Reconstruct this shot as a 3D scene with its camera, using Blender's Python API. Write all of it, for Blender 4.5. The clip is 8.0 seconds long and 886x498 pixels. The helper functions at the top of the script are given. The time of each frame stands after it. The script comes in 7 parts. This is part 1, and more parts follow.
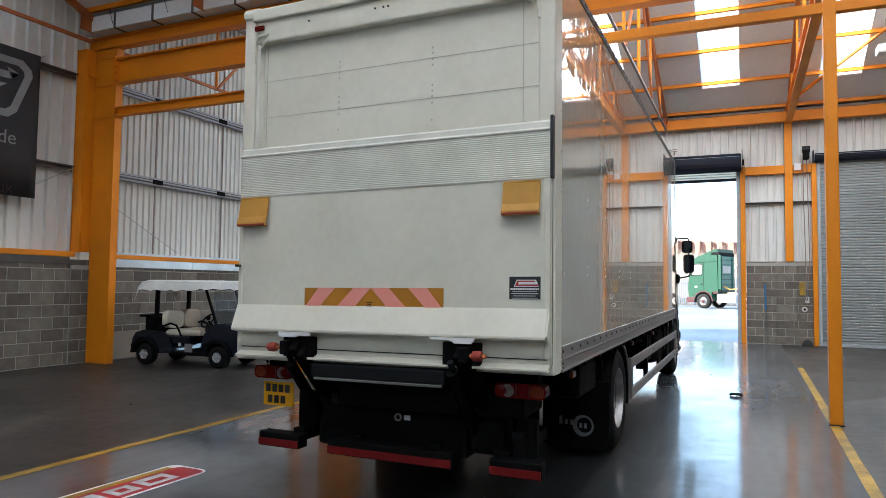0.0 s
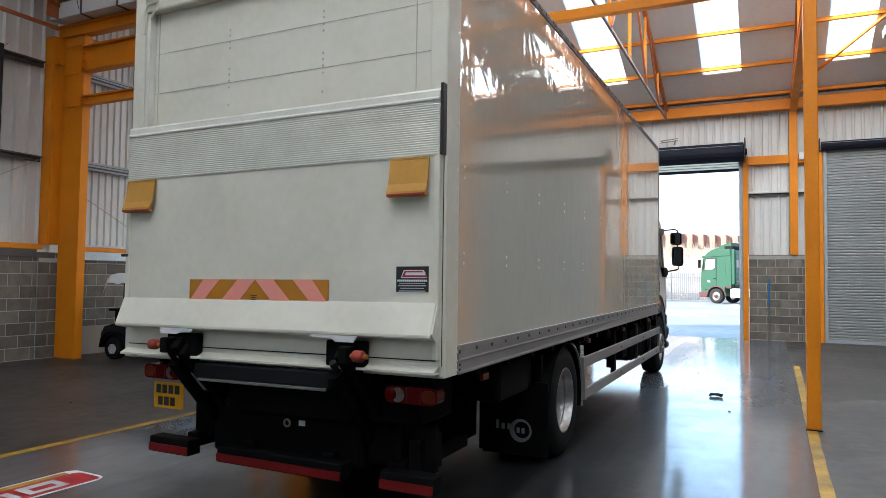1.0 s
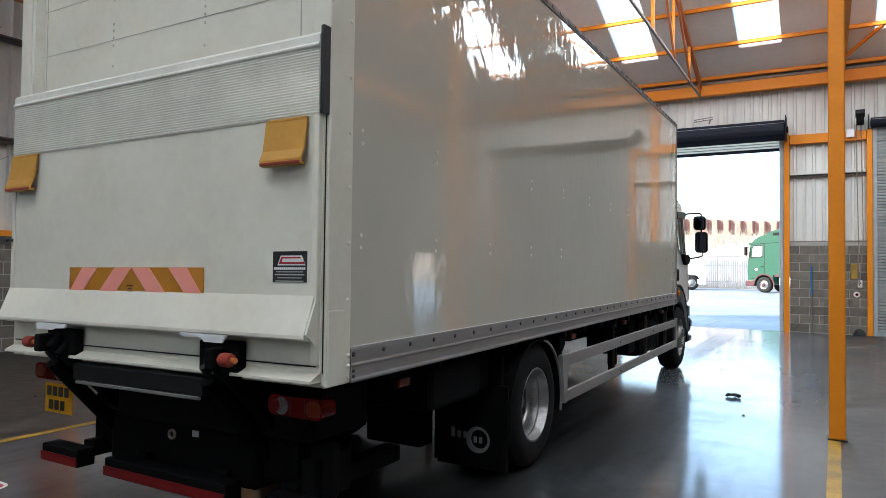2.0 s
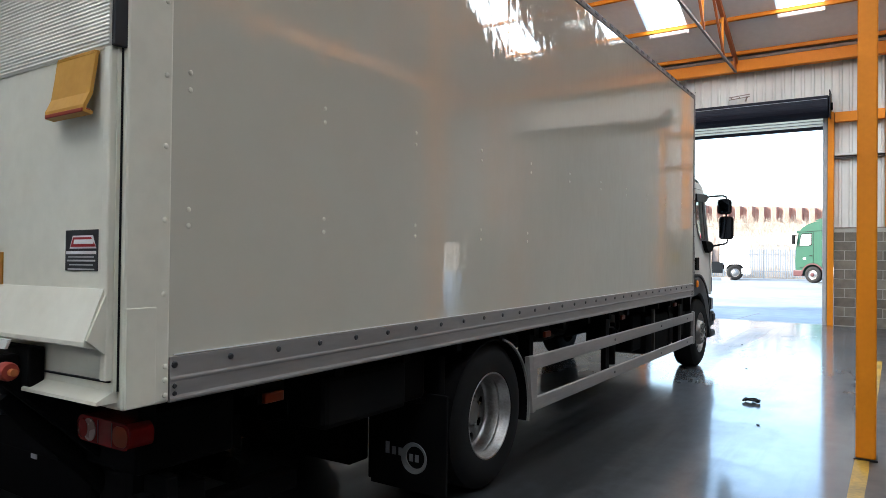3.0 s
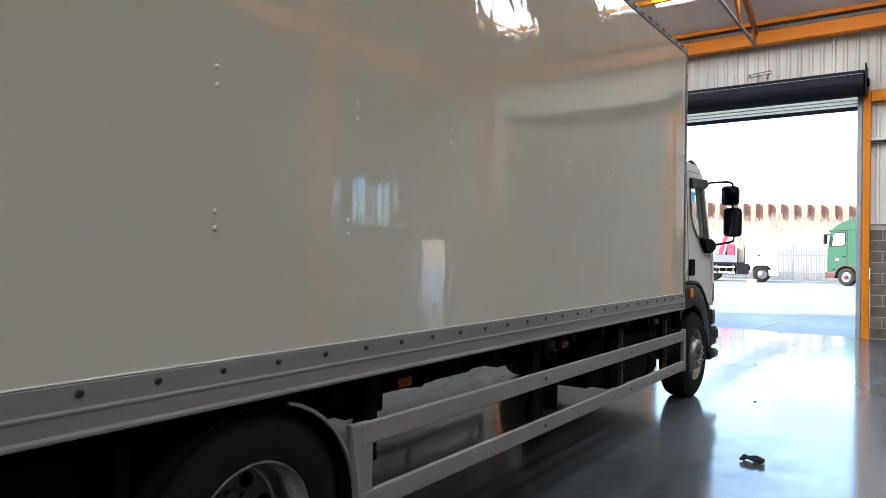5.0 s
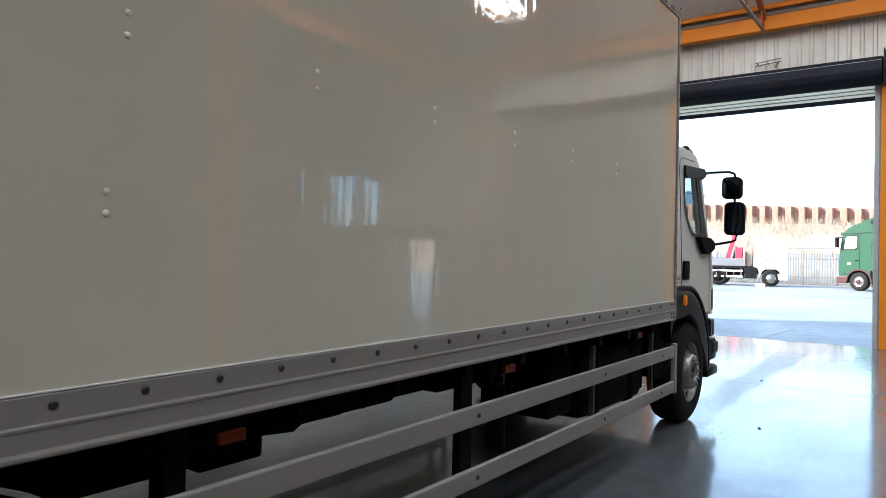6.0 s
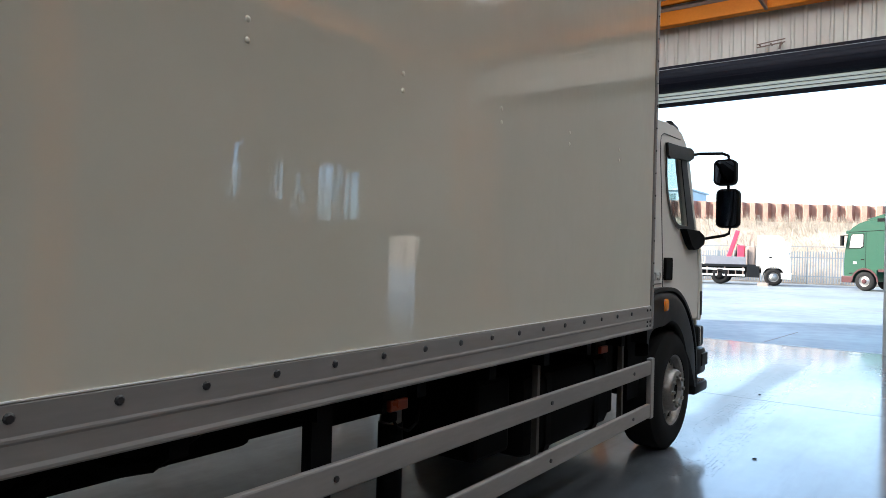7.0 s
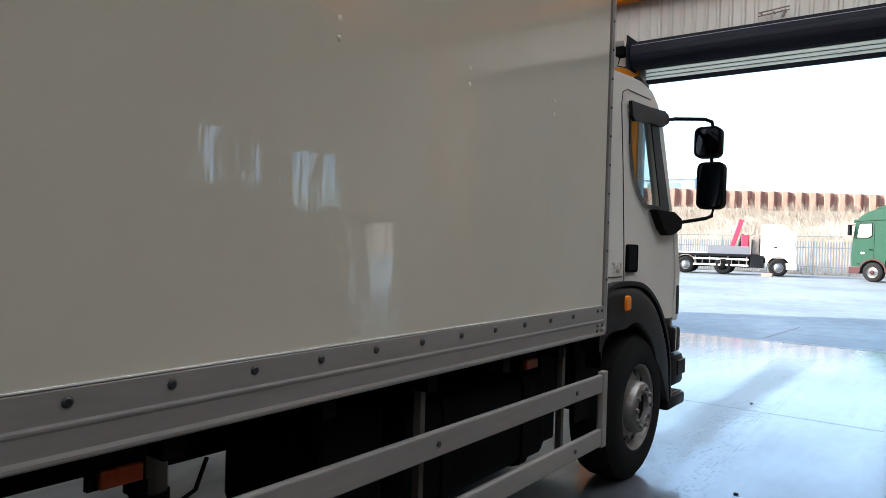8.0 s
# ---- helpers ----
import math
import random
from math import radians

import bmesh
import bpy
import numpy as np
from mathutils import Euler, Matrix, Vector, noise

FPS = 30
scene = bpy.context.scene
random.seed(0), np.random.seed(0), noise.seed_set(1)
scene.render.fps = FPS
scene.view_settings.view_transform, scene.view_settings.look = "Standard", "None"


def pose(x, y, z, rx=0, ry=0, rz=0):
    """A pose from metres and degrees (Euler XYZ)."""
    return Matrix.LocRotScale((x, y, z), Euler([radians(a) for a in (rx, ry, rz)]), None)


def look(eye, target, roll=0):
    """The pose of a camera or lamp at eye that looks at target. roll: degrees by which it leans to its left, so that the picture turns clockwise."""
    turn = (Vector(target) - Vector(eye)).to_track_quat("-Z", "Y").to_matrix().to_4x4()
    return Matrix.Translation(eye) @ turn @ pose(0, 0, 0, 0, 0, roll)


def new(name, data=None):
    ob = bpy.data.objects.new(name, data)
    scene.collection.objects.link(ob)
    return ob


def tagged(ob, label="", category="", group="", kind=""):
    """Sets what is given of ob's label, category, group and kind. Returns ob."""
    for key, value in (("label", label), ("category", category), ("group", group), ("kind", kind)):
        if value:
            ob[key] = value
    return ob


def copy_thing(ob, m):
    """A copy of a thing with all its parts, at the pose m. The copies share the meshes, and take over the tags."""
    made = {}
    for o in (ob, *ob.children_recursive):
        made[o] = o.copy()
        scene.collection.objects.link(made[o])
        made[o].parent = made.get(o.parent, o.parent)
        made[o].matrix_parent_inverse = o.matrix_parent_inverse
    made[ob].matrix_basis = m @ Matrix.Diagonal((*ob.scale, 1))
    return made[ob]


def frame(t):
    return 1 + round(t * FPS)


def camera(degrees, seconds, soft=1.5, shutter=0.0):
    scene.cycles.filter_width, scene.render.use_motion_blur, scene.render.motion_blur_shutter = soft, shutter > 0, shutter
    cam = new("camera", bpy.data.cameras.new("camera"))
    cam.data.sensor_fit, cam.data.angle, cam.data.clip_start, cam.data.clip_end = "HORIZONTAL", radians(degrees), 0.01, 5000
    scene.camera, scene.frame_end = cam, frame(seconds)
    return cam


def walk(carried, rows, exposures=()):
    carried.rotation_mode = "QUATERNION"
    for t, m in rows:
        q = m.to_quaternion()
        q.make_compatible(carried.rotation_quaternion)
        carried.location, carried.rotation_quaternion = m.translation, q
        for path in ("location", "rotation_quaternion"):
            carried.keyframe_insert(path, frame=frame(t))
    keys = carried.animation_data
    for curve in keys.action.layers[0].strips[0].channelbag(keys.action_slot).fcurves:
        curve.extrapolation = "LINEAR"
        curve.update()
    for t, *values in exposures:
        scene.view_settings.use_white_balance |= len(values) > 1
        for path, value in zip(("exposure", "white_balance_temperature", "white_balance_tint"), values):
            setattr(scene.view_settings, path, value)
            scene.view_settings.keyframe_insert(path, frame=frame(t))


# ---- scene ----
from mathutils.geometry import tessellate_polygon

EXPO, TINT = 2.88, 5.0
cam = camera(66.22, 8.0, soft=0.65)
PATH = [
    (0, (0.8585, 0.9228, 1.6014), (0.0486, 2.7485, 1.7060), 0.694),
    (0.5, (1.0977, 1.3189, 1.5871), (0.2818, 3.1421, 1.6887), 0.779),
    (1, (1.3879, 1.7263, 1.5898), (0.5263, 3.5291, 1.6781), 0.746),
    (1.5, (1.5724, 2.2141, 1.5991), (0.6527, 3.9887, 1.6692), 0.706),
    (3, (1.9571, 3.8133, 1.5812), (0.8663, 5.4895, 1.6016), 0.655),
    (3.5, (1.9482, 4.4044, 1.5894), (0.8272, 6.0607, 1.5985), 0.751),
    (4, (1.9007, 4.9861, 1.6176), (0.7650, 6.6323, 1.6270), 0.894),
    (4.5, (1.8794, 5.5537, 1.6161), (0.7360, 7.1946, 1.6287), 0.853),
    (6, (1.6333, 7.3553, 1.5927), (0.4603, 8.9750, 1.6154), 1.179),
    (6.5, (1.5496, 7.9610, 1.5849), (0.3783, 9.5819, 1.6087), 1.344),
    (7, (1.4499, 8.5711, 1.5845), (0.2700, 10.1859, 1.5986), 1.462),
    (7.5, (1.3810, 9.1758, 1.5807), (0.1965, 10.7873, 1.5785), 1.622),
    (8, (1.3346, 9.8002, 1.5759), (0.1422, 11.4057, 1.5570), 1.673),
]
walk(cam, [(t, look(eye, target, roll)) for t, eye, target, roll in PATH], exposures=[(t, e + EXPO, k, TINT) for t, e, k in ((0.0, -0.05, 6000), (1.5, -0.12, 6000), (3.0, -0.05, 6050), (4.5, 0.0, 6100), (6.0, -0.22, 6150), (8.0, -0.48, 6180))])

# ---- world and light ----
SUN_FROM = Vector((-0.80, -0.44, 0.55)).normalized()
world = bpy.data.worlds.new("world")
scene.world = world
world.use_nodes = True
wn = world.node_tree
sky = wn.nodes.new("ShaderNodeTexSky")
sky.sky_type = "NISHITA"
sky.sun_disc = False
sky.sun_elevation = math.asin(SUN_FROM.z)
sky.sun_rotation = math.atan2(SUN_FROM.x, SUN_FROM.y)
sky.dust_density = 3.0
wn.nodes["Background"].inputs["Strength"].default_value = 0.15
wn.links.new(sky.outputs["Color"], wn.nodes["Background"].inputs["Color"])

sun = new("sun", bpy.data.lights.new("sun", "SUN"))
sun.data.energy, sun.data.angle, sun.data.color = 3.0, radians(0.6), (1.0, 0.97, 0.93)
sun.matrix_world = look(SUN_FROM * 60, (0, 0, 0))


def area(name, eye, target, wide, high, power, col=(1, 1, 1)):
    ob = new(name, bpy.data.lights.new(name, "AREA"))
    ob.data.shape, ob.data.size, ob.data.size_y = "RECTANGLE", wide, high
    ob.data.energy, ob.data.color = power, col
    ob.matrix_world = look(eye, target)
    return ob


# ---- plan, in metres ----
WX0, WX1 = -10.95, 20.4          # inside faces of the side walls
DY = 22.83                       # inside face of the door wall
BACK = -14.9                     # inside face of the rear wall
VALLEY, EAVE_Z = 10.35, 6.80
PITCH = 0.38
SPANS = ((VALLEY, DY), (-2.13, VALLEY), (-14.61, -2.13))
SKYLIGHTS = (-8.75, -5.72, -2.70, 0.30, 3.25, 6.15)


# daylight that comes in through the rooflights
for y0, y1, xs, watts in ((VALLEY, DY, (-2.70, 0.30, 3.25, 6.15), 19.0), (-2.13, VALLEY, (0.30, 3.25), 15.8)):
    for x0 in xs:
        for s0 in (-1, 1):
            yy, zz = (y0 + y1) / 2 + s0 * 2.53, EAVE_Z + PITCH * ((y1 - y0) / 2 - 2.53) - 0.05
            area("daylight_rooflight", (x0, yy, zz), (x0, yy - s0 * PITCH * 5, zz - 5), 0.98, 4.6, watts, (0.94, 0.98, 1.0))


# ---- materials ----
def mat(name, col, col2=None, rough=0.5, metal=0.0, scale=3.0, fine=40.0, vary=0.5, rvar=0.12, bump=0.1, depth=0.002, coat=0.0, stretch=(1, 1, 1), rnd=0.0, spec=0.5):
    """Two scales of noise on colour, roughness and relief, at world size."""
    m = bpy.data.materials.new(name)
    m.use_nodes = True
    t = m.node_tree
    b = t.nodes["Principled BSDF"]
    L = t.links.new
    geo = t.nodes.new("ShaderNodeNewGeometry")
    mp = t.nodes.new("ShaderNodeMapping")
    mp.inputs["Scale"].default_value = stretch
    L(geo.outputs["Position"], mp.inputs["Vector"])
    big, small = t.nodes.new("ShaderNodeTexNoise"), t.nodes.new("ShaderNodeTexNoise")
    for n, s, d in ((big, scale, 4.0), (small, fine, 3.0)):
        n.inputs["Scale"].default_value, n.inputs["Detail"].default_value = s, d
        L(mp.outputs["Vector"], n.inputs["Vector"])
    add = t.nodes.new("ShaderNodeMath")
    add.operation = "MULTIPLY_ADD"
    L(small.outputs["Fac"], add.inputs[0])
    add.inputs[1].default_value = 0.45
    L(big.outputs["Fac"], add.inputs[2])
    rng = t.nodes.new("ShaderNodeMapRange")
    rng.inputs["From Min"].default_value, rng.inputs["From Max"].default_value = 0.5, 0.95
    L(add.outputs[0], rng.inputs["Value"])
    rng.inputs["To Max"].default_value = vary
    mix = t.nodes.new("ShaderNodeMix")
    mix.data_type = "RGBA"
    c2 = col2 or tuple(c * 0.6 for c in col)
    mix.inputs[6].default_value, mix.inputs[7].default_value = (*col, 1), (*c2, 1)
    L(rng.outputs[0], mix.inputs[0])
    last = mix.outputs[2]
    if rnd:
        info = t.nodes.new("ShaderNodeObjectInfo")
        r2 = t.nodes.new("ShaderNodeMapRange")
        r2.inputs["To Min"].default_value, r2.inputs["To Max"].default_value = 1 - rnd, 1 + rnd
        L(info.outputs["Random"], r2.inputs["Value"])
        hsv = t.nodes.new("ShaderNodeHueSaturation")
        L(r2.outputs[0], hsv.inputs["Value"])
        L(last, hsv.inputs["Color"])
        last = hsv.outputs["Color"]
    L(last, b.inputs["Base Color"])
    rr = t.nodes.new("ShaderNodeMapRange")
    rr.inputs["To Min"].default_value, rr.inputs["To Max"].default_value = max(0.02, rough - rvar), min(1, rough + rvar)
    L(add.outputs[0], rr.inputs["Value"])
    L(rr.outputs[0], b.inputs["Roughness"])
    b.inputs["Metallic"].default_value = metal
    b.inputs["Coat Weight"].default_value = coat
    b.inputs["Coat Roughness"].default_value = 0.06
    b.inputs["Specular IOR Level"].default_value = spec
    if bump:
        bp = t.nodes.new("ShaderNodeBump")
        bp.inputs["Strength"].default_value, bp.inputs["Distance"].default_value = bump, depth
        L(small.outputs["Fac"], bp.inputs["Height"])
        L(bp.outputs["Normal"], b.inputs["Normal"])
    return m


def wavy(m, scale, depth, stretch, scale2=None, depth2=0.0, stretch2=(1, 1, 1)):
    """Long soft waves in a sheet, as a second and third relief."""
    t = m.node_tree
    b = t.nodes["Principled BSDF"]
    prev = b.inputs["Normal"].links[0].from_socket if b.inputs["Normal"].links else None
    for s, d, st in ((scale, depth, stretch), (scale2, depth2, stretch2)):
        if not s:
            continue
        geo, mp, n, bp = (t.nodes.new(k) for k in ("ShaderNodeNewGeometry", "ShaderNodeMapping", "ShaderNodeTexNoise", "ShaderNodeBump"))
        mp.inputs["Scale"].default_value = st
        n.inputs["Scale"].default_value, n.inputs["Detail"].default_value = s, 1.0
        bp.inputs["Strength"].default_value, bp.inputs["Distance"].default_value = 1.0, d
        t.links.new(geo.outputs["Position"], mp.inputs["Vector"])
        t.links.new(mp.outputs["Vector"], n.inputs["Vector"])
        t.links.new(n.outputs["Fac"], bp.inputs["Height"])
        if prev:
            t.links.new(prev, bp.inputs["Normal"])
        prev = bp.outputs["Normal"]
    t.links.new(prev, b.inputs["Normal"])
    return m


def glassy(name, col, rough=0.02, clear=0.85):
    m = bpy.data.materials.new(name)
    m.use_nodes = True
    t = m.node_tree
    out = t.nodes["Material Output"]
    b = t.nodes["Principled BSDF"]
    b.inputs["Base Color"].default_value = (*[c * 0.05 for c in col], 1)
    b.inputs["Roughness"].default_value = rough
    tr, mx = t.nodes.new("ShaderNodeBsdfTransparent"), t.nodes.new("ShaderNodeMixShader")
    tr.inputs["Color"].default_value = (*col, 1)
    mx.inputs[0].default_value = clear
    t.links.new(b.outputs[0], mx.inputs[1])
    t.links.new(tr.outputs[0], mx.inputs[2])
    t.links.new(mx.outputs[0], out.inputs["Surface"])
    return m


def sheet_light(name, col):
    """Translucent sheet of a rooflight."""
    m = bpy.data.materials.new(name)
    m.use_nodes = True
    t = m.node_tree
    tl, df, mx = (t.nodes.new(k) for k in ("ShaderNodeBsdfTranslucent", "ShaderNodeBsdfDiffuse", "ShaderNodeMixShader"))
    noise_n = t.nodes.new("ShaderNodeTexNoise")
    noise_n.inputs["Scale"].default_value = 2.0
    ramp = t.nodes.new("ShaderNodeMix")
    ramp.data_type = "RGBA"
    ramp.inputs[6].default_value, ramp.inputs[7].default_value = (*col, 1), (*[c * 0.85 for c in col], 1)
    t.links.new(noise_n.outputs["Fac"], ramp.inputs[0])
    t.links.new(ramp.outputs[2], tl.inputs["Color"])
    t.links.new(ramp.outputs[2], df.inputs["Color"])
    mx.inputs[0].default_value = 0.2
    t.links.new(tl.outputs[0], mx.inputs[1])
    t.links.new(df.outputs[0], mx.inputs[2])
    t.links.new(mx.outputs[0], t.nodes["Material Output"].inputs["Surface"])
    return m


M_ORANGE = mat("orange_steel_paint", (0.75, 0.245, 0.005), (0.60, 0.18, 0.005), rough=0.45, scale=1.5, fine=25, vary=0.7, bump=0.15, depth=0.001, spec=0.28)
M_RUSTY = mat("brown_red_steel", (0.42, 0.11, 0.02), (0.25, 0.07, 0.02), rough=0.55, scale=3)
M_PRINT = mat("grey_dust", (0.045, 0.05, 0.058), rough=0.3, vary=0.6, coat=0.8)
M_DULLSTEEL = mat("dull_tie_steel", (0.24, 0.18, 0.15), (0.13, 0.10, 0.09), rough=0.6, scale=4)
M_CLAD = mat("pale_cladding", (0.70, 0.695, 0.65), (0.56, 0.545, 0.50), rough=0.5, scale=0.8, fine=14, vary=0.75, stretch=(1, 1, 0.25), bump=0.05)
M_LINER = mat("roof_liner", (0.75, 0.765, 0.755), (0.63, 0.645, 0.635), rough=0.7, scale=0.5, fine=8, vary=0.8)
M_RAILD = mat("dark_wall_rail", (0.085, 0.07, 0.06), (0.05, 0.045, 0.04), rough=0.6, scale=4)
M_FAINT = mat("grey_seam", (0.46, 0.445, 0.39), rough=0.6, vary=0.3)
M_BANP = mat("faded_banner_print", (0.24, 0.235, 0.23), (0.16, 0.155, 0.15), rough=0.6, scale=3)
M_ZINC = mat("galvanised_rail", (0.42, 0.44, 0.46), (0.28, 0.29, 0.31), rough=0.6, metal=0.25, scale=6)
M_FLASH = mat("bright_flashing", (0.62, 0.64, 0.66), (0.40, 0.42, 0.45), rough=0.32, metal=0.75, scale=1.6, fine=20, vary=0.8)
M_BLOCK = mat("concrete_block", (0.168, 0.144, 0.115), (0.10, 0.086, 0.070), rough=0.9, scale=6, fine=90, vary=0.8, bump=0.6, depth=0.004, rnd=0.30)
M_MORTAR = mat("mortar", (0.40, 0.38, 0.34), (0.28, 0.265, 0.235), rough=0.95, scale=10, fine=120, bump=0.5)
M_FLOORP = mat("painted_floor", (0.092, 0.100, 0.112), (0.052, 0.058, 0.066), rough=0.30, rvar=0.08, scale=0.55, fine=9, vary=0.9, stretch=(1, 0.45, 1), bump=0.025, depth=0.001, spec=0.10, coat=1.0)
M_FLOORP.node_tree.nodes["Principled BSDF"].inputs["Coat Roughness"].default_value = 0.115
M_FLOORP.node_tree.nodes["Principled BSDF"].inputs["Coat IOR"].default_value = 1.85
M_FLOORC = mat("bare_floor", (0.044, 0.0355, 0.0285), (0.022, 0.018, 0.015), rough=0.36, rvar=0.16, scale=0.5, fine=7, vary=0.95, bump=0.15, depth=0.002)
M_YARD = mat("yard_concrete", (0.155, 0.176, 0.190), (0.098, 0.112, 0.122), rough=0.36, rvar=0.22, scale=0.22, fine=2.5, vary=0.9, bump=0.2, depth=0.004)
M_YELLOW = mat("yellow_line_paint", (0.50, 0.28, 0.015), (0.16, 0.11, 0.035), rough=0.4, scale=2.5, fine=30, vary=1.0, spec=0.3)
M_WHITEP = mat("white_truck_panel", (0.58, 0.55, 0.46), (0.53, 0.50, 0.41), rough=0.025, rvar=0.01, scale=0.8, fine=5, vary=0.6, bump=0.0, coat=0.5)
M_WHITEP.node_tree.nodes["Principled BSDF"].inputs["Coat Weight"].default_value = 1.0
M_WHITEP.node_tree.nodes["Principled BSDF"].inputs["Coat Roughness"].default_value = 0.012
wavy(M_WHITEP, 1.1, 0.0017, (1, 0.75, 1.3), 15.0, 0.0012, (1, 1, 0.5))
wavy(M_WHITEP, 6.0, 0.0032, (1, 1, 0.7))
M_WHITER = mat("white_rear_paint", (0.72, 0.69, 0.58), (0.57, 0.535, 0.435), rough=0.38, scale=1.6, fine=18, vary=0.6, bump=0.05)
M_ALU = mat("brushed_aluminium", (0.235, 0.216, 0.205), (0.18, 0.166, 0.156), rough=0.6, metal=0.12, scale=3, fine=60, stretch=(1, 0.15, 1), vary=0.7)
M_RAMP = mat("ribbed_aluminium_paint", (0.72, 0.70, 0.62), (0.54, 0.51, 0.44), rough=0.45, metal=0.0, scale=5, fine=60, vary=0.6)
M_BLACK = mat("black_chassis_paint", (0.0045, 0.0045, 0.005), (0.009, 0.0082, 0.0075), rough=0.6, scale=5, fine=50, vary=0.7, spec=0.04)
M_DARKPL = mat("dark_grey_plastic", (0.0035, 0.0038, 0.0045), (0.006, 0.006, 0.006), rough=0.36, scale=4, fine=80, vary=0.5, spec=0.25)
M_LIFT = mat("dark_green_grey_steel", (0.0045, 0.0052, 0.006), (0.009, 0.0095, 0.0105), rough=0.42, scale=4, spec=0.25)
M_TYRE = mat("tyre_rubber", (0.006, 0.006, 0.0065), (0.013, 0.012, 0.011), rough=0.8, scale=6, fine=60, vary=0.7, bump=0.2, spec=0.15)
M_RIM = mat("silver_wheel_paint", (0.42, 0.41, 0.40), (0.20, 0.185, 0.17), rough=0.32, metal=0.95, scale=9, fine=70, vary=0.8, bump=0.3, depth=0.003)
M_RED = mat("red_reflector", (0.10, 0.003, 0.003), (0.065, 0.002, 0.002), rough=0.15, scale=8, spec=0.15)
M_REDDULL = mat("dull_red_tape", (0.15, 0.009, 0.009), (0.10, 0.007, 0.007), rough=0.5, scale=8, spec=0.12)
M_AMBER = mat("amber_lens", (0.14, 0.024, 0.007), (0.09, 0.015, 0.005), rough=0.25, scale=8, spec=0.15)
M_IND = mat("bright_amber_lens", (0.80, 0.22, 0.01), (0.7, 0.17, 0.01), rough=0.15, vary=0.3)
M_POST = mat("grey_steel_post", (0.15, 0.145, 0.135), (0.10, 0.095, 0.09), rough=0.55, scale=5)
M_GPOST = mat("dirty_guard_post", (0.065, 0.058, 0.05), (0.04, 0.036, 0.032), rough=0.6, scale=5)
M_RIMF = mat("dull_front_rim", (0.30, 0.285, 0.27), (0.15, 0.14, 0.13), rough=0.40, metal=0.85, scale=9, fine=70, vary=0.8, bump=0.3, depth=0.003)
M_CLEARL = mat("clear_lens", (0.15, 0.115, 0.105), rough=0.2, scale=8)
M_PINK = mat("pale_red_reflective", (0.86, 0.33, 0.27), (0.78, 0.28, 0.22), rough=0.35, scale=6, bump=0)
M_CHEVY = mat("ochre_reflective", (0.46, 0.19, 0.015), (0.40, 0.16, 0.012), rough=0.35, scale=6, bump=0)
M_PADY = mat("ochre_pad", (0.52, 0.265, 0.035), (0.40, 0.19, 0.03), rough=0.5, scale=6, fine=40, vary=0.7)
M_ROLL = mat("salmon_roller", (0.30, 0.052, 0.035), (0.20, 0.035, 0.025), rough=0.5, scale=9, spec=0.15)
M_PLATE = mat("yellow_plate", (0.55, 0.27, 0.010), rough=0.4, vary=0.2, scale=8, spec=0.15)
M_INK = mat("black_print", (0.015, 0.015, 0.017), rough=0.4, vary=0.2)
M_PRINTW = mat("white_print", (0.75, 0.74, 0.72), rough=0.4, vary=0.2)
M_SIGNR = mat("red_print", (0.40, 0.015, 0.022), rough=0.35, vary=0.3)
M_SILVER = mat("silver_print", (0.55, 0.54, 0.53), (0.38, 0.37, 0.36), rough=0.35, scale=9)
M_CABW = mat("white_cab_paint", (0.66, 0.645, 0.60), (0.60, 0.58, 0.53), rough=0.3, scale=2, vary=0.5, coat=0.1, bump=0)
M_GLASS = glassy("cab_glass", (0.88, 0.93, 0.93))
M_GLASSY = mat("pale_side_glass", (0.24, 0.25, 0.24), (0.14, 0.15, 0.15), rough=0.1, vary=0.5)
# Glare on the white cab's window is put into this pale colour.
M_BRIGHTG = mat("sunlit_side_glass", (0.42, 0.46, 0.46), (0.34, 0.38, 0.38), rough=0.12, vary=0.5)
M_DIRTY = glassy("dirty_glass", (0.74, 0.84, 0.97), 0.1, 0.85)
M_MIRROR = mat("mirror_glass", (0.045, 0.05, 0.065), rough=0.03, rvar=0.01, metal=1.0, vary=0.05, bump=0)
M_FLAPM = mat("worn_flap_print", (0.20, 0.20, 0.20), (0.12, 0.12, 0.12), rough=0.7, scale=8)
# Disc darker than the rim: the shade of the deep dish is in its colour.
M_DISC = mat("shaded_wheel_disc", (0.20, 0.195, 0.19), (0.11, 0.10, 0.09), rough=0.45, metal=0.6, scale=9, fine=60, vary=0.7)
M_SHUT = mat("grey_shutter_slat", (0.36, 0.375, 0.365), (0.28, 0.29, 0.285), rough=0.42, metal=0.3, scale=0.7, fine=10, vary=0.7)
M_DRUM = mat("dark_blue_drum", (0.009, 0.010, 0.018), (0.016, 0.017, 0.026), rough=0.6, scale=3, stretch=(0.2, 1, 1), spec=0.22)
M_BANNER = mat("black_banner_cloth", (0.018, 0.016, 0.016), (0.035, 0.03, 0.03), rough=0.6, scale=1.5, fine=80)
M_CARTB = mat("dark_navy_cart_body", (0.004, 0.008, 0.016), (0.006, 0.010, 0.02), rough=0.12, rvar=0.03, coat=0.5, vary=0.4, bump=0)
M_CREAM = mat("cream_vinyl", (0.66, 0.58, 0.46), (0.52, 0.45, 0.35), rough=0.5, scale=4)
M_COVER = mat("clear_white_cover", (0.74, 0.73, 0.70), (0.55, 0.54, 0.50), rough=0.35, scale=6, fine=30)
M_GREEN = mat("green_cab_paint", (0.003, 0.036, 0.021), (0.003, 0.029, 0.017), rough=0.35, coat=0.0, scale=2, vary=0.5, bump=0, spec=0.15)
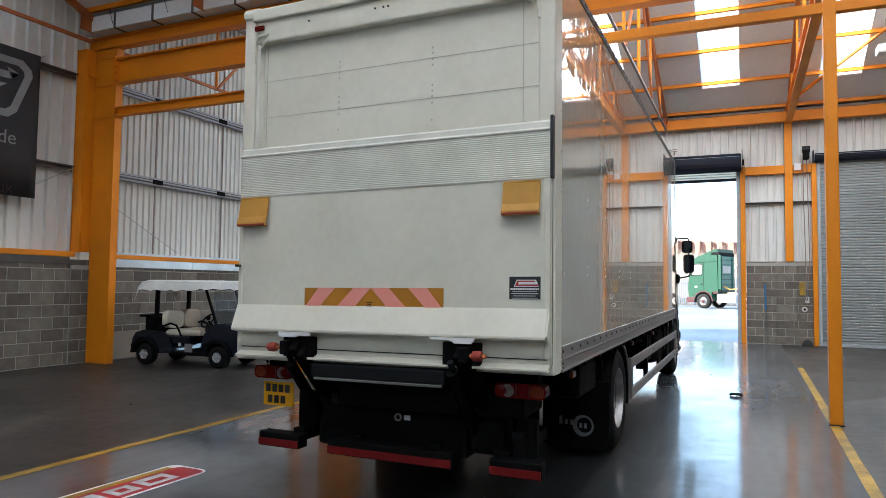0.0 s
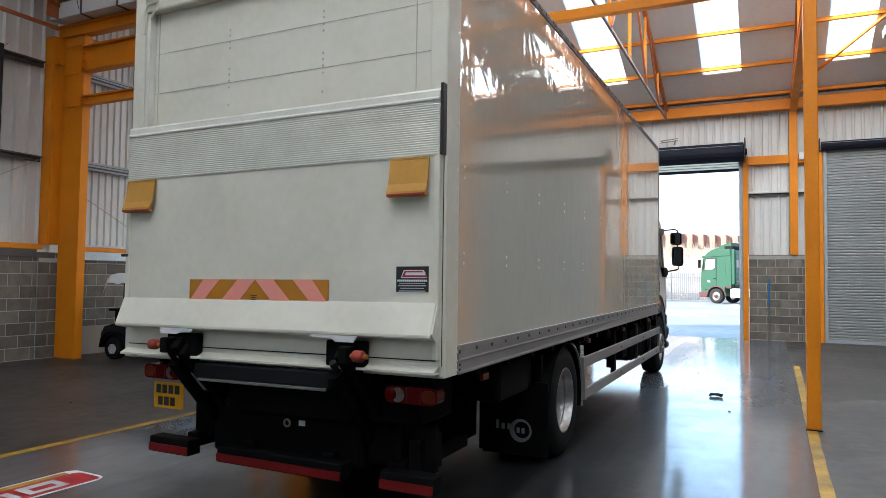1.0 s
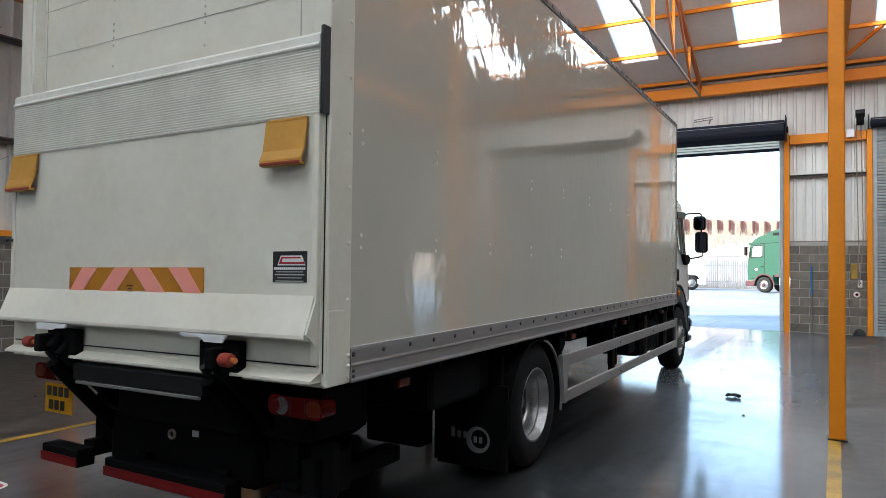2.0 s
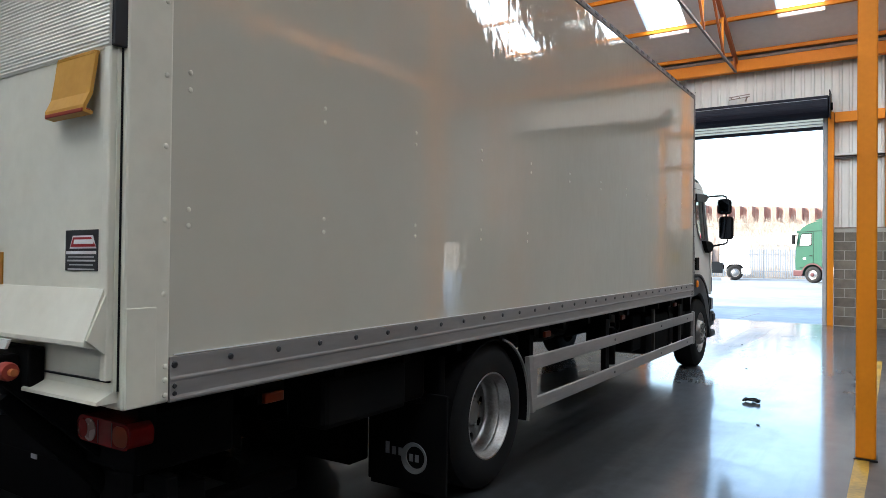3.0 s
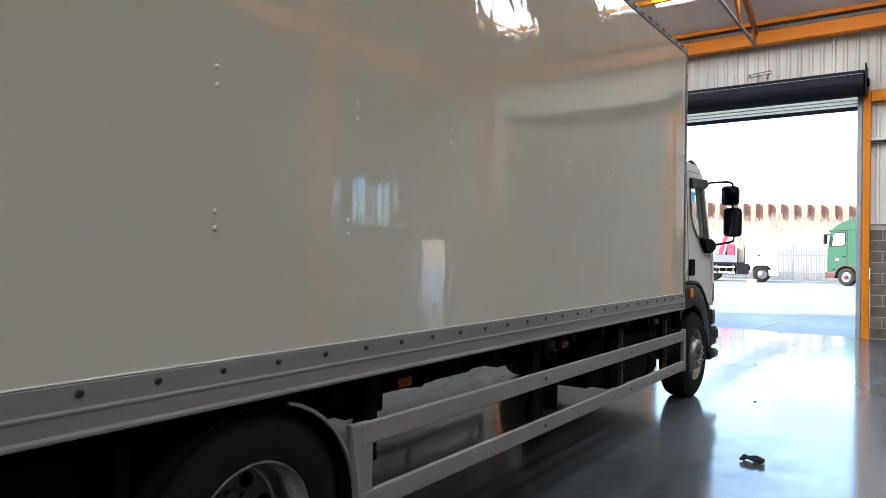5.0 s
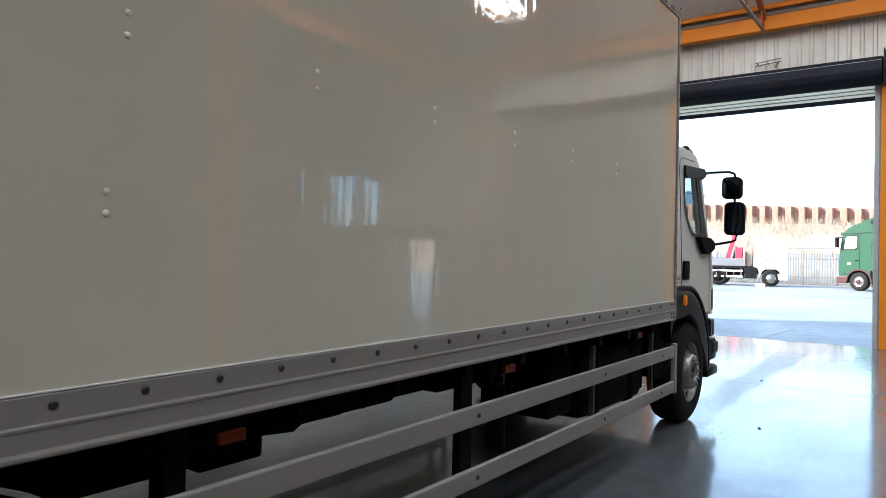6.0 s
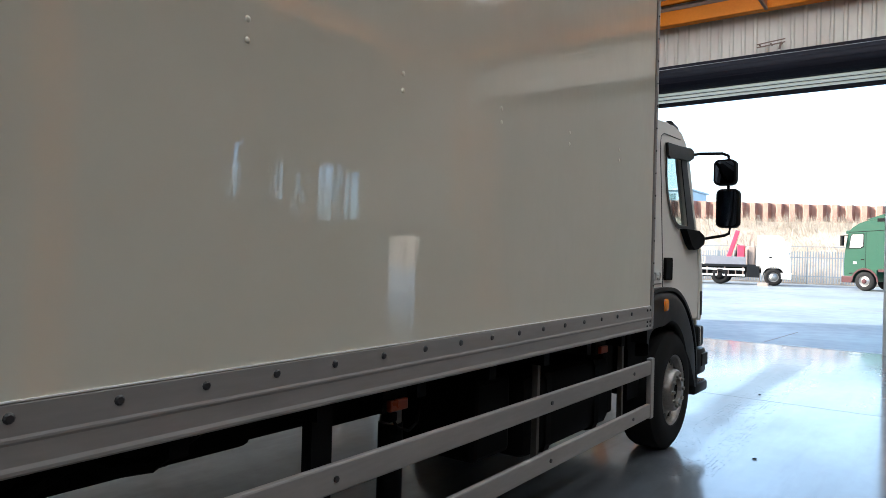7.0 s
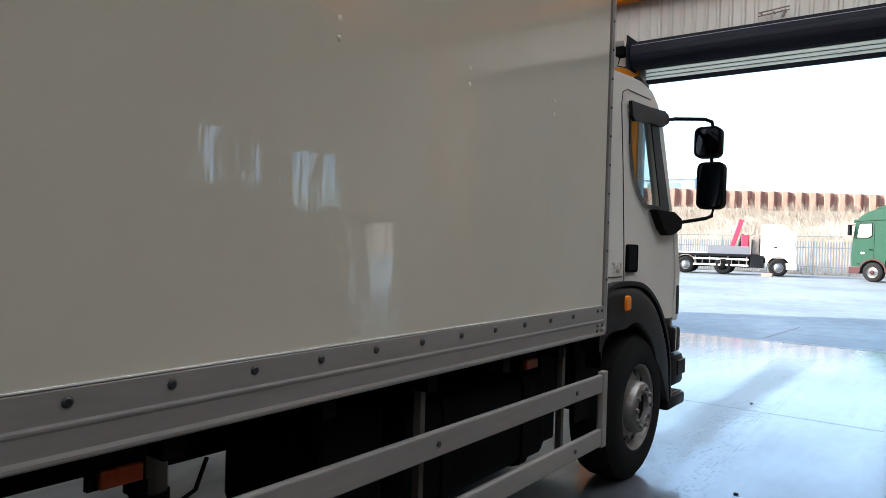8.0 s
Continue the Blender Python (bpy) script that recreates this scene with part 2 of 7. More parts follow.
# Cab green made paler for the sky light on the back panel.
M_GREENL = mat("sky_lit_green_panel", (0.010, 0.085, 0.062), (0.008, 0.068, 0.050), rough=0.35, scale=2, vary=0.5, bump=0, spec=0.3)
M_MAROON = mat("maroon_paint", (0.035, 0.005, 0.008), rough=0.4, scale=4, spec=0.2)
M_PILE = mat("rusty_sheet_pile", (0.29, 0.165, 0.125), (0.20, 0.11, 0.085), rough=0.85, scale=2, fine=20, vary=0.9)
M_BANK = mat("dry_bank_soil", (0.26, 0.22, 0.18), (0.17, 0.14, 0.115), rough=0.95, scale=1.2, fine=12, vary=0.9, bump=0.8, depth=0.03)
M_STRAW = mat("dry_grass", (0.32, 0.27, 0.215), (0.22, 0.18, 0.14), rough=0.9, scale=1.5, fine=9, vary=0.9)
M_PALE = mat("galvanised_fence", (0.125, 0.15, 0.175), (0.085, 0.10, 0.12), rough=0.5, metal=0.2, scale=4)
M_CRANER = mat("crane_red", (0.55, 0.03, 0.07), rough=0.35, vary=0.4)
M_BEDS = mat("grey_bed_side", (0.145, 0.145, 0.165), (0.10, 0.10, 0.115), rough=0.5, scale=3)
M_VAN = mat("dark_grey_van_paint", (0.09, 0.088, 0.082), (0.065, 0.063, 0.058), rough=0.35, scale=2, vary=0.5)
M_BLUE = mat("blue_handle", (0.02, 0.16, 0.36), rough=0.4, vary=0.3)
M_SKYL = sheet_light("rooflight_sheet", (0.92, 0.95, 0.97))
M_SLATW = sheet_light("pale_shutter_slat", (0.62, 0.54, 0.41))
M_TAPE = mat("black_rag", (0.02, 0.02, 0.022), rough=0.8, vary=0.5)
M_FARB = mat("far_building", (0.40, 0.47, 0.53), (0.36, 0.43, 0.49), rough=0.6, scale=0.3)
M_CARD = mat("brown_board", (0.30, 0.24, 0.19), (0.23, 0.18, 0.14), rough=0.8, scale=2)


def worn(m, streak, speck):
    """Long drag marks along y and small scuffs, on colour and gloss."""
    t = m.node_tree
    b = t.nodes["Principled BSDF"]
    col_in, rough_in = b.inputs["Base Color"].links[0].from_socket, b.inputs["Roughness"].links[0].from_socket
    geo = t.nodes.new("ShaderNodeNewGeometry")

    def band_of(stretch, scale, lo, hi, depth):
        mp, n, r = (t.nodes.new(k) for k in ("ShaderNodeMapping", "ShaderNodeTexNoise", "ShaderNodeMapRange"))
        mp.inputs["Scale"].default_value = stretch
        n.inputs["Scale"].default_value, n.inputs["Detail"].default_value, n.inputs["Roughness"].default_value = scale, 5.0, 0.62
        r.inputs["From Min"].default_value, r.inputs["From Max"].default_value = lo, hi
        r.inputs["To Max"].default_value = depth
        t.links.new(geo.outputs["Position"], mp.inputs["Vector"])
        t.links.new(mp.outputs["Vector"], n.inputs["Vector"])
        t.links.new(n.outputs["Fac"], r.inputs["Value"])
        return r.outputs[0]
    a, c = band_of((2.6, 0.22, 1), 1.6, 0.50, 0.72, streak), band_of((1, 0.6, 1), 7.0, 0.55, 0.80, speck)
    big = t.nodes.new("ShaderNodeMath")
    big.operation = "MAXIMUM"
    t.links.new(a, big.inputs[0])
    t.links.new(c, big.inputs[1])
    mix = t.nodes.new("ShaderNodeMix")
    mix.data_type = "RGBA"
    mix.inputs[7].default_value = (0.046, 0.046, 0.048, 1)
    t.links.new(big.outputs[0], mix.inputs[0])
    t.links.new(col_in, mix.inputs[6])
    t.links.new(mix.outputs[2], b.inputs["Base Color"])
    ro = t.nodes.new("ShaderNodeMath")
    ro.operation = "MULTIPLY_ADD"
    t.links.new(big.outputs[0], ro.inputs[0])
    ro.inputs[1].default_value = 0.10
    t.links.new(rough_in, ro.inputs[2])
    t.links.new(ro.outputs[0], b.inputs["Roughness"])


def dusty(m, col, scale, stretch, lo, hi, most, dull):
    """Pale dried-on dust in soft-edged patches, duller than the paint."""
    t = m.node_tree
    b = t.nodes["Principled BSDF"]
    geo, mp, n, r, mix, ro, cw = (t.nodes.new(k) for k in ("ShaderNodeNewGeometry", "ShaderNodeMapping", "ShaderNodeTexNoise", "ShaderNodeMapRange", "ShaderNodeMix", "ShaderNodeMath", "ShaderNodeMapRange"))
    mp.inputs["Scale"].default_value = stretch
    n.inputs["Scale"].default_value, n.inputs["Detail"].default_value, n.inputs["Roughness"].default_value = scale, 4.5, 0.6
    r.inputs["From Min"].default_value, r.inputs["From Max"].default_value, r.inputs["To Max"].default_value = lo, hi, most
    mix.data_type = "RGBA"
    mix.inputs[7].default_value = (*col, 1)
    ro.operation = "MULTIPLY_ADD"
    ro.inputs[1].default_value = dull
    t.links.new(geo.outputs["Position"], mp.inputs["Vector"])
    t.links.new(mp.outputs["Vector"], n.inputs["Vector"])
    t.links.new(n.outputs["Fac"], r.inputs["Value"])
    t.links.new(r.outputs[0], mix.inputs[0])
    t.links.new(b.inputs["Base Color"].links[0].from_socket, mix.inputs[6])
    t.links.new(b.inputs["Roughness"].links[0].from_socket, ro.inputs[2])
    t.links.new(r.outputs[0], ro.inputs[0])
    t.links.new(mix.outputs[2], b.inputs["Base Color"])
    t.links.new(ro.outputs[0], b.inputs["Roughness"])
    cw.inputs["To Min"].default_value, cw.inputs["To Max"].default_value = b.inputs["Coat Weight"].default_value, b.inputs["Coat Weight"].default_value * 0.25
    t.links.new(r.outputs[0], cw.inputs["Value"])
    t.links.new(cw.outputs[0], b.inputs["Coat Weight"])


def worn_and_shaded(m, col, xc, half, yc, long):
    """Paint worn or dulled where lorries roll, or darkened for a parked lorry's shade, with a ragged edge."""
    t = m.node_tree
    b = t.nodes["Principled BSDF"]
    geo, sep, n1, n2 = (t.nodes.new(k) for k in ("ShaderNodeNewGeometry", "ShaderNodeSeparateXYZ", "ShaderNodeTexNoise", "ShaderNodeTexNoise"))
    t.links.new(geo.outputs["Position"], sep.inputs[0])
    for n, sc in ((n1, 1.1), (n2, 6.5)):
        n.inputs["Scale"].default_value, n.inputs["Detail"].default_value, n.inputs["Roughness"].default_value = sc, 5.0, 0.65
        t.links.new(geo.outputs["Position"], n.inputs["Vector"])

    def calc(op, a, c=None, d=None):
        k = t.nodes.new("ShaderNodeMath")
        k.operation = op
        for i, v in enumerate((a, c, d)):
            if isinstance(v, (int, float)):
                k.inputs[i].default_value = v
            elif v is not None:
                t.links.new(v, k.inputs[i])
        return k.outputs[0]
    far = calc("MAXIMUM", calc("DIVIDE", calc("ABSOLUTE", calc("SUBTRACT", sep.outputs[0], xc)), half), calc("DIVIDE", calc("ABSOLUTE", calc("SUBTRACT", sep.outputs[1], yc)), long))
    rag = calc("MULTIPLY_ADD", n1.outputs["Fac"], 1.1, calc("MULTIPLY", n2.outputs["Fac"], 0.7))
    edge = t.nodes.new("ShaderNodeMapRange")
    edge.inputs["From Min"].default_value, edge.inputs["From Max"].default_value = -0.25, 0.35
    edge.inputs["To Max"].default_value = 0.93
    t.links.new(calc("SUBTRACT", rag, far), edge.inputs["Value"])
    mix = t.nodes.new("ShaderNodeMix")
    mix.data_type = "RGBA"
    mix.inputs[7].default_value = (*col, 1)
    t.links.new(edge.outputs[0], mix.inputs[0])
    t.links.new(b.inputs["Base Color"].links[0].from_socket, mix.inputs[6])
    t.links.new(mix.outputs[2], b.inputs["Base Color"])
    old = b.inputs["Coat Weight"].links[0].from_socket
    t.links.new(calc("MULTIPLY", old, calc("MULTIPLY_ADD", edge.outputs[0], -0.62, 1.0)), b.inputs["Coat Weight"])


worn(M_FLOORP, 0.55, 0.22)
dusty(M_FLOORP, (0.105, 0.113, 0.125), 0.8, (1, 0.5, 1), 0.42, 0.86, 0.6, 0.10)
# Worn paint round the parked lorry, darkened further to carry its shade.
worn_and_shaded(M_FLOORP, (0.013, 0.0125, 0.012), -1.1, 2.05, 7.0, 5.0)
worn_and_shaded(M_FLOORP, (0.105, 0.108, 0.125), -0.40, 0.24, 17.6, 3.4)
worn(M_FLOORC, 0.45, 0.6)
dusty(M_FLOORC, (0.11, 0.095, 0.08), 1.3, (1, 0.8, 1), 0.52, 0.75, 0.6, 0.2)


# ---- building blocks ----
def link(name, bm, material, parent=None, label="", smooth=False):
    bmesh.ops.recalc_face_normals(bm, faces=bm.faces)
    me = bpy.data.meshes.new(name)
    if smooth:
        for fc in bm.faces:
            fc.smooth = True
        for e in bm.edges:
            if len(e.link_faces) == 2 and e.calc_face_angle(0) > 0.6:
                e.smooth = False
    bm.to_mesh(me)
    bm.free()
    for one in (material if isinstance(material, (list, tuple)) else [material]):
        me.materials.append(one)
    ob = new(name, me)
    if parent is not None:
        ob.parent = parent
        ob.matrix_parent_inverse = PLACE[parent.name].inverted()
    PLACE[ob.name] = Matrix.Identity(4)
    if label:
        ob["label"] = label
    return ob


PLACE = {}


def part(name, bm, material, parent, label="", smooth=False):
    return link(name, bm, material, parent, label, smooth)


def thing(name, at, label, category, group="", kind=""):
    ob = new(name)
    ob.location = at
    ob.empty_display_size = 0.2
    PLACE[ob.name] = Matrix.Translation(at)
    return tagged(ob, label, category, group, kind)


def box(x0, x1, y0, y1, z0, z1, bevel=0.0, bm=None):
    bm = bm or bmesh.new()
    v = [bm.verts.new((x, y, z)) for x in (x0, x1) for y in (y0, y1) for z in (z0, z1)]
    faces = [bm.faces.new([v[i] for i in q]) for q in ((0, 1, 3, 2), (4, 6, 7, 5), (0, 4, 5, 1), (2, 3, 7, 6), (0, 2, 6, 4), (1, 5, 7, 3))]
    if bevel:
        edges = list({e for fc in faces for e in fc.edges})
        bmesh.ops.bevel(bm, geom=edges, offset=bevel, segments=2, affect="EDGES", profile=0.5)
    return bm


def rod(p, q, r, seg=12, bm=None, r2=None):
    bm = bm or bmesh.new()
    p, q = Vector(p), Vector(q)
    m = Matrix.Translation((p + q) / 2) @ (q - p).to_track_quat("Z", "Y").to_matrix().to_4x4()
    bmesh.ops.create_cone(bm, cap_ends=True, segments=seg, radius1=r, radius2=r if r2 is None else r2, depth=(q - p).length, matrix=m)
    return bm


def bar(p, q, wide, high, bm=None, up=(0, 0, 1), bevel=0.0):
    """A square bar from p to q."""
    bm = bm or bmesh.new()
    p, q = Vector(p), Vector(q)
    d = (q - p).normalized()
    s = d.cross(Vector(up)).normalized() * wide / 2
    u = s.cross(d).normalized() * high / 2
    v = [bm.verts.new(c + a * s + b * u) for c in (p, q) for a, b in ((-1, -1), (1, -1), (1, 1), (-1, 1))]
    faces = [bm.faces.new(v[:4]), bm.faces.new(v[4:])] + [bm.faces.new((v[i], v[(i + 1) % 4], v[4 + (i + 1) % 4], v[4 + i])) for i in range(4)]
    if bevel:
        bmesh.ops.bevel(bm, geom=list({e for fc in faces for e in fc.edges}), offset=bevel, segments=2, affect="EDGES", profile=0.5)
    return bm


def ibeam(p, q, wide, high, web=0.02, flange=0.025, bm=None, up=(0, 0, 1)):
    bm = bm or bmesh.new()
    p, q = Vector(p), Vector(q)
    d = (q - p).normalized()
    s = d.cross(Vector(up)).normalized()
    u = s.cross(d).normalized()
    w, h, t = wide / 2, high / 2, web / 2
    prof = [(-w, -h), (w, -h), (w, -h + flange), (t, -h + flange), (t, h - flange), (w, h - flange), (w, h), (-w, h), (-w, h - flange), (-t, h - flange), (-t, -h + flange), (-w, -h + flange)]
    a, b = ([bm.verts.new(c + x * s + y * u) for x, y in prof] for c in (p, q))
    n = len(prof)
    for i in range(n):
        bm.faces.new((a[i], a[(i + 1) % n], b[(i + 1) % n], b[i]))
    bm.faces.new(a)
    bm.faces.new(b[::-1])
    return bm


AX = {"x": lambda a, u, v: (a, u, v), "y": lambda a, u, v: (u, a, v), "z": lambda a, u, v: (u, v, a)}


def plate(outer, holes, axis, a, b, bm=None):
    """A flat plate with holes, thick from a to b along the axis."""
    bm = bm or bmesh.new()
    loops = [list(outer)] + [list(hh) for hh in holes]
    pts = [p for lp in loops for p in lp]
    tris = tessellate_polygon([[Vector((u, v, 0)) for u, v in lp] for lp in loops])
    lay = [[bm.verts.new(AX[axis](c, u, v)) for u, v in pts] for c in (a, b)]
    for tri in tris:
        for side in lay:
            try:
                bm.faces.new([side[i] for i in tri])
            except ValueError:
                pass
    k = 0
    for lp in loops:
        n = len(lp)
        for i in range(n):
            j = (i + 1) % n
            bm.faces.new((lay[0][k + i], lay[0][k + j], lay[1][k + j], lay[1][k + i]))
        k += n
    return bm


def rect(u0, u1, v0, v1):
    return [(u0, v0), (u1, v0), (u1, v1), (u0, v1)]


def circle(u, v, r, n=24, a0=0.0, a1=360.0):
    full = abs(a1 - a0) >= 360
    return [(u + r * math.cos(radians(a0 + (a1 - a0) * i / (n if full else n - 1))), v + r * math.sin(radians(a0 + (a1 - a0) * i / (n if full else n - 1)))) for i in range(n)]


def rounded(u0, u1, v0, v1, r, n=5):
    out = []
    for cu, cv, a in ((u1 - r, v1 - r, 0), (u0 + r, v1 - r, 90), (u0 + r, v0 + r, 180), (u1 - r, v0 + r, 270)):
        out += circle(cu, cv, r, n, a, a + 90)
    return out


def lathe(prof, centre, axis="x", seg=48, bm=None):
    """Turn a profile of (radius, along) about an axis through centre."""
    bm = bm or bmesh.new()
    rings = []
    for r, s in prof:
        ring = []
        for i in range(seg):
            c, n = math.cos(2 * math.pi * i / seg) * r, math.sin(2 * math.pi * i / seg) * r
            o = {"x": (s, c, n), "y": (c, s, n), "z": (c, n, s)}[axis]
            ring.append(bm.verts.new(Vector(centre) + Vector(o)))
        rings.append(ring)
    for a, b in zip(rings, rings[1:]):
        for i in range(seg):
            j = (i + 1) % seg
            bm.faces.new((a[i], a[j], b[j], b[i]))
    return bm


def band(prof, x0, x1, thick, bm=None, close=False):
    """A bent sheet: an open line of (y, z) points drawn out from x0 to x1, with thickness downwards/inwards."""
    bm = bm or bmesh.new()
    n = len(prof)
    inner = []
    for i in range(n):
        p = Vector(prof[i])
        d = (Vector(prof[min(i + 1, n - 1)]) - Vector(prof[max(i - 1, 0)])).normalized()
        inner.append(p + Vector((d.y, -d.x)) * thick)
    loop = [Vector(p) for p in prof] + inner[::-1]
    a, b = ([bm.verts.new((x, p.x, p.y)) for p in loop] for x in (x0, x1))
    m = len(loop)
    for i in range(m):
        j = (i + 1) % m
        bm.faces.new((a[i], a[j], b[j], b[i]))
    for i in range(n - 1):
        for s in (a, b):
            bm.faces.new((s[i], s[i + 1], s[m - 2 - i], s[m - 1 - i]))
    return bm


def pipe(pts, r, bm=None, seg=8):
    """A round tube bent along points."""
    bm = bm or bmesh.new()
    pts = [Vector(p) for p in pts]
    rings = []
    ref = Vector((0.31, 0.17, 0.93))
    for i, p in enumerate(pts):
        d = (pts[min(i + 1, len(pts) - 1)] - pts[max(i - 1, 0)]).normalized()
        s = d.cross(ref).normalized()
        u = s.cross(d)
        rings.append([bm.verts.new(p + r * (math.cos(2 * math.pi * k / seg) * s + math.sin(2 * math.pi * k / seg) * u)) for k in range(seg)])
    for a, b in zip(rings, rings[1:]):
        for k in range(seg):
            bm.faces.new((a[k], a[(k + 1) % seg], b[(k + 1) % seg], b[k]))
    bm.faces.new(rings[0])
    bm.faces.new(rings[-1][::-1])
    return bm


def ribbed(axis, at, u0, u1, v0, v1, pitch=0.2, deep=0.035, inward=1, flat=0.6, bm=None, across=False):
    """Profiled sheet in the plane axis = at, ribs upright (or level with across), with a second skin behind it."""
    bm = bm or bmesh.new()
    lo, hi = (v0, v1) if across else (u0, u1)
    steps, p = [], lo
    while p < hi:
        for f_, d_ in ((0, 0), (flat, 0), (flat + 0.1, 1), (0.9, 1)):
            if p + f_ * pitch <= hi:
                steps.append((p + f_ * pitch, d_ * deep * inward))
        p += pitch
    steps.append((hi, 0))
    rows = []
    for s, d in steps:
        if across:
            rows.append([bm.verts.new(AX[axis](at + d, u, s)) for u in (u0, u1)])
        else:
            rows.append([bm.verts.new(AX[axis](at + d, s, v)) for v in (v0, v1)])
    for a, b in zip(rows, rows[1:]):
        bm.faces.new((a[0], a[1], b[1], b[0]))
    return bm


def eased(pts, n=5):
    """A smooth line through points."""
    out = []
    p = [Vector(q) for q in pts]
    for i in range(len(p) - 1):
        a, b, c, d = p[max(i - 1, 0)], p[i], p[i + 1], p[min(i + 2, len(p) - 1)]
        for k in range(n):
            t = k / n
            out.append(tuple(0.5 * (2 * b + (c - a) * t + (2 * a - 5 * b + 4 * c - d) * t * t + (3 * b - a - 3 * c + d) * t ** 3)))
    return out + [tuple(p[-1])]


def lettering(text, size, m, material, parent, name="lettering", thick=0.001):
    cu = bpy.data.curves.new(name, "FONT")
    cu.body, cu.size, cu.extrude, cu.align_x, cu.align_y = text, size, thick, "CENTER", "CENTER"
    tmp = bpy.data.objects.new(name, cu)
    me = bpy.data.meshes.new_from_object(tmp)
    bpy.data.objects.remove(tmp)
    me.transform(m)
    me.materials.clear()
    me.materials.append(material)
    ob = new(name, me)
    ob.parent = parent
    ob.matrix_parent_inverse = PLACE[parent.name].inverted()
    PLACE[ob.name] = Matrix.Identity(4)
    return ob


def structure(ob, label="", category=""):
    return tagged(ob, label, category, "", "structure")


# ================= the hall =================
def yard_z(y):
    """The yard rises a little from the doorway to the far fence."""
    return -0.012 + 0.22 * min(max((y - 26.0) / 26.0, 0.0), 1.0)


gb = bmesh.new()
lines = [[gb.verts.new((x, y, yard_z(y))) for x in (-900, 900)] for y in [-900, 24] + [26 + k * 2 for k in range(14)] + [60, 900]]
for a, b in zip(lines, lines[1:]):
    gb.faces.new((a[0], a[1], b[1], b[0]))
ground = structure(link("ground", gb, M_YARD), "grey weathered concrete yard with damp patches", "ground")
LINE_L, LINE_R = -4.62, 1.80
structure(link("floor_1", box(WX0 - 0.3, LINE_L, BACK - 0.3, DY + 0.12, -0.3, 0), M_FLOORC), "bare brownish concrete floor with scuffs", "floor")
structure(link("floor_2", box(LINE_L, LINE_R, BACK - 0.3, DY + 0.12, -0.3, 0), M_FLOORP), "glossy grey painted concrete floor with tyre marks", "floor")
structure(link("floor_3", box(LINE_R, WX1 + 0.3, BACK - 0.3, DY + 0.12, -0.3, 0), M_FLOORC), "bare brownish concrete floor with scuffs", "floor")


def painted_line(x, y0, y1, wide, drift=0.0):
    bm = bmesh.new()
    n = int((y1 - y0) / 0.35)
    rnd = random.Random(int(x * 100))
    left, right = [], []
    for i in range(n + 1):
        y = y0 + (y1 - y0) * i / n
        left.append((x + drift * y - wide / 2 + rnd.uniform(-0.004, 0.004), y))
        right.append((x + drift * y + wide / 2 + rnd.uniform(-0.004, 0.004), y))
    return plate(left + right[::-1], [], "z", 0.0005, 0.004, bm)


structure(link("floor_line_1", painted_line(-4.62, BACK + 1, 20.6, 0.10), M_YELLOW), "worn yellow painted floor line", "floor marking")
structure(link("floor_line_2", painted_line(1.70, BACK + 1, 16.6, 0.10, 0.011), M_YELLOW), "worn yellow painted floor line", "floor marking")

# joints cut into the slab
structure(link("floor_joint_1", box(LINE_L + 0.06, LINE_R - 0.06, 17.04, 17.047, 0.0005, 0.0015), M_PRINT), "thin dark joint sawn across the floor", "floor joint")
structure(link("floor_joint_2", pipe([(0.0 + 0.008 * math.sin(k * 1.7), 17.06 + k * 0.36, -0.003) for k in range(17)], 0.0045, seg=6), M_PRINT), "thin crack running along the floor", "floor joint")
structure(link("yard_joint_1", bar((-1.36, DY + 0.3, -0.012), (-1.15, 26, -0.012), 0.03, 0.006), M_DULLSTEEL), "thin joint in the yard concrete", "yard joint")
structure(link("yard_joint_2", bar((-12, 34.2, yard_z(34.2)), (9, 35.4, yard_z(35.4)), 0.04, 0.006), M_DULLSTEEL), "thin joint in the yard concrete", "yard joint")
rnd = random.Random(21)
prints = bmesh.new()
for x0, x1, y0, y1 in ((-0.36, -0.26, 13.4, 19.4), (-0.15, -0.12, 13.6, 18.4), (0.05, 0.0, 13.8, 17.0)):
    for k in range(int((y1 - y0) / 0.034)):
        u = k * 0.034 / (y1 - y0)
        y, x = y0 + k * 0.034, x0 + (x1 - x0) * u
        worn_here = 0.30 + 0.45 * noise.noise((x * 2.0, y * 0.9, 4.0))
        for c in range(6):
            if rnd.random() < worn_here:
                xx = x - 0.10 + c * 0.034 + rnd.uniform(-0.003, 0.003)
                box(xx, xx + rnd.uniform(0.010, 0.022), y, y + rnd.uniform(0.003, 0.007), 0.0003, 0.0008, bm=prints)
tagged(link("tyre_print", prints, M_PRINT), "dusty tyre tread prints on the floor", "tyre print", "", "stuff")
structure(link("threshold", box(-3.6, 0.76, DY + 0.12, DY + 0.24, -0.2, 0.004), M_ZINC), "worn steel strip set in the doorway floor", "threshold")


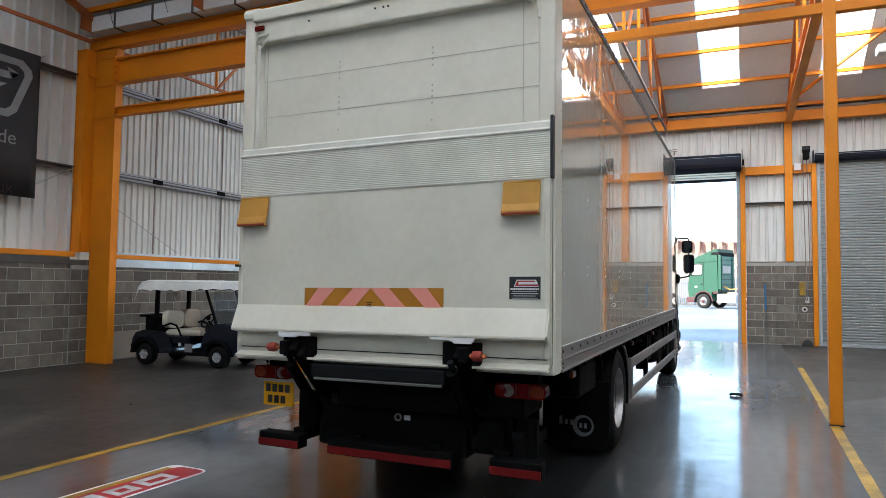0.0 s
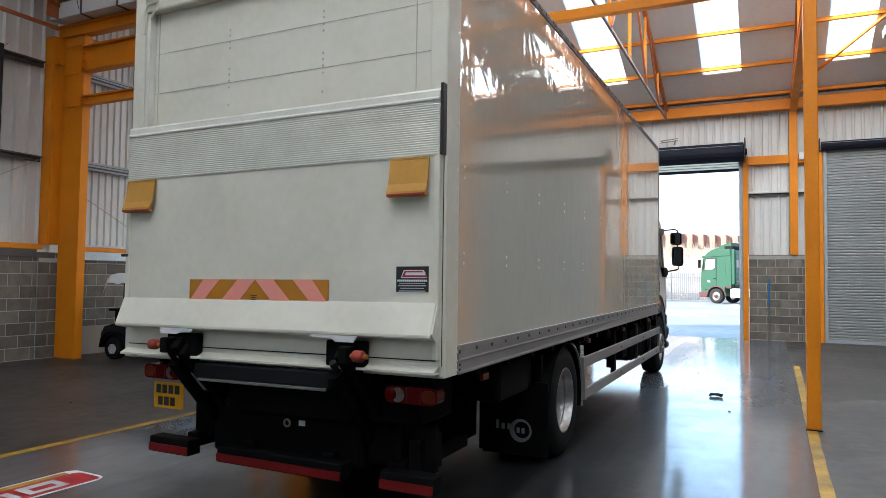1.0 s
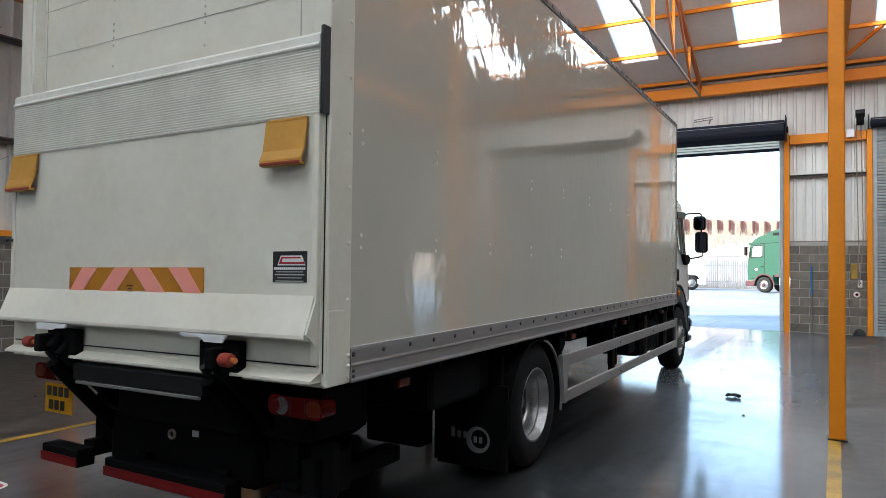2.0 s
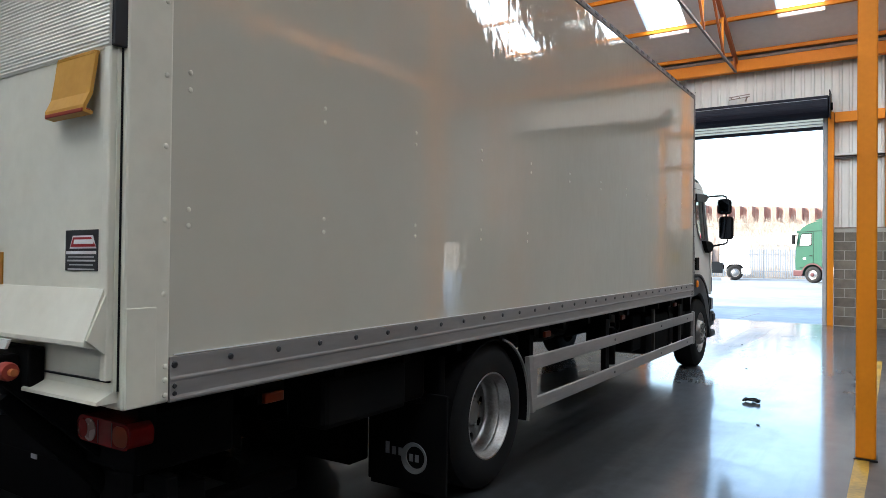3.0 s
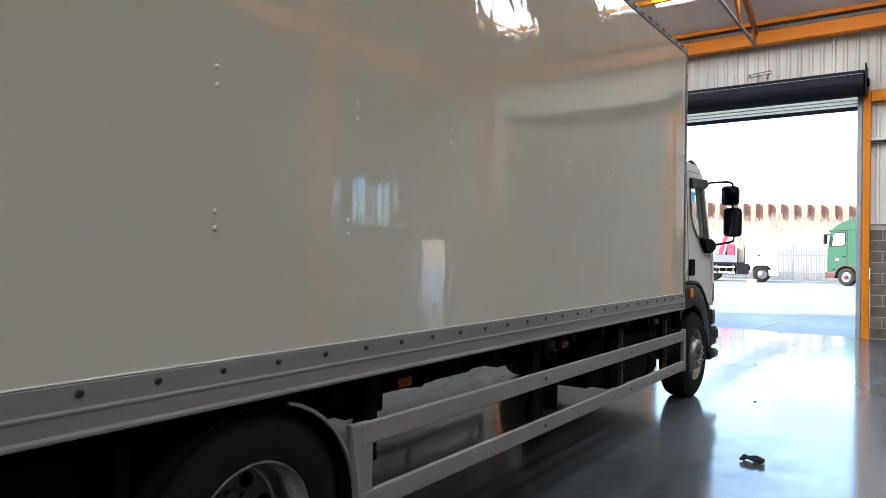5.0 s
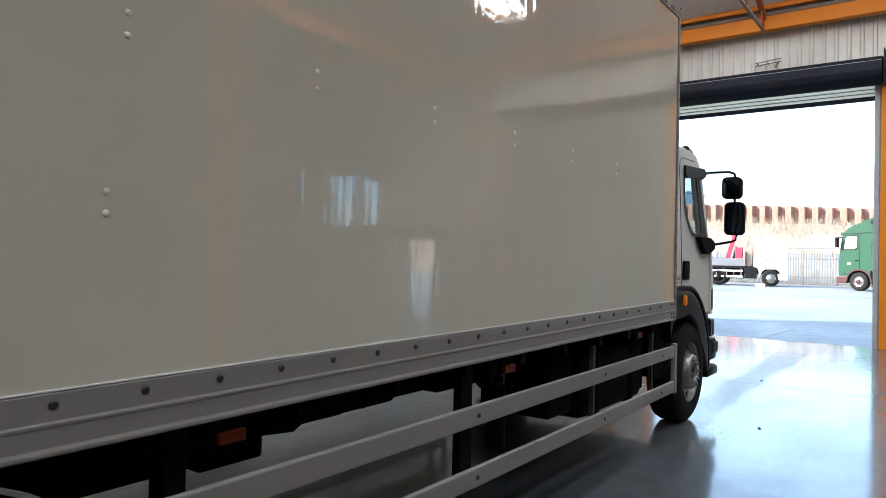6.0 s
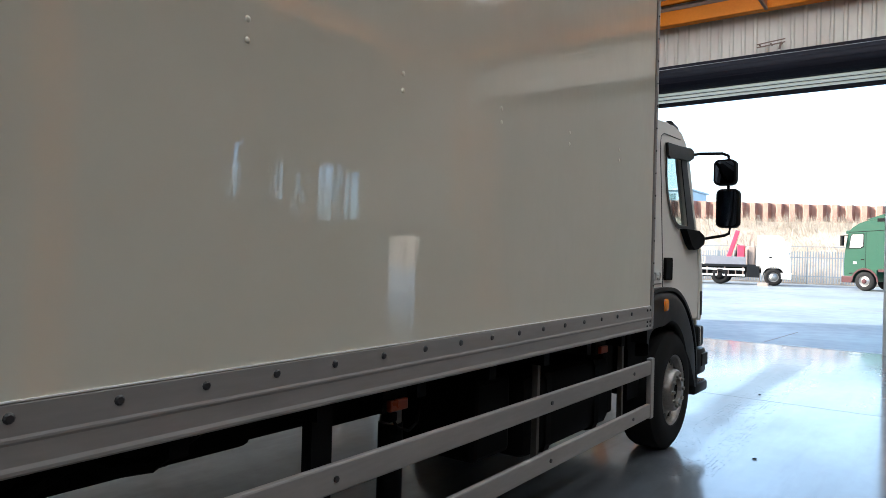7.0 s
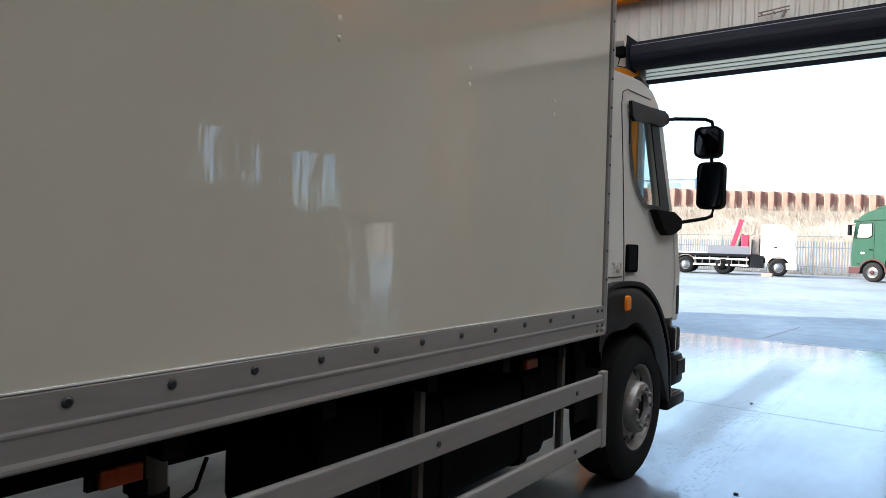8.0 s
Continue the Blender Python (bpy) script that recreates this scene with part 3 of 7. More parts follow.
def blockwork(wall, axis, face, u0, u1, v1, inward, near):
    """Courses of concrete blocks standing proud of their mortar; near: the stretch where each block is its own part."""
    L, H, J = 0.436, 0.212, 0.014
    rnd = random.Random(7)
    meshes = {}
    rest = bmesh.new()
    row, z = 0, 0.0
    while z + 0.1 < v1:
        h = min(H, v1 - z - J)
        u = u0 - (0.225 if row % 2 else 0)
        while u < u1:
            a, b = max(u, u0), min(u + L, u1)
            if b - a > 0.04:
                out = rnd.uniform(0.003, 0.008)
                f0, f1 = face - inward * 0.02, face + inward * out
                if near[0] < (a + b) / 2 < near[1]:
                    key = (round(b - a, 3), round(h, 3))
                    if key not in meshes:
                        w, hh = b - a, h
                        c = {"x": (-0.015, 0.008, -w / 2, w / 2, -hh / 2, hh / 2), "y": (-w / 2, w / 2, -0.015, 0.008, -hh / 2, hh / 2)}[axis]
                        bb = box(*c)
                        bmesh.ops.bevel(bb, geom=list(bb.edges), offset=0.004, segments=1, affect="EDGES")
                        me = bpy.data.meshes.new("block")
                        bb.to_mesh(me)
                        bb.free()
                        me.materials.append(M_BLOCK)
                        meshes[key] = me
                    ob = new("block", meshes[key])
                    off = face + inward * (out - 0.008)
                    ob.location = AX[axis](off if inward > 0 else face - (out - 0.002) , (a + b) / 2, z + h / 2 + J)
                    if inward < 0:
                        ob.rotation_euler = (0, 0, math.pi)
                        ob.location = AX[axis](face - (out - 0.008), (a + b) / 2, z + h / 2 + J)
                    ob.parent = wall
                else:
                    c = {"x": (min(f0, f1), max(f0, f1), a, b, z + J, z + J + h), "y": (a, b, min(f0, f1), max(f0, f1), z + J, z + J + h)}[axis]
                    box(*c, bm=rest)
            u += L + J
        z += H + J
        row += 1
    if rest.verts:
        tagged(part("blockwork", rest, M_BLOCK, wall), kind="stuff")


# west wall: blockwork below, profiled sheet above
BLOCK_W = 2.0
wall_w = structure(link("wall_west", box(WX0 - 0.22, WX0, BACK - 0.2, DY + 0.2, -0.2, BLOCK_W), M_MORTAR), "grey concrete blockwork wall under pale metal cladding", "wall")
part("cladding", ribbed("x", WX0 - 0.27, BACK, VALLEY + 0.1, BLOCK_W, 9.6, 0.25, 0.055, 1, flat=0.72), M_CLAD, wall_w)
part("cladding", ribbed("x", WX0 - 0.27, VALLEY + 0.1, DY, BLOCK_W, 9.6, 0.16, 0.04, 1), M_CLAD, wall_w)
part("outer_skin", box(WX0 - 0.46, WX0 - 0.36, BACK - 0.3, DY + 0.3, BLOCK_W, 9.7), M_CLAD, wall_w)
part("coping", box(WX0 - 0.21, WX0 + 0.025, BACK, 9.90, 1.90, 2.045, 0.006), M_RAILD, wall_w, "dark board over the blocks")
flash = bmesh.new()
for k in range(5):
    ya, yb = 10.62 + k * 2.45, 10.62 + (k + 1) * 2.45 - 0.004
    box(WX0 - 0.2, WX0 + 0.03 + 0.004 * (k % 2), ya, min(yb, DY - 0.05), 1.875, 2.045, 0.006, bm=flash)
part("flashing", flash, M_FLASH, wall_w, "bright galvanised flashing over the blocks")
part("sill_rail", box(WX0 - 0.22, WX0 + 0.035, BACK, 10.0, 2.05, 2.15, 0.005), M_ORANGE, wall_w)
part("sill_rail", box(WX0 - 0.22, WX0 + 0.035, 10.62, DY - 0.05, 2.05, 2.135, 0.005), M_ORANGE, wall_w)
part("sill_flashing", box(WX0 - 0.24, WX0 + 0.02, 10.62, DY - 0.05, 2.138, 2.185, 0.004), M_FLASH, wall_w)
for z in (3.72, 5.54):
    for y0, y1, m in ((BACK, VALLEY - 0.35, M_RAILD), (VALLEY + 0.25, DY, M_ZINC)):
        if m is M_RAILD:
            bm = box(WX0 - 0.24, WX0 - 0.07, y0, y1, z + 0.075, z + 0.10)
            box(WX0 - 0.16, WX0 - 0.14, y0, y1, z - 0.01, z + 0.075, bm=bm)
            part("cladding_rail", bm, m, wall_w)
            continue
        bm = box(WX0 - 0.23, WX0 - 0.12, y0, y1, z, z + 0.025)
        box(WX0 - 0.14, WX0 - 0.12, y0, y1, z + 0.025, z + 0.145, bm=bm)
        box(WX0 - 0.23, WX0 - 0.12, y0, y1, z + 0.145, z + 0.165, bm=bm)
        part("cladding_rail", bm, m, wall_w)
        # Dark strips on the rail's face stand for the shade in its channel.
        part("rail_shade_strip", box(WX0 - 0.119, WX0 - 0.112, y0, y1, z + 0.035, z + 0.07), M_RAILD, wall_w)
        part("rail_shade_strip", box(WX0 - 0.119, WX0 - 0.112, y0, y1, z + 0.105, z + 0.118), M_RAILD, wall_w)
    for y in (11.95, 13.95, 15.9):
        part("rail_sleeve", box(WX0 - 0.15, WX0 - 0.1, y, y + 0.28, z + 0.025, z + 0.125, 0.005), M_BLACK, wall_w)
for y in (12.1, 14.22, 16.5):
    part("sheet_lap", box(WX0 - 0.232, WX0 - 0.22, y, y + 0.03, 2.2, 9.2), M_DULLSTEEL, wall_w)
part("skirting_board", box(WX0 + 0.012, WX0 + 0.05, 10.45, 12.3, 0.0, 0.56, 0.004), M_CARD, wall_w, "brown board leaning along the blockwork")
# block pier under the wall column
part("pier_core", box(WX0, WX0 + 0.05, 9.93, 10.36, 0.0, BLOCK_W - 0.11), M_MORTAR, wall_w)
# sloping wire stays
part("stay_wire", rod((WX0 - 0.1, 9.95, 3.75), (WX0 - 0.1, 7.4, 2.35), 0.008, 6), M_ZINC, wall_w)
part("stay_wire", rod((WX0 - 0.1, 10.6, 3.3), (WX0 - 0.1, 12.7, 2.25), 0.008, 6), M_ZINC, wall_w)

# north wall with the doors
D1X0, D1X1, D1Z = -3.60, 0.76, 5.35
D2X0, D2X1, D2Z = 2.775, 7.05, 5.35
PD = (9.40, 10.35, 2.05)
WINDOWS = ((11.7, 12.25, 2.5, 3.9), (12.75, 13.4, 2.5, 4.1), (14.95, 15.35, 3.2, 4.4), (17.2, 17.85, 3.3, 5.2))
piers = [(WX0 - 0.2, D1X0 - 0.16), (D1X1 + 0.16, D2X0 - 0.13), (D2X1 + 0.16, PD[0] - 0.06), (PD[1] + 0.06, WX1)]
wall_n = structure(link("wall_north", plate([(WX0 - 0.3, 2.36), (D1X0 - 0.02, 2.36), (D1X0 - 0.02, D1Z), (D1X1 + 0.02, D1Z), (D1X1 + 0.02, 2.36), (D2X0, 2.36), (D2X0, D2Z), (D2X1, D2Z), (D2X1, 2.36), (WX1 + 0.3, 2.36), (WX1 + 0.3, 6.9), (WX0 - 0.3, 6.9)], [rect(*w) for w in WINDOWS], "y", DY + 0.13, DY + 0.2), M_CLAD), "pale profiled metal wall over concrete blockwork", "wall")
for u0, u1 in piers:
    part("blockwork_core", box(u0, u1, DY, DY + 0.2, -0.2, 2.355), M_MORTAR, wall_n)
part("blockwork_core", box(PD[0] - 0.06, PD[1] + 0.06, DY, DY + 0.2, PD[2] + 0.05, 2.355), M_MORTAR, wall_n)
for u0, u1, v0, v1 in ((WX0, D1X0 - 0.1, 2.36, 6.9), (D1X0 - 0.1, D1X1 + 0.1, D1Z, 6.9), (D1X1 + 0.1, D2X0 - 0.1, 2.36, 6.9), (D2X0 - 0.1, D2X1 + 0.1, D2Z, 6.9), (D2X1 + 0.1, 11.65, 2.36, 6.9), (12.30, 12.70, 2.36, 6.9), (13.45, 14.90, 2.36, 6.9), (15.40, 17.15, 2.36, 6.9), (17.90, WX1, 2.36, 6.9)) + tuple(q for a, b, c, d in WINDOWS for q in ((a - 0.05, b + 0.05, 2.36, c - 0.05), (a - 0.05, b + 0.05, d + 0.05, 6.9))):
    part("cladding", ribbed("y", DY + 0.09, u0, u1, v0, v1, 0.22, 0.035, -1), M_CLAD, wall_n)
part("coping", box(D1X1 + 0.16, D2X0 - 0.13, DY - 0.012, DY + 0.1, 2.36, 2.385), M_DULLSTEEL, wall_n)
for x in (D1X0 - 0.03, D1X1 - 0.005, D2X0 - 0.03, D2X1 - 0.005):
    part("jamb_strip", box(x, x + 0.035, DY - 0.02, DY + 0.125, 0.0, 5.32), M_ZINC, wall_n)
# posts, door posts and rails in orange steel
for x in (2.06, 7.95, -4.5, -7.9):
    part("post", ibeam((x, DY - 0.07, 2.386), (x, DY - 0.07, 6.405), 0.2, 0.12, 0.02, 0.02, up=(0, 1, 0)), M_ORANGE, wall_n, "orange steel post")
for x0, x1 in ((D1X0 - 0.15, D1X0 - 0.02), (D1X1 + 0.02, D1X1 + 0.15), (D2X0 - 0.13, D2X0 - 0.01), (D2X1 + 0.02, D2X1 + 0.15)):
    part("door_post", box(x0, x1, DY - 0.12, DY + 0.1, 0.0, 5.18, 0.006), M_ORANGE, wall_n)
part("head_rail", box(-4.39, D1X0 - 0.16, DY - 0.10, DY + 0.06, 4.93, 5.17, 0.008), M_ORANGE, wall_n)
part("head_rail", box(D1X1 + 0.16, 1.95, DY - 0.10, DY + 0.06, 4.93, 5.17, 0.008), M_ORANGE, wall_n)
part("head_rail", box(2.17, D2X0 - 0.14, DY - 0.10, DY + 0.06, 4.93, 5.17, 0.008), M_ORANGE, wall_n)
for u0, u1 in ((D1X1 + 0.16, 1.95), (2.17, D2X0 - 0.14)):
    bm = box(u0, u1, DY - 0.03, DY + 0.05, 4.06, 4.08)
    box(u0, u1, DY + 0.02, DY + 0.05, 4.08, 4.12, bm=bm)
    part("cladding_rail", bm, M_RAILD, wall_n)
    part("rail_flange", box(u0, u1, DY - 0.05, DY + 0.05, 4.12, 4.175, 0.004), M_CLAD, wall_n)
part("eaves_beam", box(WX0, WX1, DY - 0.30, DY - 0.09, 6.41, 6.70, 0.01), M_ORANGE, wall_n)
part("gutter_board", box(WX0, WX1, DY - 0.30, DY + 0.1, 6.705, 6.77), M_DULLSTEEL, wall_n)
part("pier_core", box(1.70, 2.24, DY - 0.07, DY + 0.02, 0.0, 2.358), M_MORTAR, wall_n)
for a, b, c, d in WINDOWS:
    part("window_pane", box(a, b, DY + 0.15, DY + 0.16, c, d), M_DIRTY, wall_n).visible_shadow = False
    part("window_bar", box((a + b) / 2 - 0.025, (a + b) / 2 + 0.025, DY + 0.10, DY + 0.149, c, d, 0.004), M_CLAD, wall_n)

# other closing walls
wall_e = structure(link("wall_east", box(WX1, WX1 + 0.25, BACK - 0.3, DY + 0.3, -0.2, 2.2), M_MORTAR), "grey concrete blockwork wall under pale cladding", "wall")
part("cladding", ribbed("x", WX1 + 0.1, BACK, DY, 2.2, 9.6, 0.2, 0.04, -1), M_CLAD, wall_e)
part("outer_skin", box(WX1 + 0.18, WX1 + 0.28, BACK - 0.3, DY + 0.3, 2.2, 9.7), M_CLAD, wall_e)
wall_s = structure(link("wall_south", box(WX0 - 0.3, WX1 + 0.3, BACK - 0.3, BACK, -0.2, 2.2), M_MORTAR), "grey concrete blockwork wall under pale cladding", "wall")
part("cladding", ribbed("y", BACK - 0.1, WX0, WX1, 2.2, 7.6, 0.2, 0.04, 1), M_CLAD, wall_s)
part("outer_skin", box(WX0 - 0.3, WX1 + 0.3, BACK - 0.28, BACK - 0.18, 2.2, 9.7), M_CLAD, wall_s)

# ---- roof ----
D0, D1 = 0.35, 4.92          # rooflights start and end this far from the ridge


ceil_bm = bmesh.new()
light_ends = []
for y0, y1 in SPANS:
    mid, half = (y0 + y1) / 2, (y1 - y0) / 2
    for s in (-1, 1):
        def slab(x0, x1, d0, d1, bm, th=0.09):
            c = []
            for x in (x0, x1):
                for d in (d0, d1):
                    y = mid + s * d
                    z = EAVE_Z + PITCH * (half - d)
                    c += [bm.verts.new((x, y, z)), bm.verts.new((x, y, z + th))]
            for q in ((0, 2, 6, 4), (1, 5, 7, 3), (0, 1, 3, 2), (4, 6, 7, 5), (0, 4, 5, 1), (2, 3, 7, 6)):
                bm.faces.new([c[i] for i in q])
        edges = [WX0 - 0.35] + [e for xs in SKYLIGHTS for e in (xs - 0.49, xs + 0.49)] + [WX1 + 0.35]
        for a, b in zip(edges[0::2], edges[1::2]):
            slab(a, b, 0, half + 0.15, ceil_bm)
        for xs in SKYLIGHTS:
            slab(xs - 0.49, xs + 0.49, 0, D0, ceil_bm)
            slab(xs - 0.49, xs + 0.49, D1, half + 0.15, ceil_bm)
            light_ends.append((xs, mid, half, s))
ceiling = structure(link("ceiling", ceil_bm, M_LINER), "pale insulated metal roof lining between orange purlins", "ceiling")
for xs, mid, half, s in light_ends:
    bm = bmesh.new()
    for seg in range(3):
        d0, d1 = D0 + (D1 - D0) * seg / 3 + 0.003, D0 + (D1 - D0) * (seg + 1) / 3 - 0.003
        c = [bm.verts.new((x, mid + s * d, EAVE_Z + PITCH * (half - d) + 0.05)) for x in (xs - 0.49, xs + 0.49) for d in (d0, d1)]
        bm.faces.new((c[0], c[1], c[3], c[2]))
    structure(link("rooflight", bm, M_SKYL), "bright translucent rooflight sheet in the roof", "rooflight")

for y0, y1 in SPANS[:2]:
    mid, half = (y0 + y1) / 2, (y1 - y0) / 2
    for s in (-1, 1):
        for d in (0.58, 1.91, 3.27, 4.60, 5.88):
            y, z = mid + s * d, EAVE_Z + PITCH * (half - d)
            bm = box(WX0, WX1, y - 0.012, y + 0.012, z - 0.125, z - 0.025)
            box(WX0, WX1, y - 0.012, y + 0.045, z - 0.125, z - 0.115, bm=bm)
            tagged(link("purlin", bm, M_ORANGE), "orange steel roof purlin under the lining", "purlin", "roof purlins", "structure")


def truss(x, y0, y1, heavy=False):
    """A light roof truss in the plane x, from valley to eaves."""
    mid, half = (y0 + y1) / 2, (y1 - y0) / 2
    tr = thing("roof_truss", (x, mid, 6.4), "orange steel roof truss with a thin grey tie", "roof truss", "roof trusses", "structure")
    top = EAVE_Z + PITCH * half - 0.22
    end = x < WX0 + 0.5                      # the last one stands against the wall
    tie_z = 6.24 if end else 6.40 if y0 > 0 else 6.67
    n1, n2 = (1.05, 3.14) if end else (2.1, 4.2)
    for s in (-1, 1):
        part("rafter", bar((x, mid + s * (half - 0.25), EAVE_Z - 0.14), (x, mid, top), 0.09, 0.12), M_RUSTY, tr)
        for d, e in ((n1, n1), (n2, n2)):
            zt = EAVE_Z + PITCH * (half - d) - 0.26
            part("web_post", bar((x, mid + s * e, tie_z), (x, mid + s * d, zt), 0.05, 0.05, up=(0, 1, 0)), M_ORANGE, tr)
        for d, e in ((0.0, n1), (n1, n2)):
            zt = EAVE_Z + PITCH * (half - d) - 0.28
            part("web_diagonal", bar((x + 0.03, mid + s * e, tie_z), (x + 0.03, mid + s * d, zt), 0.05, 0.05), M_RUSTY, tr)
        part("gusset", box(x - 0.012, x + 0.012, mid + s * half * 0.93 - 0.14, mid + s * half * 0.93 + 0.14, 6.42, 6.74), M_RUSTY, tr)
    part("king_post", bar((x, mid, tie_z), (x, mid, top), 0.06, 0.06, up=(0, 1, 0)), M_ORANGE, tr)
    if heavy:
        part("bottom_beam", ibeam((x, y0 + 0.2, 6.53), (x, y1 - 0.3, 6.53), 0.18, 0.38), M_ORANGE, tr, "deep orange steel beam")
    else:
        part("tie", bar((x, y0 + 0.15, tie_z), (x, y1 - 0.32, tie_z), 0.06 if end else 0.05, 0.06 if end else 0.05), M_RUSTY if end else M_DULLSTEEL, tr)
    return tr


for y0, y1 in SPANS[:2]:
    for i, x in enumerate((-10.72, -7.9, -4.6, -1.28, 2.06, 5.36, 8.7, 12.0)):
        truss(x, y0, y1, heavy=(i % 2 == 0 and i > 1))

# sloping wind braces
for p, q in (((2.06, 22.4, 6.9), (5.36, 18.0, 8.5)), ((5.36, 22.4, 6.9), (8.7, 18.0, 8.5))):
    tagged(link("wind_brace", bar(p, q, 0.06, 0.06), M_ORANGE), "thin orange diagonal brace under the roof", "brace", "", "structure")

# ---- valley beams and columns at y = VALLEY ----
YB = 10.2
for name, z0, z1, w, xa, xb, lab in (("lower_beam", 4.805, 4.985, 0.13, -10.30, -4.70, "orange steel beam spanning between columns"), ("crane_beam", 5.45, 5.945, 0.20, -10.30, WX1 - 0.02, "deep orange steel beam spanning between columns"), ("valley_beam", 6.17, 6.41, 0.2, -11.15, WX1 - 0.02, "orange steel beam under the roof valley")):
    tagged(link(name, ibeam((xa, YB + 0.14, (z0 + z1) / 2), (xb, YB + 0.14, (z0 + z1) / 2), w, z1 - z0), M_ORANGE), lab, "beam", "", "structure")
tagged(link("tie_beam", box(-4.70, WX1 - 0.02, YB - 0.02, YB + 0.10, 4.955, 5.085, 0.008), M_ORANGE), "slim orange box beam between the columns", "beam", "", "structure")
structure(link("valley_gutter", box(WX0, WX1, VALLEY - 0.35, VALLEY + 0.3, 6.43, 6.72), M_LINER), "pale sheet valley gutter between the roofs", "gutter")
for k in range(27):
    x = -10.08 + k * 0.97
    bm = box(x - 0.025, x + 0.025, VALLEY - 0.358, VALLEY - 0.3505, 6.42, 6.72)
    box(x - 0.025, x + 0.025, VALLEY - 0.3505, VALLEY + 0.3, 6.42, 6.427, bm=bm)
    structure(link("gutter_strap", bm, M_RAILD), "dark strap round the valley gutter", "strap")

for k in range(19):
    xx = WX0 + 0.7 + k * 1.4
    structure(link("gutter_seam", bar((xx, VALLEY - 0.353, 6.86), (xx + 0.12, VALLEY - 0.353, 6.51), 0.02, 0.004), M_RAILD), "dark seam in the gutter sheet", "seam")
col = thing("column", (1.84, 10.24, 0), "slim orange steel column bolted to the floor", "column", "hall columns", "structure")
part("shaft", box(1.765, 1.905, 10.16, 10.32, 0.012, 6.36, 0.012), M_ORANGE, col)
part("base_plate", box(1.752, 1.918, 10.145, 10.335, 0.0, 0.014, 0.003), M_DARKPL, col)
for cx in (8.5,):
    copy_thing(col, Matrix.Translation((cx, 10.24, 0)))

big = thing("wall_column", (-10.6, 10.3, 0), "broad orange steel column beside the wall", "column", "", "structure")
part("shaft", ibeam((-10.60, 10.36, 0.0), (-10.60, 10.36, 6.16), 0.16, 0.56, 0.03, 0.03, up=(1, 0, 0)), M_ORANGE, big)
part("web_cover", box(-10.87, -10.33, 10.285, 10.315, 0.0, 6.15), M_ORANGE, big)
part("base_weld", box(-10.89, -10.31, 10.27, 10.45, 0.0, 0.012), M_RUSTY, big)
for z in (4.79, 5.42, 5.97):
    part("stiffener", box(-10.885, -10.315, 10.262, 10.2845, z, z + 0.022), M_ORANGE, big)
for z0, z1 in ((4.78, 5.02), (5.43, 5.97)):
    part("end_plate", box(-10.319, -10.302, 10.21, 10.47, z0, z1), M_ORANGE, big)
    for k in range(4):
        z = z0 + (z1 - z0) * (k + 0.5) / 4
        part("bolt", rod((-10.302, 10.25, z), (-10.28, 10.25, z), 0.016, 6), M_RUSTY, big)
wall_post = thing("wall_column", (-11.1, 10.25, 2.15), "orange steel column standing on the blockwork", "column", "", "structure")
part("shaft", ibeam((-11.08, 10.22, 2.15), (-11.08, 10.22, 6.16), 0.20, 0.30, 0.02, 0.03, up=(1, 0, 0)), M_ORANGE, wall_post)
part("shaft_face", box(-11.215, -10.945, 10.10, 10.118, 2.15, 6.16), M_ORANGE, wall_post)
part("brace_cap", box(-11.22, -10.86, 10.13, 10.3, 5.62, 5.72), M_ORANGE, wall_post)
for z in (2.75, 4.15, 5.6):
    part("cleat", box(-11.26, -11.218, 10.12, 10.15, z, z + 0.05), M_RUSTY, wall_post)

for name, xa, xb, lab in (("column", -5.60, -4.85, "broad orange steel column in the valley line"), ("column", -6.17, -6.03, "slim orange steel column in the valley line")):
    mid_col = thing(name, ((xa + xb) / 2, 10.5, 0), lab, "column", "hall columns", "structure")
    part("shaft", ibeam(((xa + xb) / 2, 10.55, 0.012), ((xa + xb) / 2, 10.55, 4.80), 0.16, xb - xa, 0.03, 0.03, up=(1, 0, 0)), M_ORANGE, mid_col)
    part("base_plate", box(xa - 0.06, xb + 0.06, 10.42, 10.68, 0.0, 0.014, 0.003), M_ORANGE, mid_col)

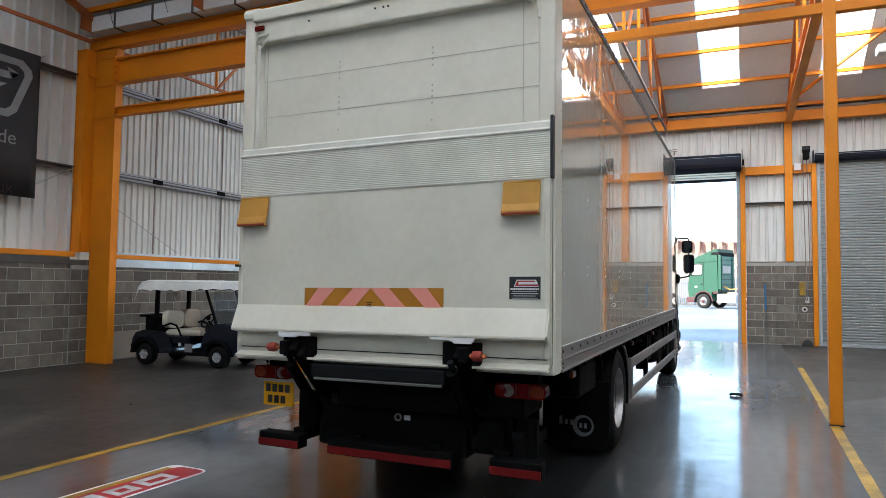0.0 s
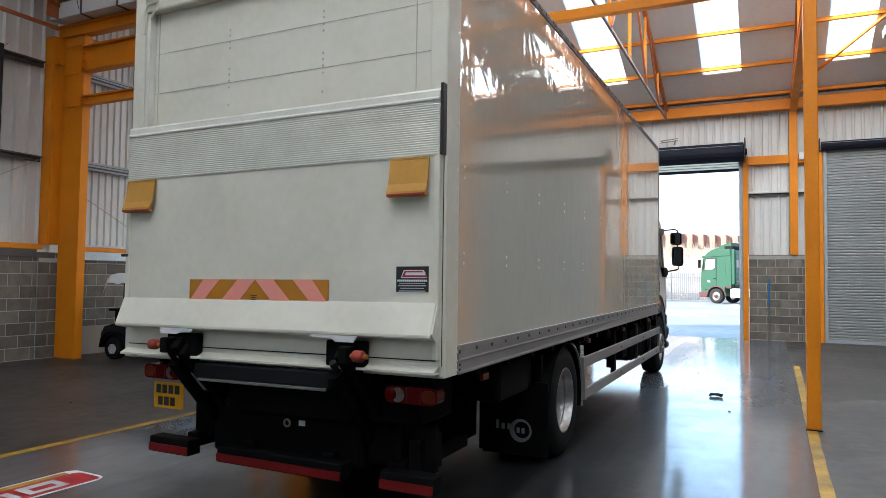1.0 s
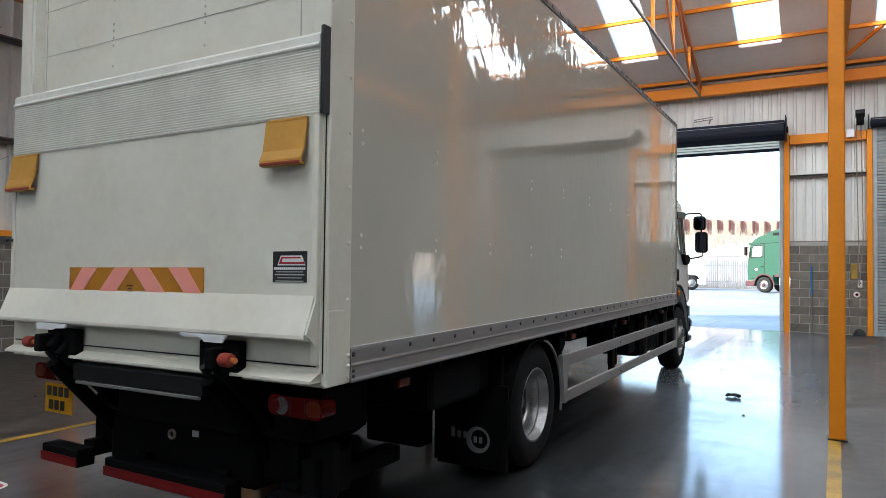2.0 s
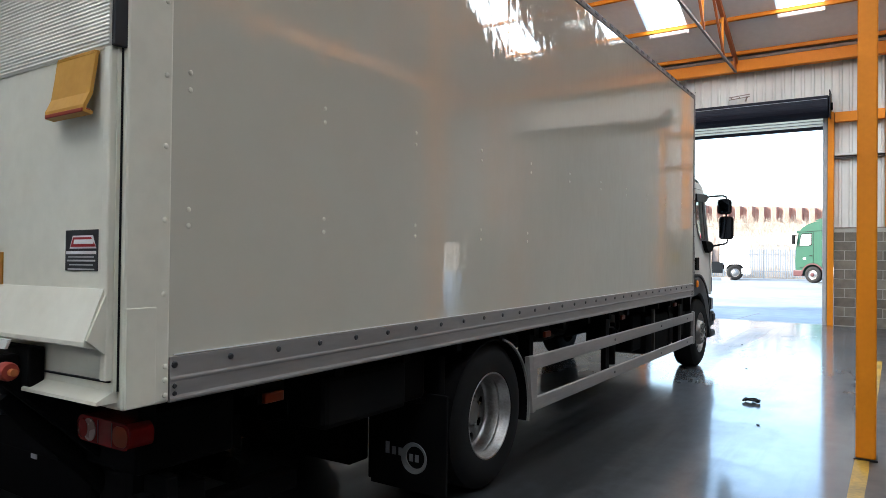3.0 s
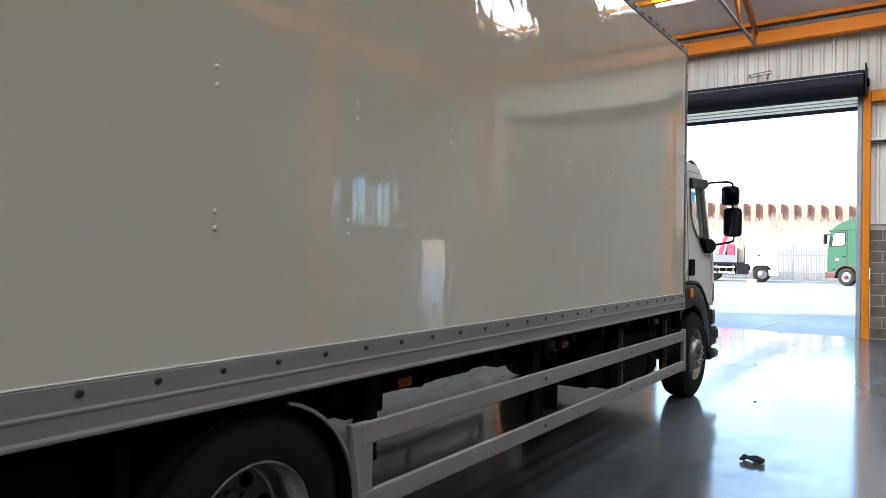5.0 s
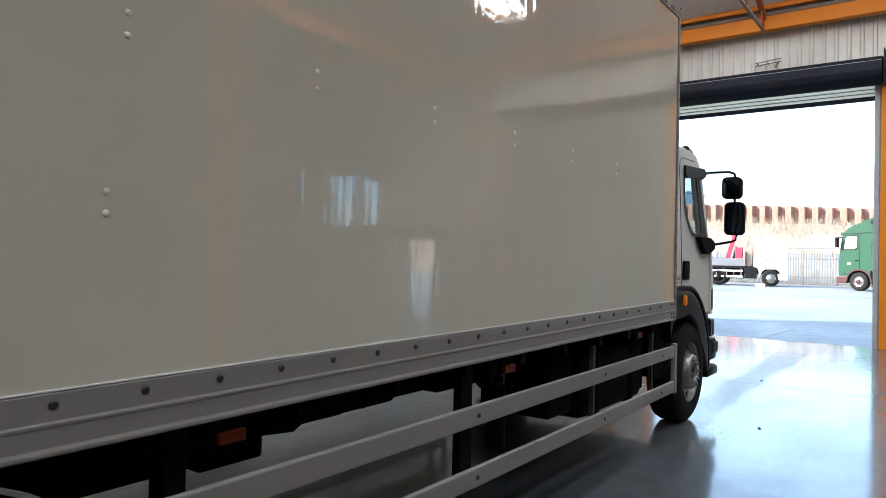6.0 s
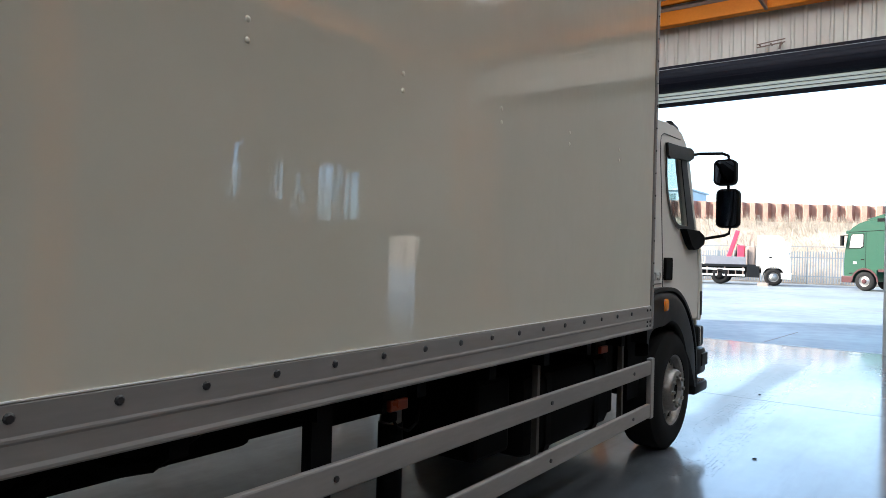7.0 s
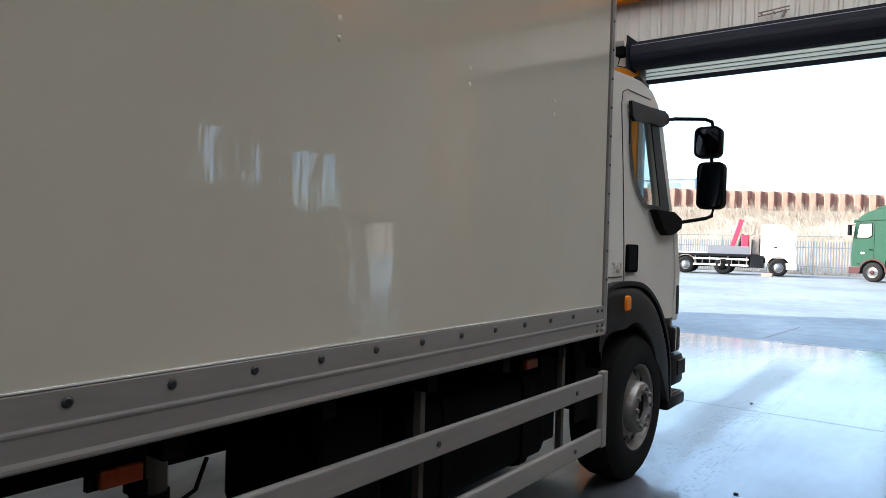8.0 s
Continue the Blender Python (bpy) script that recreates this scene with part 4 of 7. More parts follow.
# ---- roller doors ----
def roller_door(name, x0, x1, bottom, label, coil, cz):
    rd = thing(name, ((x0 + x1) / 2, DY, bottom), label, "roller door", "roller doors", "structure")
    bm = bmesh.new()
    prof, z = [], bottom + 0.08
    while z < 5.2:
        prof += [(0.0, z), (0.022, z + 0.016), (0.024, z + 0.05), (0.0, z + 0.066)]
        z += 0.076
    a, b = ([bm.verts.new((x, DY + 0.02 - d, zz)) for d, zz in prof] for x in (x0 + 0.05, x1 - 0.05))
    for i in range(len(prof) - 1):
        bm.faces.new((a[i], a[i + 1], b[i + 1], b[i]))
    part("curtain", bm, M_SLATW if bottom > 1 else M_SHUT, rd)
    if bottom > 1:
        for k in range(6):
            part("slat_joint", box(x0 + 0.05, x1 - 0.05, DY - 0.009, DY + 0.019, bottom + 0.144 + k * 0.076, bottom + 0.151 + k * 0.076), M_RAILD, rd)
    part("bottom_rail", box(x0 + 0.05, x1 - 0.05, DY - 0.01, DY + 0.04, bottom, bottom + 0.085, 0.005), M_DRUM if bottom > 1 else M_ZINC, rd)
    for xx in (x0 - 0.0, x1 - 0.09):
        part("guide", box(xx, xx + 0.09, DY - 0.06, DY + 0.07, 0, 5.30, 0.005), M_ZINC, rd)
    dr = lathe([(0.0, x0 - 0.05), (coil - 0.025, x0 - 0.05), (coil, x0 - 0.04), (coil, x1 + 0.04), (coil - 0.025, x1 + 0.05), (0.0, x1 + 0.05)], (0, DY - coil - 0.005, cz), "x", 28)
    drum = part("drum", dr, M_DRUM, rd, "dark coiled shutter drum", smooth=True)
    for k in range(9):
        ang = radians(100 + k * 22)
        yy, zz = DY - coil - 0.005 + math.cos(ang) * (coil + 0.001), cz + math.sin(ang) * (coil + 0.001)
        part("coil_edge", rod((x0 - 0.03, yy, zz), (x1 + 0.03, yy, zz), 0.006, 5), M_ZINC if k == 2 else M_DRUM, drum)
    for xx in (x0 - 0.1, x1 + 0.07):
        part("end_plate", box(xx, xx + 0.02, DY - coil * 2 - 0.05, DY, cz - coil - 0.02, cz + coil + 0.08, 0.004), M_DRUM, rd)
    return rd


r1 = roller_door("door_1", D1X0, D1X1, 4.785, "raised grey roller shutter on a dark drum", 0.265, 5.29)
part("chain_wheel", lathe([(0.0, 0), (0.09, 0), (0.09, 0.04), (0.0, 0.04)], (D1X1 + 0.09, DY - 0.27, 5.29), "x", 16), M_BLACK, r1)
part("chain_wheel", lathe([(0.0, 0), (0.12, 0), (0.12, 0.06), (0.0, 0.06)], (D1X0 - 0.18, DY - 0.30, 5.45), "x", 16), M_BLACK, r1)
part("motor", box(D1X0 - 0.42, D1X0 - 0.24, DY - 0.34, DY - 0.12, 5.33, 5.52, 0.02), M_BLACK, r1, "black door motor")
part("motor", rod((D1X0 - 0.50, DY - 0.25, 5.57), (D1X0 - 0.30, DY - 0.25, 5.57), 0.075, 16), M_SHUT, r1)
part("motor_cable", pipe([(D1X0 - 0.40, DY - 0.15, 5.34), (D1X0 - 0.46, DY - 0.10, 5.2), (D1X0 - 0.30, DY - 0.10, 5.15), (D1X0 - 0.2, DY - 0.1, 5.25)], 0.012, seg=6), M_BLACK, r1)
r2 = roller_door("door_2", D2X0, D2X1, 0.0, "closed grey roller shutter with many slats", 0.12, 5.33)
part("motor", box(2.42, 2.58, DY - 0.40, DY - 0.13, 5.28, 5.50, 0.02), M_BLACK, r2)
part("motor", rod((2.40, DY - 0.26, 5.56), (2.60, DY - 0.26, 5.56), 0.10, 16), M_DARKPL, r2)
part("chain", pipe([(2.42, DY - 0.16, 5.3), (2.43, DY - 0.15, 4.0), (2.46, DY - 0.15, 2.4), (2.44, DY - 0.15, 1.3)], 0.012, seg=6), M_DULLSTEEL, r2)
part("chain", pipe([(2.52, DY - 0.16, 5.3), (2.54, DY - 0.15, 4.0), (2.56, DY - 0.15, 2.4), (2.47, DY - 0.15, 1.25)], 0.012, seg=6), M_DULLSTEEL, r2)

pd = thing("door_3", (9.8, DY, 0), "narrow personnel doorway standing open", "door", "", "structure")
part("door_frame", plate(rect(PD[0] - 0.06, PD[1] + 0.06, 0, PD[2] + 0.05), [rect(PD[0], PD[1], 0.001, PD[2])], "y", DY - 0.01, DY + 0.21), M_ZINC, pd)
part("door_leaf", box(PD[1] + 0.07, PD[1] + 0.93, DY - 0.06, DY - 0.02, 0.02, 2.0, 0.004), M_CLAD, pd)


# ================= the box truck =================
TX0, TX1, TC = -2.795, -0.245, -1.52     # sides and centre line
RY, FY = 5.18, 13.52                     # rear and front of the box
RISE = 0.0048                            # the body leans up a little to the front
TILT = 0.010                             # and sits a little low on its far side
LEAN_M = Matrix(((1, 0, 0, 0), (0, 1, 0, 0), (TILT, RISE, 1, -RISE * RY - TILT * TX1), (0, 0, 0, 1)))
truck = thing("box_truck", (TC, 9.5, 0), "white box lorry with a raised tail lift", "truck")


def tp(name, bm, material, parent=None, label="", smooth=False):
    bm.transform(LEAN_M)
    return part(name, bm, material, parent or truck, label, smooth)


ZB, ZT = 1.03, 3.78
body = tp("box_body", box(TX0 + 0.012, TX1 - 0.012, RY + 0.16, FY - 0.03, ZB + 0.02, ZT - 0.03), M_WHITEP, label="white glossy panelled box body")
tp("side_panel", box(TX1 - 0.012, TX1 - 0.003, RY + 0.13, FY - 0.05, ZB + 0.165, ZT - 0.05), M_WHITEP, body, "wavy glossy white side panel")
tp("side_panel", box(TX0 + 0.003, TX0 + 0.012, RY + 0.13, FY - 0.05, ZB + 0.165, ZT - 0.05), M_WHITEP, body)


def rail_profile(side):
    x = TX1 if side > 0 else TX0
    s = side
    pts = [(-0.02, 0.0), (0.003, 0.0), (0.0055, 0.005), (0.0055, 0.013), (0.002, 0.024), (0.002, 0.074), (0.0045, 0.081), (0.0045, 0.087), (0.002, 0.094), (0.002, 0.166), (-0.006, 0.172), (-0.02, 0.172)]
    bm = bmesh.new()
    a, b = ([bm.verts.new((x + s * u, y, ZB + v)) for u, v in pts] for y in (RY + 0.185, FY - 0.03))
    n = len(pts)
    for i in range(n):
        bm.faces.new((a[i], a[(i + 1) % n], b[(i + 1) % n], b[i]))
    bm.faces.new(a)
    bm.faces.new(b)
    return bm


for side in (1, -1):
    rail = tp("side_rail", rail_profile(side), M_ALU, body, "grey aluminium side rail with bolts")
    if side > 0:
        for i in range(31):
            y = 5.384 + i * 0.2571
            tp("bolt", lathe([(0.0, 0.006), (0.009, 0.006), (0.013, 0.003), (0.014, 0.0)], (TX1 + 0.002, y, ZB + 0.137), "x", 10), M_INK, body)
        for y in (5.385, FY - 0.055, FY - 0.115):
            for z in (0.03, 0.058) if y < 6 else (0.032, 0.062, 0.145):
                tp("bolt", lathe([(0.0, 0.006), (0.007, 0.006), (0.010, 0.0)], (TX1 + 0.002, y, ZB + z), "x", 8), M_INK, body)
        tp("sealant_bead", box(TX1 - 0.004, TX1 + 0.001, RY + 0.2, FY - 0.05, ZB + 0.172, ZB + 0.176), M_PRINTW, body)

# rear frame of the body
for x0, x1 in ((TX1 - 0.115, TX1), (TX0, TX0 + 0.115)):
    tp("corner_post", box(x0, x1, RY, RY + 0.185, ZB, ZT, 0.012), M_WHITER, body)
tp("corner_plate", box(TX1 - 0.01, TX1 + 0.004, RY + 0.01, RY + 0.125, ZB + 0.005, ZB + 0.355, 0.002), M_WHITER, body)
header = tp("header", box(TX0 + 0.115, TX1 - 0.115, RY - 0.005, RY + 0.18, ZT - 0.26, ZT - 0.005, 0.015), M_WHITER, body)
tp("rain_strip", box(TX0 + 0.1, TX1 - 0.1, RY - 0.035, RY + 0.03, ZT - 0.09, ZT + 0.01, 0.015), M_WHITER, body)
for x in (TX0 + 0.08, TX1 - 0.08):
    tp("corner_cap", box(x - 0.09, x + 0.09, RY - 0.03, RY + 0.2, ZT - 0.06, ZT + 0.03, 0.035), M_WHITER, body, smooth=True)
for x in (TX0 + 0.16, TX1 - 0.16):
    tp("marker_lamp", box(x - 0.045, x + 0.045, RY - 0.03, RY - 0.008, ZT - 0.165, ZT - 0.125, 0.008), M_RED, body, "small red marker lamp")
for s, x in ((1, TX0 + 0.17), (-1, TX1 - 0.17)):
    tp("grab_loop", pipe([(x - s * 0.06, RY - 0.01, ZT - 0.42), (x - s * 0.05, RY - 0.02, ZT - 0.26), (x - s * 0.01, RY - 0.02, ZT - 0.21), (x + s * 0.07, RY - 0.01, ZT - 0.20), (x + s * 0.05, RY - 0.01, ZT - 0.25), (x - s * 0.0, RY - 0.005, ZT - 0.30)], 0.010, seg=8), M_WHITER, body)
for x in (TX0 + 0.62, TX0 + 1.2, TX0 + 1.27, TX0 + 1.31):
    tp("rivet", rod((x, RY - 0.012, ZT - 0.15), (x, RY - 0.004, ZT - 0.15), 0.008, 8), M_INK, header)
tp("cill", box(TX0 + 0.1, TX1 - 0.1, RY + 0.01, RY + 0.18, ZB, ZB + 0.10, 0.006), M_WHITER, body)
# top edging along the roof
for x0, x1 in ((TX1 - 0.02, TX1 + 0.004), (TX0 - 0.004, TX0 + 0.02)):
    tp("roof_edging", box(x0, x1, RY + 0.18, FY, ZT - 0.045, ZT + 0.012, 0.006), M_ALU, body)
for i in range(40):
    tp("edging_clip", box(TX1 + 0.002, TX1 + 0.008, 5.45 + i * 0.2, 5.54 + i * 0.2, ZT - 0.022, ZT + 0.006, 0.003), M_INK, body)
tp("front_edging", box(TX1 - 0.015, TX1 + 0.004, FY - 0.032, FY + 0.006, ZB, ZT + 0.008, 0.004), M_ALU, body)
# Bright strip added for the glint of door light on the edging.
tp("edge_glint", box(TX1 - 0.012, TX1 + 0.001, FY + 0.0065, FY + 0.024, ZB + 0.02, ZT - 0.02, 0.004), M_FLASH, body, "thin bright strip added as the front edge's glint")
for i in range(16):
    tp("edging_screw", rod((TX1 + 0.002, FY - 0.013, ZB + 0.32 + i * 0.165), (TX1 + 0.009, FY - 0.013, ZB + 0.32 + i * 0.165), 0.007, 8), M_INK, body)
tp("front_wall", box(TX0 + 0.02, TX1 - 0.02, FY - 0.03, FY, ZB, ZT, 0.01), M_WHITER, body)
# dome rivets on the side panel
RIV = bmesh.new()
bmesh.ops.create_uvsphere(RIV, u_segments=10, v_segments=6, radius=0.0105, matrix=Matrix.Diagonal((0.42, 1, 1, 1)))
riv_me = bpy.data.meshes.new("rivet")
for fc in RIV.faces:
    fc.smooth = True
RIV.to_mesh(riv_me)
RIV.free()
riv_me.materials.append(M_WHITER)


def rivet(y, z):
    ob = new("rivet", riv_me)
    ob.location = (TX1 + 0.001 if y < 5.36 else TX1 - 0.003, y, z + RISE * (y - RY))
    ob.parent = body


for z in (2.23, 1.97, 1.70, 1.43):
    rivet(5.335, z)
for z in (2.50, 2.77, 3.04, 3.31, 3.58):
    rivet(5.335, z)
for z in (1.115, 1.06, 1.165):
    rivet(5.345, z)
for c in range(11):
    for z in (2.262, 2.197, 1.744, 1.683):
        if z > 2 or c < 5:
            rivet(5.438 + c * 0.738 - (0.05 if z < 2 and c == 4 else 0.0), z - 0.008 * c / 10)

# roller shutter of the box, behind the platform
shut = tp("rear_shutter", box(TX0 + 0.11, TX1 - 0.11, RY + 0.06, RY + 0.10, ZB + 0.1, ZT - 0.25), M_WHITER, body, "pale sectional rear shutter with rivets")
for z in (2.93, 3.22):
    tp("panel_joint", box(TX0 + 0.12, TX1 - 0.12, RY + 0.0575, RY + 0.0615, z, z + 0.003), M_FAINT, shut)
for x in (TX0 + 0.187, TX1 - 0.239):
    tp("panel_joint", box(x, x + 0.005, RY + 0.0575, RY + 0.0612, 2.5, ZT - 0.26), M_FAINT, shut)
for x in (TX0 + 0.862, TX0 + 1.640):
    for z in (3.30, 3.262, 3.218, 3.175, 3.03, 2.99, 2.948, 2.902, 2.78):
        tp("rivet", lathe([(0.0, -0.004), (0.004, -0.003), (0.0065, 0.0)], (x, RY + 0.0595, z), "y", 10), M_FAINT, shut, smooth=True)
        tp("rivet_seat", rod((x, RY + 0.0585, z - 0.004), (x, RY + 0.0605, z - 0.004), 0.0075, 10), M_FAINT, shut)
tp("shutter_track", box(TX0 + 0.13, TX0 + 0.16, RY - 0.0, RY + 0.07, ZB + 0.12, ZT - 0.27), M_RAMP, shut)

tp("shutter_gap", box(TX0 + 0.118, TX0 + 0.127, RY + 0.045, RY + 0.062, ZB + 0.2, ZT - 0.30), M_RAILD, shut)
rnd = random.Random(31)
for k in range(7):
    z = 2.75 + k * 0.09 + rnd.uniform(-0.02, 0.02)
    tp("rust_mark", box(TX0 + 0.106, TX0 + 0.117, RY + 0.04, RY + 0.0475, z, z + rnd.uniform(0.015, 0.05), 0.002), M_RUSTY, shut)

# ---- tail lift ----
PY = 5.135                      # outer face of the platform
PX0, PX1 = TX0 + 0.05, TX1 - 0.028
lift = tp("platform", box(PX0, PX1, PY, RY - 0.004, 1.30, 2.62, 0.006), M_WHITER, label="upright white tail lift platform")
bm = bmesh.new()
n_rib = 23
prof = [(PY - 0.004, 2.285)]
for i in range(n_rib):
    z = 2.29 + i * 0.0133
    prof += [(PY - 0.0065, z + 0.002), (PY - 0.009, z + 0.005), (PY - 0.009, z + 0.0085), (PY - 0.0065, z + 0.0115)]
prof += [(PY - 0.016, 2.602), (PY - 0.017, 2.61), (PY - 0.008, 2.62), (PY - 0.006, 2.655), (PY + 0.004, 2.668), (RY - 0.005, 2.67), (RY - 0.005, 2.285)]
a, b = ([bm.verts.new((x, y, z)) for y, z in prof] for x in (PX0 - 0.005, PX1 + 0.005))
for i in range(len(prof)):
    j = (i + 1) % len(prof)
    bm.faces.new((a[i], a[j], b[j], b[i]))
bm.faces.new(a)
bm.faces.new(b)
tp("ramp_edge", bm, M_RAMP, lift, "ribbed metal ramp edge")
tp("rubber_seal", box(PX1 + 0.004, PX1 + 0.024, PY + 0.0, RY + 0.005, 2.29, 2.70, 0.004), M_INK, lift)
tp("rubber_seal", box(PX0 - 0.02, PX0 - 0.006, PY + 0.01, RY + 0.005, 2.5, 2.62, 0.004), M_INK, lift)
tp("edge_strip", box(PX1 - 0.03, PX1 + 0.008, PY - 0.006, RY - 0.004, 1.14, 2.29, 0.006), M_WHITER, lift)
tp("edge_strip", box(PX0 - 0.008, PX0 + 0.03, PY - 0.006, RY - 0.004, 1.3, 2.29, 0.006), M_WHITER, lift)
tp("edge_gap", box(PX1 + 0.009, PX1 + 0.013, PY + 0.02, RY + 0.012, 1.1, 2.3), M_WHITER, lift)
tp("edge_line", box(PX1 + 0.0131, PX1 + 0.0145, RY - 0.012, RY - 0.004, 1.1, 2.3), M_DARKPL, lift)
tp("latch", box(PX0 - 0.02, PX0 + 0.02, PY - 0.035, PY - 0.005, 1.745, 1.765, 0.004), M_INK, lift)
tp("platform_lip", plate([(PY + 0.003, 1.455), (PY - 0.008, 1.455), (PY - 0.075, 1.28), (PY - 0.074, 1.265), (PY - 0.06, 1.258), (PY + 0.003, 1.245)], [], "x", PX0 - 0.005, PX1 - 0.005), M_WHITER, lift, "sloping white lower lip")
tp("lip_end", plate([(PY + 0.02, 1.45), (PY - 0.003, 1.44), (PY - 0.07, 1.285), (PY - 0.01, 1.235), (PY + 0.02, 1.23)], [], "x", PX1 - 0.004, PX1 + 0.006), M_WHITER, lift)
tp("lower_beam", plate([(PY + 0.04, 1.262), (PY + 0.03, 1.10), (PY - 0.03, 1.072), (PY - 0.03, 1.06), (PY + 0.05, 1.06), (PY + 0.05, 1.262)], [], "x", PX0 + 0.0, PX1 - 0.0), M_WHITER, lift, "white folded lower beam")
tp("lower_crease", box(PX0 + 0.02, PX1 - 0.02, PY + 0.022, PY + 0.032, 1.128, 1.134), M_DARKPL, lift)

# pads, chevron board and sticker
for x0, x1 in ((-2.735, -2.468), (-0.577, -0.325)):
    pad = tp("yellow_pad", band([(PY - 0.022, 2.275), (PY - 0.030, 2.21), (PY - 0.042, 2.13), (PY - 0.062, 2.085), (PY - 0.062, 2.06), (PY - 0.03, 2.055)], x0, x1, -0.012), M_PADY, lift, "ochre plastic wheel stop flap")
    tp("pad_fixing", box(x0 + 0.005, x1 - 0.005, PY - 0.024, PY - 0.004, 2.268, 2.282, 0.003), M_PADY, pad)
    tp("pad_edge", box(x0 + 0.004, x1 - 0.004, PY - 0.066, PY - 0.034, 2.060, 2.074, 0.003), M_ROLL, pad)
CX0, CX1, CZ0, CZ1 = -2.127, -1.001, 1.436, 1.585
chev = tp("chevron_board", box(CX0, CX1, PY - 0.006, PY - 0.001, CZ0, CZ1), M_CHEVY, lift, "orange and pale red chevron reflector board")
hh = CZ1 - CZ0
mid_c = (CX0 + CX1) / 2
for s in (-1, 1):
    for u0 in (0.0, 0.296):
        pts = [(mid_c + s * u, v) for u, v in ((u0 + 0.145, CZ0 + 0.001), (u0 + 0.292, CZ0 + 0.001), (u0 + 0.145, CZ1 - 0.001), (u0 + 0.002, CZ1 - 0.001))]
        pts = [(min(max(u, CX0 + 0.001), CX1 - 0.001), v) for u, v in pts]
        if pts[0] != pts[1] and abs(pts[0][0] - pts[1][0]) > 0.01:
            tp("chevron_stripe", plate(pts, [], "y", PY - 0.009, PY - 0.0062), M_PINK, chev)
for k, w in ((0.045, 0.05), (0.03, 0.03), (0.016, 0.045)):
    tp("print_bar", box(mid_c - w / 2 - 0.01, mid_c + w / 2 - 0.01, PY - 0.0085, PY - 0.006, CZ0 + k, CZ0 + k + 0.006), M_INK, chev)
SX0, SX1, SZ0, SZ1 = -0.535, -0.327, 1.516, 1.661
stick = tp("sticker", box(SX0, SX1, PY - 0.003, PY - 0.0005, SZ0, SZ1), M_INK, lift, "black dealer sticker with a red badge")
tp("badge_rim", plate([(SX0 + 0.03, SZ1 - 0.066), (SX0 + 0.20, SZ1 - 0.066), (SX1 - 0.03, SZ1 - 0.02), (SX0 + 0.05, SZ1 - 0.02)], [], "y", PY - 0.0045, PY - 0.003), M_PRINTW, stick)
tp("badge", plate([(SX0 + 0.038, SZ1 - 0.060), (SX0 + 0.20, SZ1 - 0.060), (SX1 - 0.04, SZ1 - 0.026), (SX0 + 0.055, SZ1 - 0.026)], [], "y", PY - 0.006, PY - 0.0045), M_SIGNR, stick)
tp("badge_bar", plate([(SX0 + 0.06, SZ1 - 0.050), (SX0 + 0.185, SZ1 - 0.050), (SX0 + 0.19, SZ1 - 0.034), (SX0 + 0.065, SZ1 - 0.034)], [], "y", PY - 0.0075, PY - 0.006), M_PRINTW, stick)
for k in range(16):
    tp("print_bar", box(SX0 + 0.008 + k * 0.0121, SX0 + 0.018 + k * 0.0121, PY - 0.0045, PY - 0.003, SZ1 - 0.086, SZ1 - 0.075), M_PRINTW, stick)
for z, u, h in ((SZ1 - 0.094, 0.165, 0.004), (SZ1 - 0.106, 0.18, 0.006), (SZ1 - 0.122, 0.15, 0.004), (SZ1 - 0.137, 0.17, 0.005)):
    tp("print_bar", box(SX0 + 0.104 - u / 2, SX0 + 0.104 + u / 2, PY - 0.0045, PY - 0.003, z - h, z), M_SILVER, stick)

